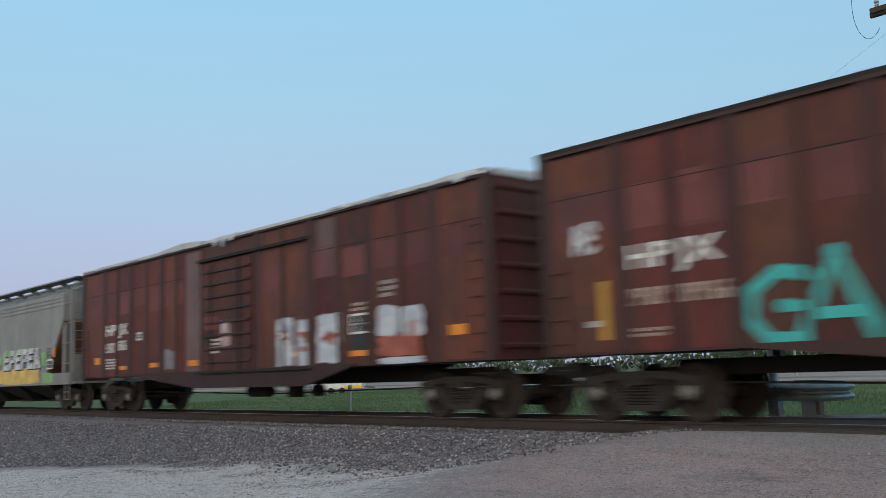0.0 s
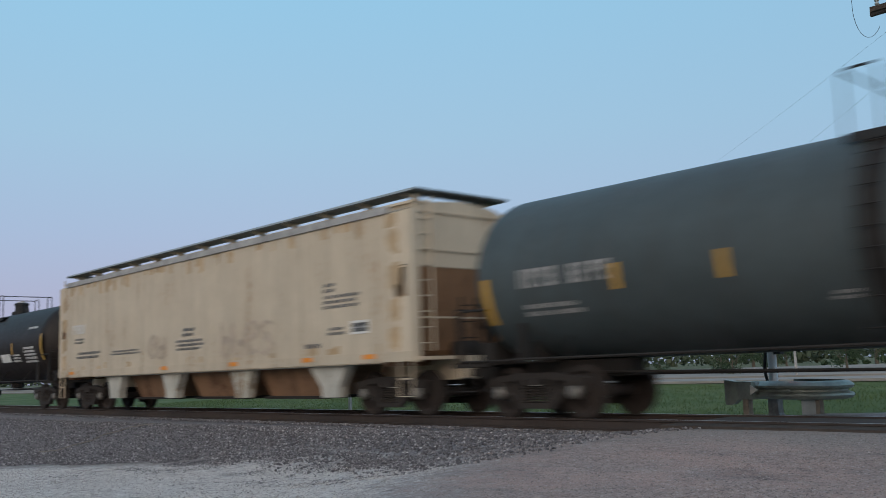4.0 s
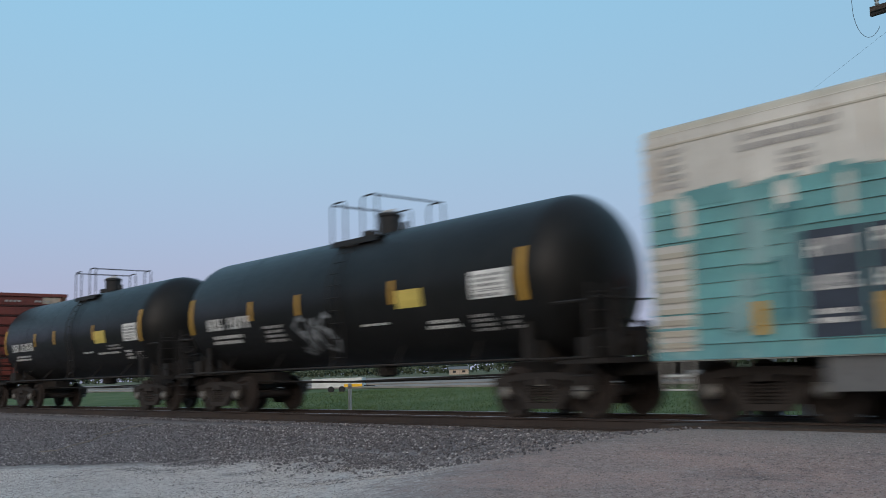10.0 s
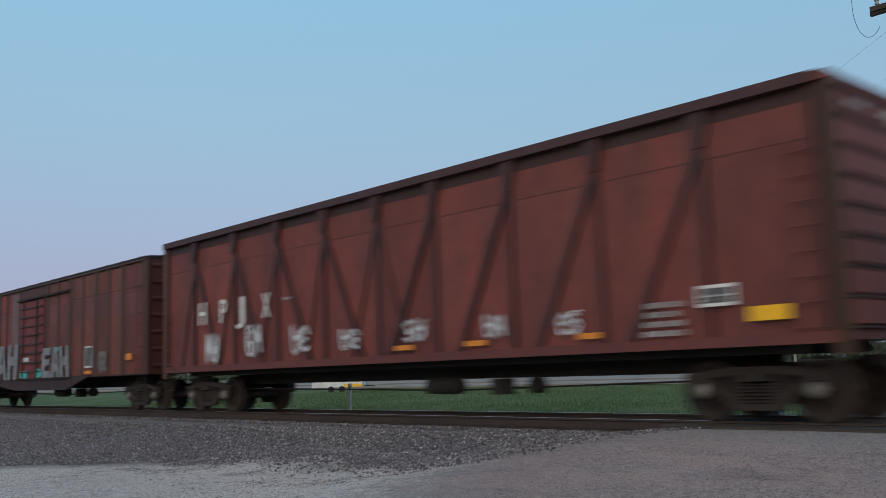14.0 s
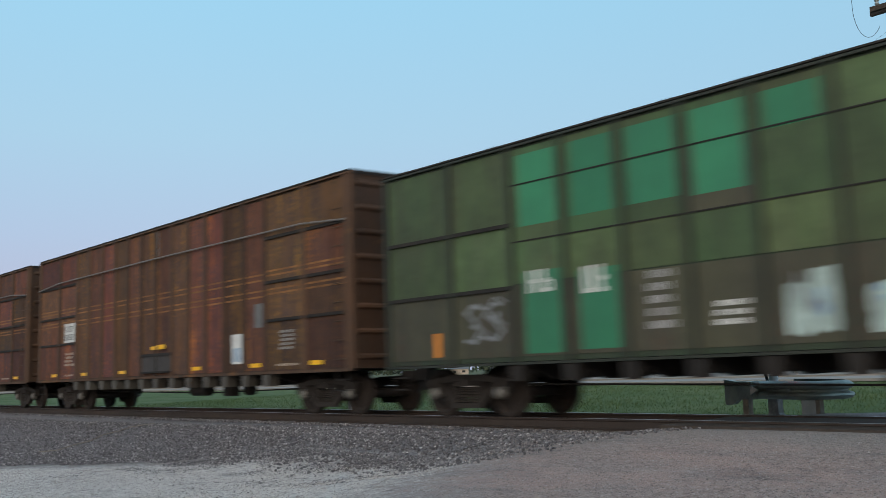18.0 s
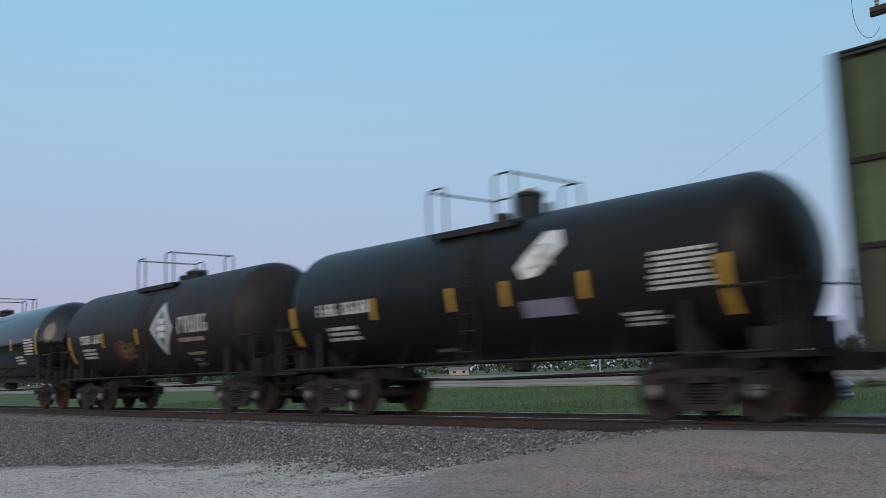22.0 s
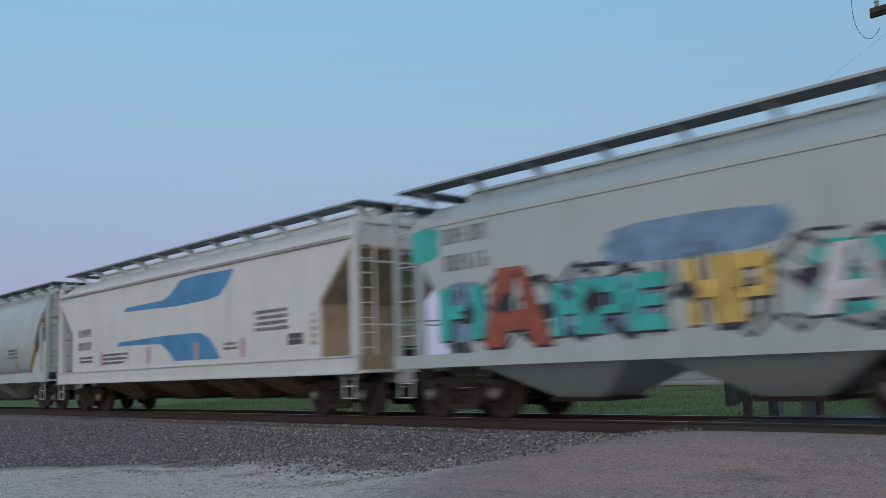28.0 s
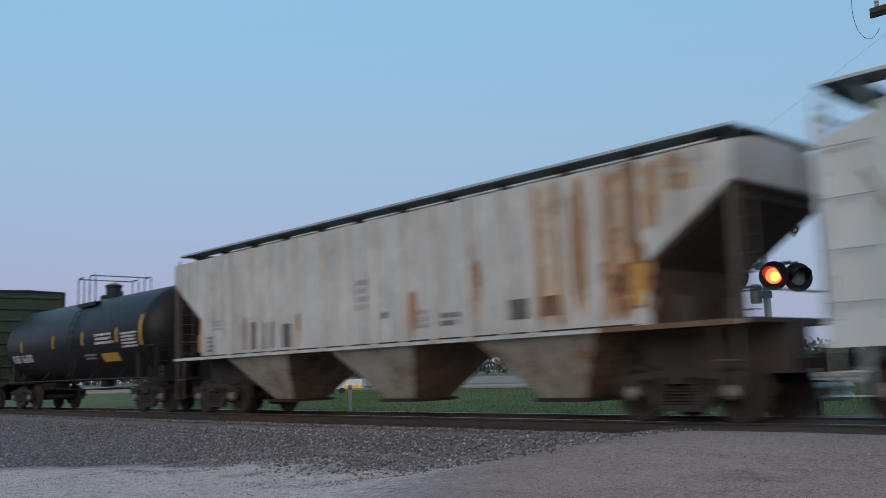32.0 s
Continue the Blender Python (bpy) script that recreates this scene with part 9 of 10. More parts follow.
    tank("white tank car with white handrails and rust stains", -244.6, -261.1, 114, "tank_white", 1.45, 3.93, (1.1, 1.0),
         [("L", -5.82, -4.12, 2.05, 2.31), ("B3", -5.85, -4.01, 1.61, 1.95), ("P:amber", -3.29, -2.6, 1.69, 1.94), ("B2", -3.2, -2.7, 1.73, 1.92), ("B1", -0.67, 0.42, 1.83, 1.9), ("B1", 2.38, 3.45, 1.82, 1.92), ("P:letter_grey", 3.58, 4.0, 1.67, 1.93), ("B8", 4.6, 5.7, 1.98, 2.64)],
         ((-3.87, -1.4, 0.96, 3.5), 1.95, 2.41), ((6.1,), 1.81, 2.43), ink="letter_grey", stripe="letter_tan", trim="rod_white", platform=(-1.13, 1.16), manway=-0.3, ladder_x=0.22, fitting="rust_pale", rings=False, man_h=0.28)
    tank("black tank car with torn white placard", -403.5, -417.4, 122, "tank_black", 1.42, 3.90, (0.62, 0.5),
         [("L", -4.78, -2.85, 2.22, 2.49), ("B3", -4.55, -3.27, 1.66, 2.01), ("B7", 4.31, 5.5, 2.05, 2.7), ("B3", 3.64, 4.43, 1.53, 1.79), ("B1d", -1.32, -0.61, 1.29, 1.4), ("T:letter_dim", 1.75, 2.25, 2.65, 3.1), ("P:purple_grey", 1.5, 2.6, 1.8, 2.1)],
         ((-2.75, -0.32, 1.14, 2.97), 2.04, 2.5), ((-5.8, 5.6), 1.6, 2.5), platform=(-1.32, 1.11), manway=0.4, ladder_x=0.17)
    lay(CARS[-1][0], "label_panel", M["tag_white"], drum(2.48, 1.42), lambda bm, y: add_patch(bm, [(1.45, 2.72), (1.62, 2.48), (1.95, 2.52), (2.5, 3.0), (2.35, 3.3), (2.0, 3.34)], y), 0.009, "torn white diamond placard")
    tank("brown-black tank car with white diamond placard", -417.4, -431.4, 123, "tank_brown", 1.5, 4.0, (0.9, 0.4),
         [("L", -4.6, -2.96, 2.19, 2.47), ("B3", -4.6, -3.44, 1.71, 2.08), ("T:faded_red", -2.04, -1.2, 1.54, 2.22), ("T:faded_yellow", -1.5, -0.63, 1.6, 2.1), ("L:letter_pale", 2.44, 4.19, 2.21, 2.68), ("B1:letter_tan", 2.42, 4.12, 1.97, 2.16), ("B1:letter_tan", 2.63, 3.76, 1.6, 1.73), ("B2d", 2.71, 3.23, 1.3, 1.56)],
         ((-2.82, -0.3), 2.03, 2.5), ((-5.6,), 1.6, 2.49), platform=(-1.27, 1.16), manway=0.44, ladder_x=0.16, man_h=0.25)
    car = CARS[-1][0]
    lay(car, "label_panel", M["spray_pale"], drum(2.5, 1.5), lambda bm, y: add_patch(bm, [(0.70, 2.42), (1.4, 1.62), (2.10, 2.42), (1.4, 3.2)], y), 0.012, "grey-bordered diamond placard")
    lay(car, "label_panel", M["letter_grey"], drum(2.5, 1.5), lambda bm, y: add_patch(bm, [(0.90, 2.42), (1.4, 1.86), (1.90, 2.42), (1.4, 2.98)], y), 0.016, "dark inner field")
    lay(car, "lettering", M["tag_white"], drum(2.5, 1.5), lambda bm, y: [add_patch(bm, [(1.4 + a * 0.22 + 0.105 * math.cos(k), 2.42 + b * 0.2 + 0.105 * math.sin(k)) for k in [math.pi / 3 * j for j in range(6)]], y) for a, b in ((0, 0), (1, 0), (-1, 0), (0.5, 1), (-0.5, 1), (0.5, -1), (-0.5, -1))], 0.020)
    gloss = dict(wheel="wheel_rust", truck="truck_dark", rings=False, head_print=True, man_h=0.25)
    label = "glossy black tank car with white lettering and amber reflectors"
    tank(label, -431.4, -450.2, 124, "tank_gloss", 1.52, 4.03, (1.1, 1.1),
         [("L", -7.27, -5.2, 2.1, 2.44), ("B2", -7.31, -5.35, 1.77, 2.03), ("B3", -2.84, -1.67, 1.66, 1.92), ("B5", -0.48, 0.51, 1.33, 1.75), ("B1", 1.14, 2.21, 1.87, 1.95), ("B3", 5.11, 6.07, 1.73, 2.07), ("B6", 6.21, 7.3, 2.05, 2.69)],
         ((-4.93, -1.8, 1.19, 4.78), 2.26, 2.73), ((-7.55, 7.5), 2.04, 3.0), platform=(-1.74, 0.12), manway=-0.9, ladder_x=-1.05, **gloss)
    tank(label, -450.2, -468.9, 125, "tank_gloss", 1.52, 4.03, (1.1, 1.1),
         [("L", -7.16, -4.95, 2.08, 2.42), ("B2", -7.15, -5.24, 1.76, 2.0), ("B3", -2.17, -0.99, 1.6, 1.9), ("B1", 3.12, 4.02, 1.83, 1.93), ("B4", 4.89, 5.93, 1.73, 2.1), ("B6", 6.1, 7.25, 1.98, 2.7)],
         ((-4.76, -1.46, 1.43, 4.77), 2.26, 2.73), ((-7.55, 7.45), 2.04, 3.0), platform=(-0.71, 1.22), manway=0.3, ladder_x=0.43, **gloss)
    tank(label, -468.9, -487.8, 126, "tank_gloss", 1.52, 4.03, (1.1, 1.1),
         [("L", -7.13, -4.95, 2.11, 2.42), ("B2", -7.07, -5.18, 1.77, 2.01), ("B3", -2.66, -1.44, 1.65, 1.93), ("B1", 1.37, 2.42, 1.84, 1.94), ("B4", 5.12, 6.13, 1.73, 2.06), ("B6", 6.23, 7.34, 2.01, 2.69)],
         ((-4.74, -1.8, 1.25, 4.7), 2.26, 2.73), ((-7.53, 7.55), 2.04, 3.0), platform=(-0.6, 1.32), manway=0.4, ladder_x=0.53, **gloss)
    tank("white tank car with white handrails and black stencilling", -487.8, -505.0, 127, "tank_white", 1.46, 3.95, (1.05, 0.75),
         [("L", -6.28, -4.3, 2.12, 2.42), ("B2", -6.1, -4.58, 1.81, 2.02), ("B2", -3.32, -2.39, 1.71, 1.92), ("B8", 5.45, 6.5, 2.06, 2.68), ("B1", 4.47, 5.25, 1.83, 1.92), ("B3", -0.32, 0.34, 1.24, 1.48), ("B1", 0.87, 1.77, 1.86, 1.94)],
         ((-4.14, -1.85, 1.3, 3.86), 2.26, 2.73), ((6.7,), 2.09, 3.0), ink="letter_grey", stripe="letter_tan", trim="rod_white", platform=(-1.4, 0.36), manway=-0.3, ladder_x=-1.0, fitting="rust_pale", rings=False, man_h=0.28)
    tank("black tank car with white stencilled panels", -596.1, -611.6, 133, "tank_black", 1.45, 3.92, (0.9, 0.8),
         [("L", -5.63, -3.49, 1.81, 2.09), ("B3", 2.53, 4.09, 2.19, 2.59), ("B5", 4.59, 5.76, 2.01, 2.52), ("P:amber", 2.81, 4.1, 1.62, 1.89), ("B2d", 1.45, 2.54, 1.73, 1.95)],
         ((-4.5, -1.2, 1.5, 4.27), 2.2, 2.66), ((6.0,), 2.04, 2.97), platform=(-0.09, 1.44), manway=0.4, ladder_x=0.6)


red_cars()
gondolas()
green_cars()
brown_cars()
pink_reefer()
hoppers()
tanks()


# ---------------------------------------------------------------- the crossing's signal, guard rail and posts
def crossing_signal():
    sig = thing("crossing_signal", "aluminium crossing signal mast with crossbuck and one lit red lamp", "crossing signal", m=pose(-8.84, 3.05, 0))
    bm = bmesh.new()
    add_lathe(bm, [(-0.12, 0.085), (1.35, 0.085), (1.36, 0.07), (4.53, 0.066), (4.54, 0.078), (4.58, 0.078), (4.59, 0.03)], "z", 20)
    part("mast", bm, M["mast"], sig, smooth=True)
    bm = bmesh.new()
    add_prism(bm, [(-0.14, -0.45), (0.14, -0.45), (0.14, -0.14), (0.10, -0.10), (0.095, 0.30), (-0.095, 0.30), (-0.10, -0.10), (-0.14, -0.14)], -0.10, 0.10)
    part("base", bm, M["cast_grey"], sig, "cast metal mast base")
    for z in (3.42, 3.75):
        bm = bmesh.new()
        add_lathe(bm, [(z - 0.015, 0.074), (z - 0.015, 0.082), (z + 0.015, 0.082), (z + 0.015, 0.074)], "z", 16)
        add_box(bm, -0.05, 0.05, 0.06, 0.11, z - 0.02, z + 0.02)
        part("clamp", bm, M["galv"], sig)
    bm = bmesh.new()
    add_lathe(bm, [(1.22, 0.09), (1.22, 0.13), (1.30, 0.13), (1.30, 0.09)], "z", 12)
    add_box(bm, 0.08, 0.22, -0.08, 0.08, 1.0, 1.36)
    add_tube(bm, [(-0.12, 0, 1.05), (-0.16, -0.02, 0.7), (-0.08, 0, 0.3)], 0.03, 6)
    part("junction_box", bm, M["black"], sig)
    # crossbuck, behind the mast, leaning a little
    c = Vector((0.19, 0.13, 3.66))
    for nm, ang, length, words in (("crossbuck_blade", -35, 1.17, (("RAIL", -0.33), ("ROAD", 0.33))), ("crossbuck_blade", 53, 1.13, (("CROS", -0.29), ("SING", 0.29)))):
        m = Matrix.Translation(c + Vector((0, 0.012 if ang > 0 else -0.012, 0))) @ Matrix.Rotation(radians(-ang), 4, "Y") @ Matrix.Rotation(radians(90), 4, "X")
        bm = bmesh.new()
        add_box(bm, -length / 2, length / 2, -0.112, 0.112, -0.008, 0.008)
        blade = put_mesh(nm, finish(bm, nm), M["sign"], sig, m, "white sign blade with black letters")
        for w, x in words:
            text_mesh("lettering", w, 0.185, M["letter_black"], blade, pose(x, 0, 0.0095), 0.0006, 0.006)
    # lamps on a cross arm
    bm = bmesh.new()
    add_tube(bm, [(-0.62, -0.16, 2.74), (0.62, -0.16, 2.74)], 0.028, 8)
    add_box(bm, -0.09, 0.09, -0.2, 0.08, 2.66, 2.80)
    part("cross_arm", bm, M["galv"], sig)
    bm = bmesh.new()
    add_tube(bm, [(0.1, 0.05, 2.74), (0.66, 0.02, 2.74), (0.66, 0.02, 2.6)], 0.024, 8)
    part("side_arm", bm, M["galv"], sig)
    for x, y, z, turn, lit in ((-0.45, -0.30, 2.56, -6, False), (0.34, -0.32, 2.50, 14, True), (0.68, -0.04, 2.45, 48, False)):
        m = pose(x, y, z, 0, 0, turn)
        bm = bmesh.new()
        add_lathe(bm, [(0.02, 0.275), (0.02, 0.14), (0.16, 0.12), (0.18, 0.03)], "y", 28)
        add_lathe(bm, [(0.0, 0.155), (0.0, 0.275), (0.022, 0.275)], "y", 28, close=False)
        lamp = put_mesh("signal_lamp", finish(bm, "signal_lamp", True), M["black"], sig, m, "black round backboard with hooded lens")
        bm = bmesh.new()
        prof = [(-0.30, 0.165), (-0.30, 0.172), (0.0, 0.165), (0.0, 0.158)]
        n = 20
        rings = []
        for k in range(n + 1):
            a = radians(-20 + 220 * k / n)
            reach = 0.30 * min(1.0, math.sin(math.pi * (k + 0.8) / (n + 1.6)) * 1.5)
            rings.append([bm.verts.new((0.168 * math.cos(a), -reach, 0.168 * math.sin(a))), bm.verts.new((0.168 * math.cos(a), 0.0, 0.168 * math.sin(a))),
                          bm.verts.new((0.156 * math.cos(a), 0.0, 0.156 * math.sin(a))), bm.verts.new((0.156 * math.cos(a), -reach, 0.156 * math.sin(a)))])
        for a, b in zip(rings, rings[1:]):
            for k in range(4):
                bm.faces.new((a[k], a[(k + 1) % 4], b[(k + 1) % 4], b[k]))
        put_mesh("hood", finish(bm, "hood"), M["black"], lamp)
        bm = bmesh.new()
        add_lathe(bm, [(-0.045, 0.02), (-0.035, 0.09), (-0.012, 0.14), (0.004, 0.152)], "y", 24)
        lens = M["lens_lit"] if lit else (M["galv"] if turn > 30 else M["lens_dark"])
        put_mesh("lens", finish(bm, "lens", True), lens, lamp, None, "glowing red lens" if lit else "unlit lens")
        if lit:
            bm = bmesh.new()
            add_lathe(bm, [(-0.052, 0.02), (-0.049, 0.05), (-0.04, 0.085)], "y", 18)
            put_mesh("bulb", finish(bm, "bulb", True), M["lens_core"], lamp, pose(0.03, 0, -0.02), "bright orange core")
    bm = bmesh.new()
    add_box(bm, -0.02, 0.16, -0.22, -0.09, 2.10, 2.24)
    part("label_plate", bm, M["spray_blue"], sig, "small blue plate")
    bm = bmesh.new()
    add_lathe(bm, [(2.02, 0.06), (2.02, 0.11), (2.36, 0.11), (2.40, 0.04)], "z", 14, (-0.17, -0.10, 0))
    part("bell", bm, M["galv"], sig, smooth=True)


crossing_signal()


def guard_rail():
    g = thing("guard_rail", "curved weathered steel guard rail on posts round the signal", "guard rail")
    path = [(-9.0, 1.99), (-8.75, 1.90)] + [(-8.0 + 0.78 * math.sin(radians(d)), 2.50 - 0.66 * math.cos(radians(d))) for d in range(-50, 216, 11)]
    sec = [(-0.03, 0.56), (0.01, 0.555), (0.07, 0.515), (0.10, 0.475), (0.085, 0.44), (0.0, 0.405), (0.0, 0.375), (0.085, 0.34), (0.10, 0.305), (0.07, 0.265), (0.01, 0.24), (-0.03, 0.235)]
    bm = bmesh.new()
    rings = []
    for i, p in enumerate(path):
        a, b = Vector(path[max(0, i - 1)]), Vector(path[min(len(path) - 1, i + 1)])
        d = (b - a).normalized()
        out = Vector((d.y, -d.x))
        dip = 0.03 + 0.02 * smooth01(-8.35, -7.35, p[0])
        front = [bm.verts.new((p[0] + out.x * o, p[1] + out.y * o, z - dip)) for o, z in sec]
        back = [bm.verts.new((p[0] + out.x * (o - 0.012), p[1] + out.y * (o - 0.012), z - dip)) for o, z in sec[::-1]]
        rings.append(front + back)
    n = len(rings[0])
    for a, b in zip(rings, rings[1:]):
        for k in range(n):
            bm.faces.new((a[k], b[k], b[(k + 1) % n], a[(k + 1) % n]))
    bm.faces.new(rings[0])
    bm.faces.new(rings[-1][::-1])
    part("beam", bm, M["galv_green"], g, "corrugated grey-green steel beam", smooth=True)
    # flared end piece
    bm = bmesh.new()
    end = [(-9.24, 2.06, 0.555, 0.15), (-9.22, 2.0, 0.56, 0.115), (-9.16, 1.985, 0.555, 0.10), (-9.04, 1.975, 0.54, 0.115), (-8.98, 1.965, 0.525, 0.16), (-8.92, 1.95, 0.525, 0.20), (-8.78, 1.90, 0.53, 0.21), (-8.60, 1.86, 0.52, 0.205)]
    rr = [[bm.verts.new((x, y - 0.09, hi)), bm.verts.new((x, y - 0.09, lo)), bm.verts.new((x, y + 0.05, lo)), bm.verts.new((x, y + 0.05, hi))] for x, y, hi, lo in end]
    for a, b in zip(rr, rr[1:]):
        for k in range(4):
            bm.faces.new((a[k], b[k], b[(k + 1) % 4], a[(k + 1) % 4]))
    bm.faces.new(rr[0])
    bm.faces.new(rr[-1][::-1])
    part("end_piece", bm, M["galv_green"], g, "flat flared steel end")
    bm = bmesh.new()
    add_prism(bm, [(-8.60, 0.47), (-8.46, 0.38), (-8.60, 0.29)], 1.72, 1.735)
    part("arrow_mark", bm, M["letter"], g, "pale triangular mark")
    for x, y, w, top, mat in ((-8.81, 1.98, 0.055, 0.30, "wood_post"), (-7.72, 2.18, 0.13, 0.36, "galv"), (-7.55, 2.16, 0.035, 0.30, "wood_post")):
        bm = bmesh.new()
        add_box(bm, x - w, x + w, y - 0.08, y + 0.08, -0.6, top)
        part("post", bm, M[mat], g)
    for x, y in ((-8.5, 1.765), (-7.9, 1.80)):
        bm = bmesh.new()
        add_lathe(bm, [(-0.03, 0.022), (0.02, 0.022)], "y", 8, (x, y, 0.37))
        part("bolt", bm, M["galv"], g)


guard_rail()


def marker_post():
    p = thing("marker_post", "weathered grey wooden marker post in the grass", "post", m=pose(-27.6, 7.0, -0.55))
    bm = bmesh.new()
    add_prism(bm, [(-0.05, -0.045), (0.05, -0.045), (0.05, 0.045), (-0.05, 0.045)], -0.2, 1.10, "z")
    part("shaft", bm, M["letter_dim"], p)
    bm = bmesh.new()
    add_box(bm, -0.053, 0.053, -0.048, 0.048, 0.92, 1.02)
    part("band", bm, M["wood_post"], p)


marker_post()


def box_trailer():
    t = thing("box_trailer", "small white box trailer with yellow stripe on the far verge", "trailer", m=pose(-62.6, 32.0, -0.58, 0, 0, 42))
    bm = bmesh.new()
    add_box(bm, -2.1, 2.1, -0.8, 0.8, 0.42, 1.16)
    part("body", bm, M["tag_white"], t)
    bm = bmesh.new()
    add_box(bm, 0.6, 2.1, -0.83, -0.802, 0.44, 0.66)
    part("stripe", bm, M["yellow"], t, "yellow stripe")
    for x in (-0.5, 0.4):
        bm = bmesh.new()
        add_lathe(bm, [(-0.09, 0.15), (-0.09, 0.26), (0.09, 0.26), (0.09, 0.15)], "y", 16, (x, -0.72, 0.26))
        part("wheel", bm, M["black"], t, smooth=True)
    bm = bmesh.new()
    add_tube(bm, [(2.1, 0, 0.5), (3.0, 0, 0.45)], 0.05, 6)
    part("drawbar", bm, M["black"], t)


box_trailer()


def utility_pole():
    u = thing("utility_pole", "dark wooden utility pole with crossarm and wires", "utility pole", m=pose(-6.4, 8.2, -0.5))
    bm = bmesh.new()
    add_lathe(bm, [(-0.3, 0.16), (10.6, 0.11), (10.62, 0.05)], "z", 14)
    part("pole", bm, M["wood_dark"], u, smooth=True)
    for y in (-0.14, 0.14):
        bm = bmesh.new()
        add_box(bm, -1.98 - y * 0.4, 1.6, -0.045 + y, 0.045 + y, 9.42, 9.54)
        put_mesh("crossarm", finish(bm, "crossarm"), M["wood_dark"], u, None)
    for x in (-1.78, -0.7, 0.7, 1.4):
        bm = bmesh.new()
        add_lathe(bm, [(9.54, 0.03), (9.60, 0.055), (9.64, 0.035), (9.68, 0.06), (9.74, 0.03)], "z", 10, (x, -0.1, 0))
        part("insulator", bm, M["galv"], u, smooth=True)
    w = [(-1.95 + 0.36 * math.cos(a), -0.21, 9.67 + 0.86 * math.sin(a)) for a in [radians(60 + 12.5 * k) for k in range(21)]]
    bm = bmesh.new()
    add_tube(bm, w, 0.006, 5)
    part("jumper_wire", bm, M["black"], u)

    def wire(a, b, sag, r):
        bm = bmesh.new()
        pts = []
        for k in range(25):
            f = k / 24
            pts.append(Vector(a).lerp(Vector(b), f) - Vector((0, 0, 4 * sag * f * (1 - f))))
        add_tube(bm, pts, r, 4)
        part("wire", bm, M["black"], u)
    wire((-1.6, -0.2, 8.83), (-41.6, 32.3, 9.2), 0.8, 0.0025)
    wire((-1.6, 0.1, 7.95), (-41.0, 38.3, 8.2), 0.9, 0.0025)


utility_pole()


# ---------------------------------------------------------------- far side
def far_road():
    bm = bmesh.new()
    add_box(bm, -900, 700, 40, 47, -0.5, -0.34)
    o = part("road", bm, plain("far_road", (0.25, 0.225, 0.20), 0.9, vary=0.2, scale=0.3), None)
    tagged(o, "pale grey road along the far edge of the field", "road", kind="structure")
    bm = bmesh.new()
    add_box(bm, -900, 700, 50, 125, -0.5, -0.28)
    o = part("pavement", bm, plain("far_gravel", (0.235, 0.20, 0.17), 0.95, vary=0.25, scale=0.2), None)
    tagged(o, "bare gravel strip beyond the far road", "gravel strip", kind="structure")


far_road()


def leaf_material(name, a, b):
    m, nt, bs = mat_nodes(name, 0.8, 0, 0.2)
    r = node(nt, "ShaderNodeNewGeometry").outputs["Random Per Island"]
    nt.links.new(mix_of(nt, r, a, b), bs.inputs["Base Color"])
    return m


M["leaf"] = leaf_material("leaves", (0.022, 0.042, 0.022), (0.055, 0.085, 0.042))
# paler, greyer leaf colours with the haze of distance mixed in
M["leaf_hazed"] = leaf_material("hazed_far_leaves", (0.055, 0.080, 0.050), (0.095, 0.115, 0.075))
M["bark"] = plain("bark", (0.10, 0.08, 0.06), 0.9, vary=0.3)
M["grass"] = leaf_material("grass_blades", (0.050, 0.088, 0.030), (0.125, 0.165, 0.062))


def leaf_cloud(rng, lumps, per, size):
    """Many small leaf sheets in uneven lumps."""
    V, F = [], []
    for cx, cy, cz, rx, rz in lumps:
        u = rng.normal(size=(per, 3))
        u /= np.linalg.norm(u, axis=1)[:, None]
        rad = rng.random(per) ** 0.45
        p = u * rad[:, None] * np.array([rx, rx, rz]) + np.array([cx, cy, cz])
        for q in p:
            a = rng.normal(size=3)
            a /= np.linalg.norm(a)
            b = np.cross(a, rng.normal(size=3))
            b /= np.linalg.norm(b)
            s = size * (0.6 + 0.8 * rng.random())
            i = len(V)
            V += [tuple(q + s * a), tuple(q + 0.5 * s * b), tuple(q - s * a), tuple(q - 0.5 * s * b)]
            F.append((i, i + 1, i + 2, i + 3))
    return V, F


def tree(x, y, h, seed, spread=0.42):
    rng = np.random.default_rng(seed)
    t = thing("tree", "leafy green tree at the far edge of the field", "tree", "trees beyond the field", pose(x, y, -0.5))
    bm = bmesh.new()
    add_lathe(bm, [(-0.2, 0.05 * h), (0.2 * h, 0.03 * h), (0.6 * h, 0.012 * h), (0.8 * h, 0.004 * h)], "z", 7)
    for k in range(4):
        a = rng.random() * 6.28
        z0 = (0.22 + 0.1 * k) * h
        add_tube(bm, [(0, 0, z0), (0.18 * h * math.cos(a), 0.18 * h * math.sin(a), z0 + 0.16 * h), (0.28 * h * math.cos(a), 0.28 * h * math.sin(a), z0 + 0.3 * h)], 0.009 * h, 5)
    part("trunk", bm, M["bark"], t, smooth=True)
    lumps = [((rng.random() - 0.5) * spread * h * 1.3, (rng.random() - 0.5) * spread * h * 1.3, h * (0.18 + 0.66 * rng.random()), h * spread * (0.28 + 0.25 * rng.random()), h * (0.10 + 0.10 * rng.random())) for _ in range(12)]
    lumps.append((0, 0, 0.82 * h, h * spread * 0.4, 0.17 * h))
    V, F = leaf_cloud(rng, lumps, 150, 0.021 * h)
    me = bpy.data.meshes.new("crown")
    me.from_pydata(V, [], F)
    put_mesh("crown", me, M["leaf"], t)


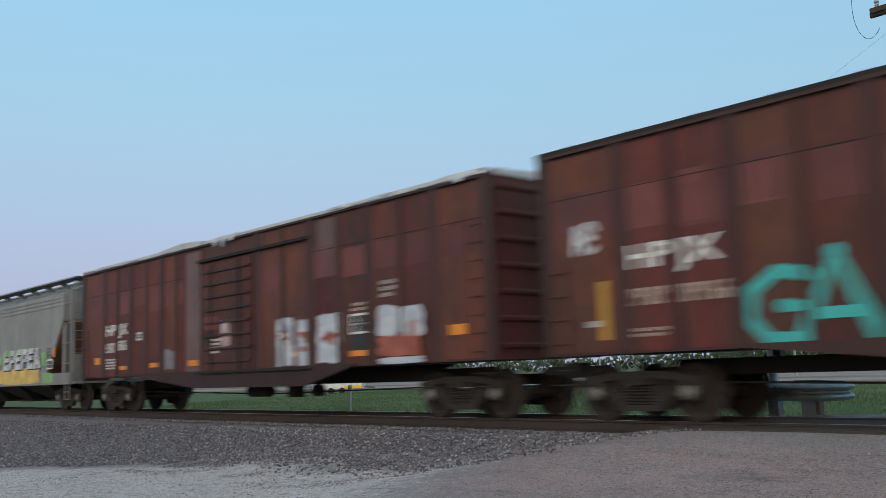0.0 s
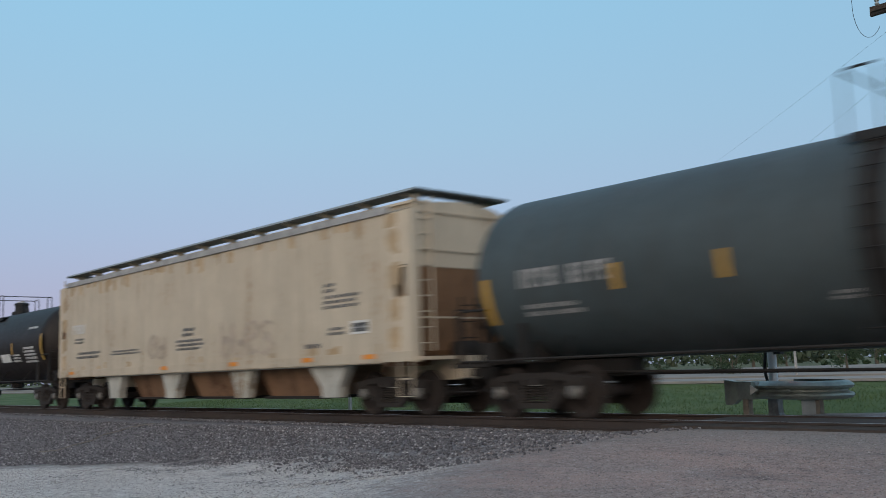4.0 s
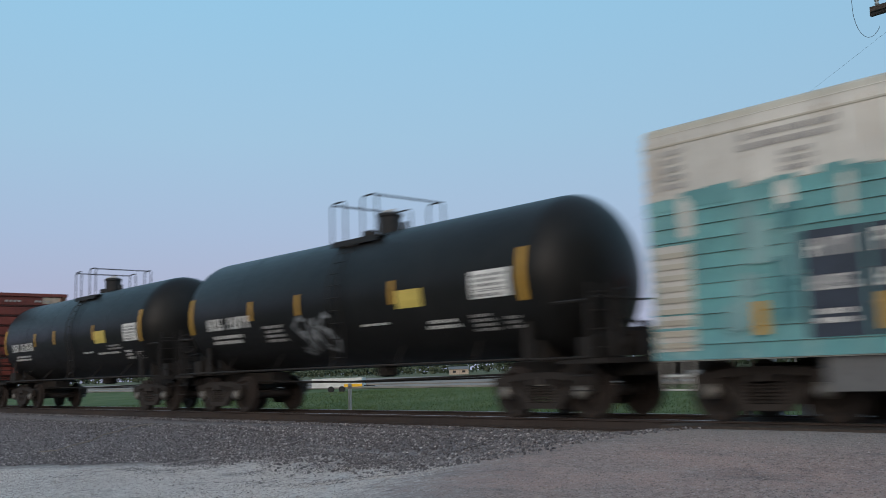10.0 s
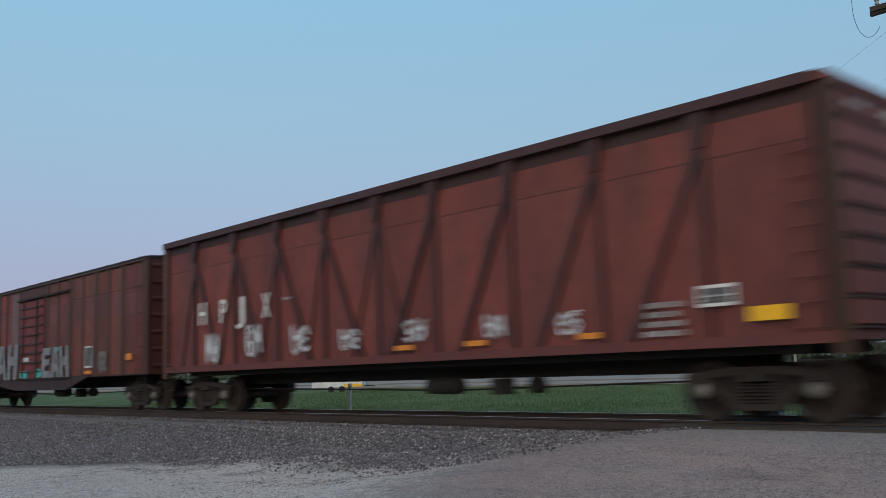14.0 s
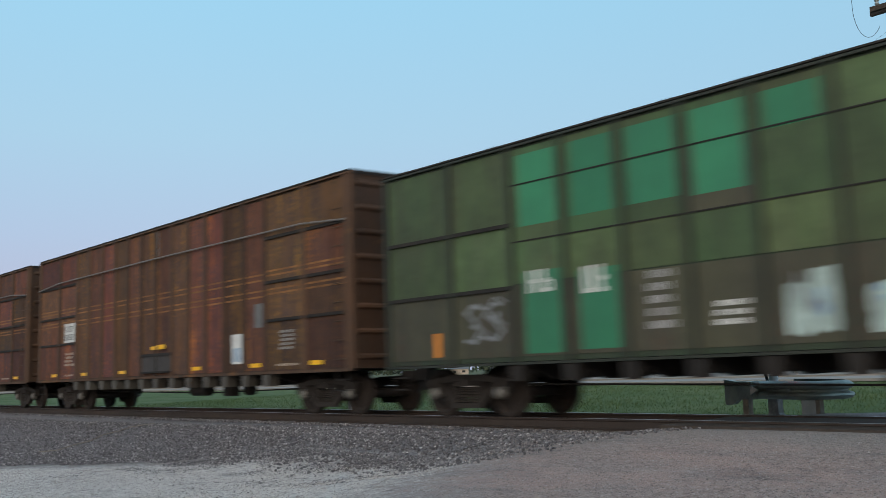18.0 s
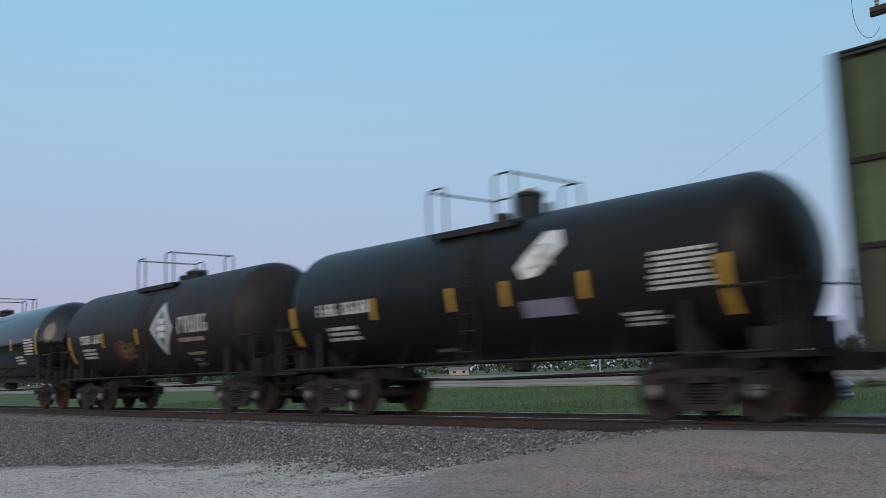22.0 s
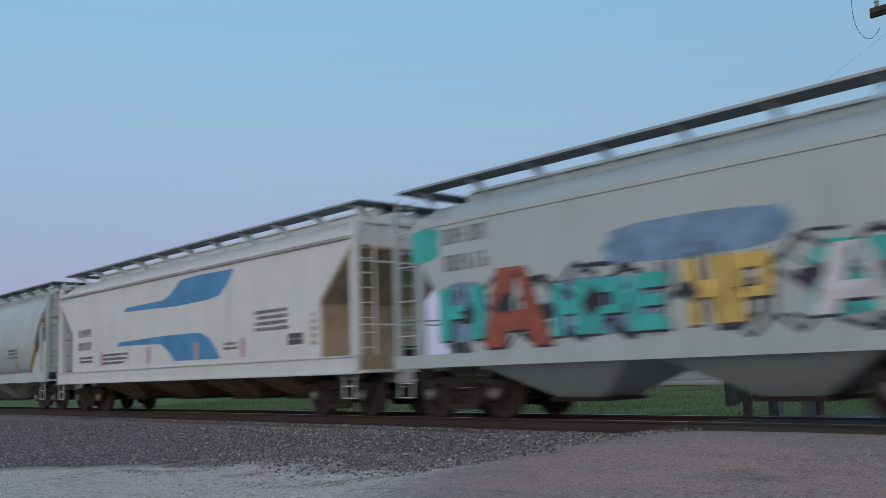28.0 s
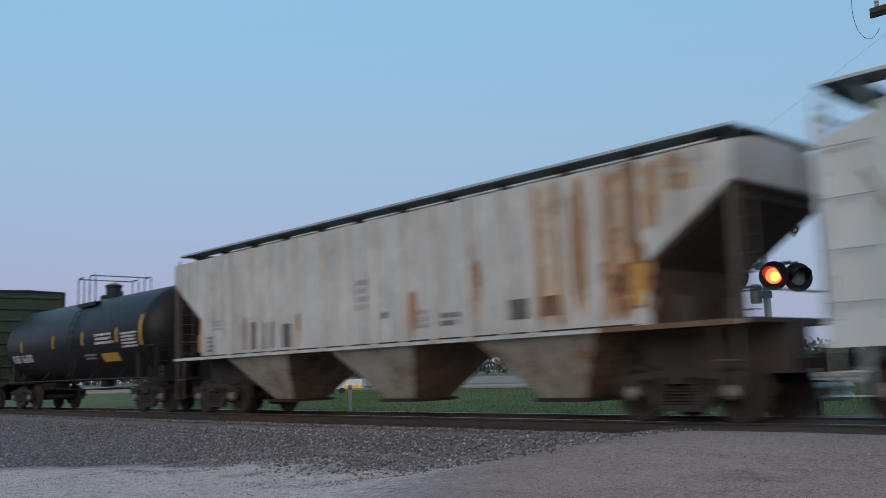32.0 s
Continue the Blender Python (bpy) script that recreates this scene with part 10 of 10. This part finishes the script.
def plant_trees():
    rng = random.Random(17)
    spots = []
    for k in range(26):
        # along a line running away on the right-hand side
        f = k / 25
        x = -95 + 190 * f + rng.uniform(-4, 4)
        y = 150 - 18 * f + rng.uniform(-12, 12)
        spots.append((x, y, rng.uniform(5.0, 8.5)))
    spots += [(-44, 62, 2.9), (-47.5, 66, 3.2), (-64, 80, 3.0), (-39, 74, 3.6), (-57, 92, 3.8)]
    for k, (x, y, h) in enumerate(spots):
        tree(x, y, h, 40 + k)


plant_trees()


def woods(name, line, h, n, size, seed, label, mat):
    rng = np.random.default_rng(seed)
    (x0, y0), (x1, y1) = line
    lumps = []
    for k in range(n):
        f = (k + rng.random()) / n
        hh = h * (0.5 + 0.7 * rng.random())
        lumps.append((x0 + (x1 - x0) * f, y0 + (y1 - y0) * f + 6 * (rng.random() - 0.5), hh * 0.5 - 0.5, hh * 0.75, hh * 0.5))
    V, F = leaf_cloud(rng, lumps, 46, size)
    me = bpy.data.meshes.new(name)
    me.from_pydata(V, [], F)
    tagged(put_mesh(name, me, mat), label, "woods", kind="stuff")


woods("far_woods", ((-760, 330), (-120, 260)), 6.5, 170, 1.1, 71, "low distant line of trees on the horizon", M["leaf_hazed"])
woods("far_woods", ((-150, 235), (330, 190)), 8.0, 110, 1.0, 72, "distant line of trees behind the field", M["leaf_hazed"])
woods("far_woods", ((-1500, 120), (-500, 420)), 9.0, 160, 1.6, 74, "trees far along the line with haze in their colour", M["leaf_hazed"])
woods("hedge", ((-72, 138), (60, 128)), 1.3, 80, 0.36, 75, "low dense bushes beyond the gravel strip", M["leaf"])
# never in view: added behind the eye as a dark band for tanks to reflect
woods("woods_behind", ((-230, -62), (160, -58)), 11.0, 150, 1.0, 73, "unseen dark trees added behind the lot for reflections", M["leaf"])


def far_house(x, y, w, h, turn, mat, seed):
    t = thing("house", "small pale building far beyond the field", "house", "far buildings", pose(x, y, -0.5, 0, 0, turn))
    bm = bmesh.new()
    add_box(bm, -w / 2, w / 2, -w * 0.35, w * 0.35, 0, h)
    part("wall", bm, mat, t)
    bm = bmesh.new()
    add_prism(bm, [(-w * 0.40, h), (w * 0.40, h), (0, h * 1.5)], -w / 2 - 0.3, w / 2 + 0.3, "x")
    part("roof", bm, M["letter_grey"], t)
    for k in (-1, 1):
        bm = bmesh.new()
        add_box(bm, k * w * 0.25 - 0.5, k * w * 0.25 + 0.5, -w * 0.35 - 0.04, -w * 0.35 + 0.04, h * 0.35, h * 0.75)
        part("window", bm, M["black"], t)


for k, (x, y, w, h, a) in enumerate(((-215, 190, 6, 1.7, 50),)):
    far_house(x, y, w, h, a, M["letter_tan"], k)


def far_pole(x, y, h):
    t = thing("utility_pole", "thin distant utility pole against the trees", "utility pole", "far poles", pose(x, y, -0.5))
    bm = bmesh.new()
    add_lathe(bm, [(-0.2, 0.12), (h, 0.08)], "z", 8)
    part("pole", bm, M["letter_dim"], t)
    bm = bmesh.new()
    add_box(bm, -0.8, 0.8, -0.05, 0.05, h - 0.5, h - 0.38)
    part("crossarm", bm, M["letter_dim"], t)


for x, y in ((-33, 52), (-28.5, 60), (-62, 66)):
    far_pole(x, y, 3.4)


def grass_field():
    rng = np.random.default_rng(9)
    n = 90000
    x = -62 + 66 * rng.random(n)
    y = 4.2 + 34 * rng.random(n) ** 1.3
    keep = ~((x > -8.6) & (x < 4.8))
    x, y = x[keep], y[keep]
    h = 0.035 + 0.06 * rng.random(len(x)) + 0.05 * np.clip(np.sin(x * 0.31) * np.sin(y * 0.43 + x * 0.1), 0, 1)
    V, F = np.zeros((len(x), 3, 3)), None
    a = rng.random(len(x)) * 6.28
    w = 0.010 + 0.015 * rng.random(len(x))
    z = np.array([ground_z(p, q) for p, q in zip(x, y)])
    V[:, 0] = np.stack([x - w * np.cos(a), y - w * np.sin(a), z - 0.02], -1)
    V[:, 1] = np.stack([x + w * np.cos(a), y + w * np.sin(a), z - 0.02], -1)
    V[:, 2] = np.stack([x + 0.22 * (rng.random(len(x)) - 0.5), y + 0.22 * (rng.random(len(x)) - 0.5), z + h], -1)
    me = bpy.data.meshes.new("grass")
    me.from_pydata(V.reshape(-1, 3).tolist(), [], np.arange(3 * len(x)).reshape(-1, 3).tolist())
    tagged(put_mesh("grass", me, M["grass"]), "rough green grass blades behind the track", "grass", kind="stuff")


grass_field()


def ballast_cable():
    c = thing("cable", "thin dark cable lying down the ballast bank", "cable")
    pts = [(-24.8, -1.9), (-24.5, -2.3), (-24.6, -2.7), (-24.3, -3.1), (-24.5, -3.5), (-24.2, -3.9), (-24.4, -4.3), (-24.1, -4.8), (-24.3, -5.2)]
    bm = bmesh.new()
    add_tube(bm, [(x, y, ground_z(x, y) + 0.04) for x, y in pts], 0.012, 5)
    part("sheath", bm, M["wood_post"], c)


ballast_cable()


# ---------------------------------------------------------------- movement
SPEED = [(0, 18.33), (4, 18.34), (8, 18.42), (12, 18.19), (16, 17.78), (19, 17.51), (22, 17.68), (26, 17.54), (29, 17.06), (32, 16.95)]


def run_length(t):
    """How far the train has gone by t seconds."""
    s = 0.0
    for (a, va), (b, vb) in zip(SPEED, SPEED[1:]):
        if t <= a:
            break
        e = min(t, b)
        ve = va + (vb - va) * (e - a) / (b - a)
        s += (va + ve) / 2 * (e - a)
    return s


def motions():
    times = [k for k in range(33)]
    runs = [run_length(k / FPS) for k in range(32 * FPS + 1)]
    place = {}
    for car, mid, half in CARS:
        place[car] = mid
        walk(car, [(t, pose(mid + run_length(t), 0, 0)) for t in times])
    for w, car, x in WHEELSETS:
        base = w.matrix_basis.translation.copy()
        rows, last = [], None
        for k, d in enumerate(runs):
            pos = place[car] + x + d
            if -47 < pos < 3:
                rows.append((k / FPS, Matrix.Translation(base) @ pose(0, 0, 0, 0, math.degrees(d / WHEEL_R) % 360.0, 0)))
        if not rows:
            continue
        if rows[0][0] > 0:
            rows.insert(0, (0, rows[0][1]))
        if rows[-1][0] < 32:
            rows.append((32, rows[-1][1]))
        walk(w, rows)


motions()
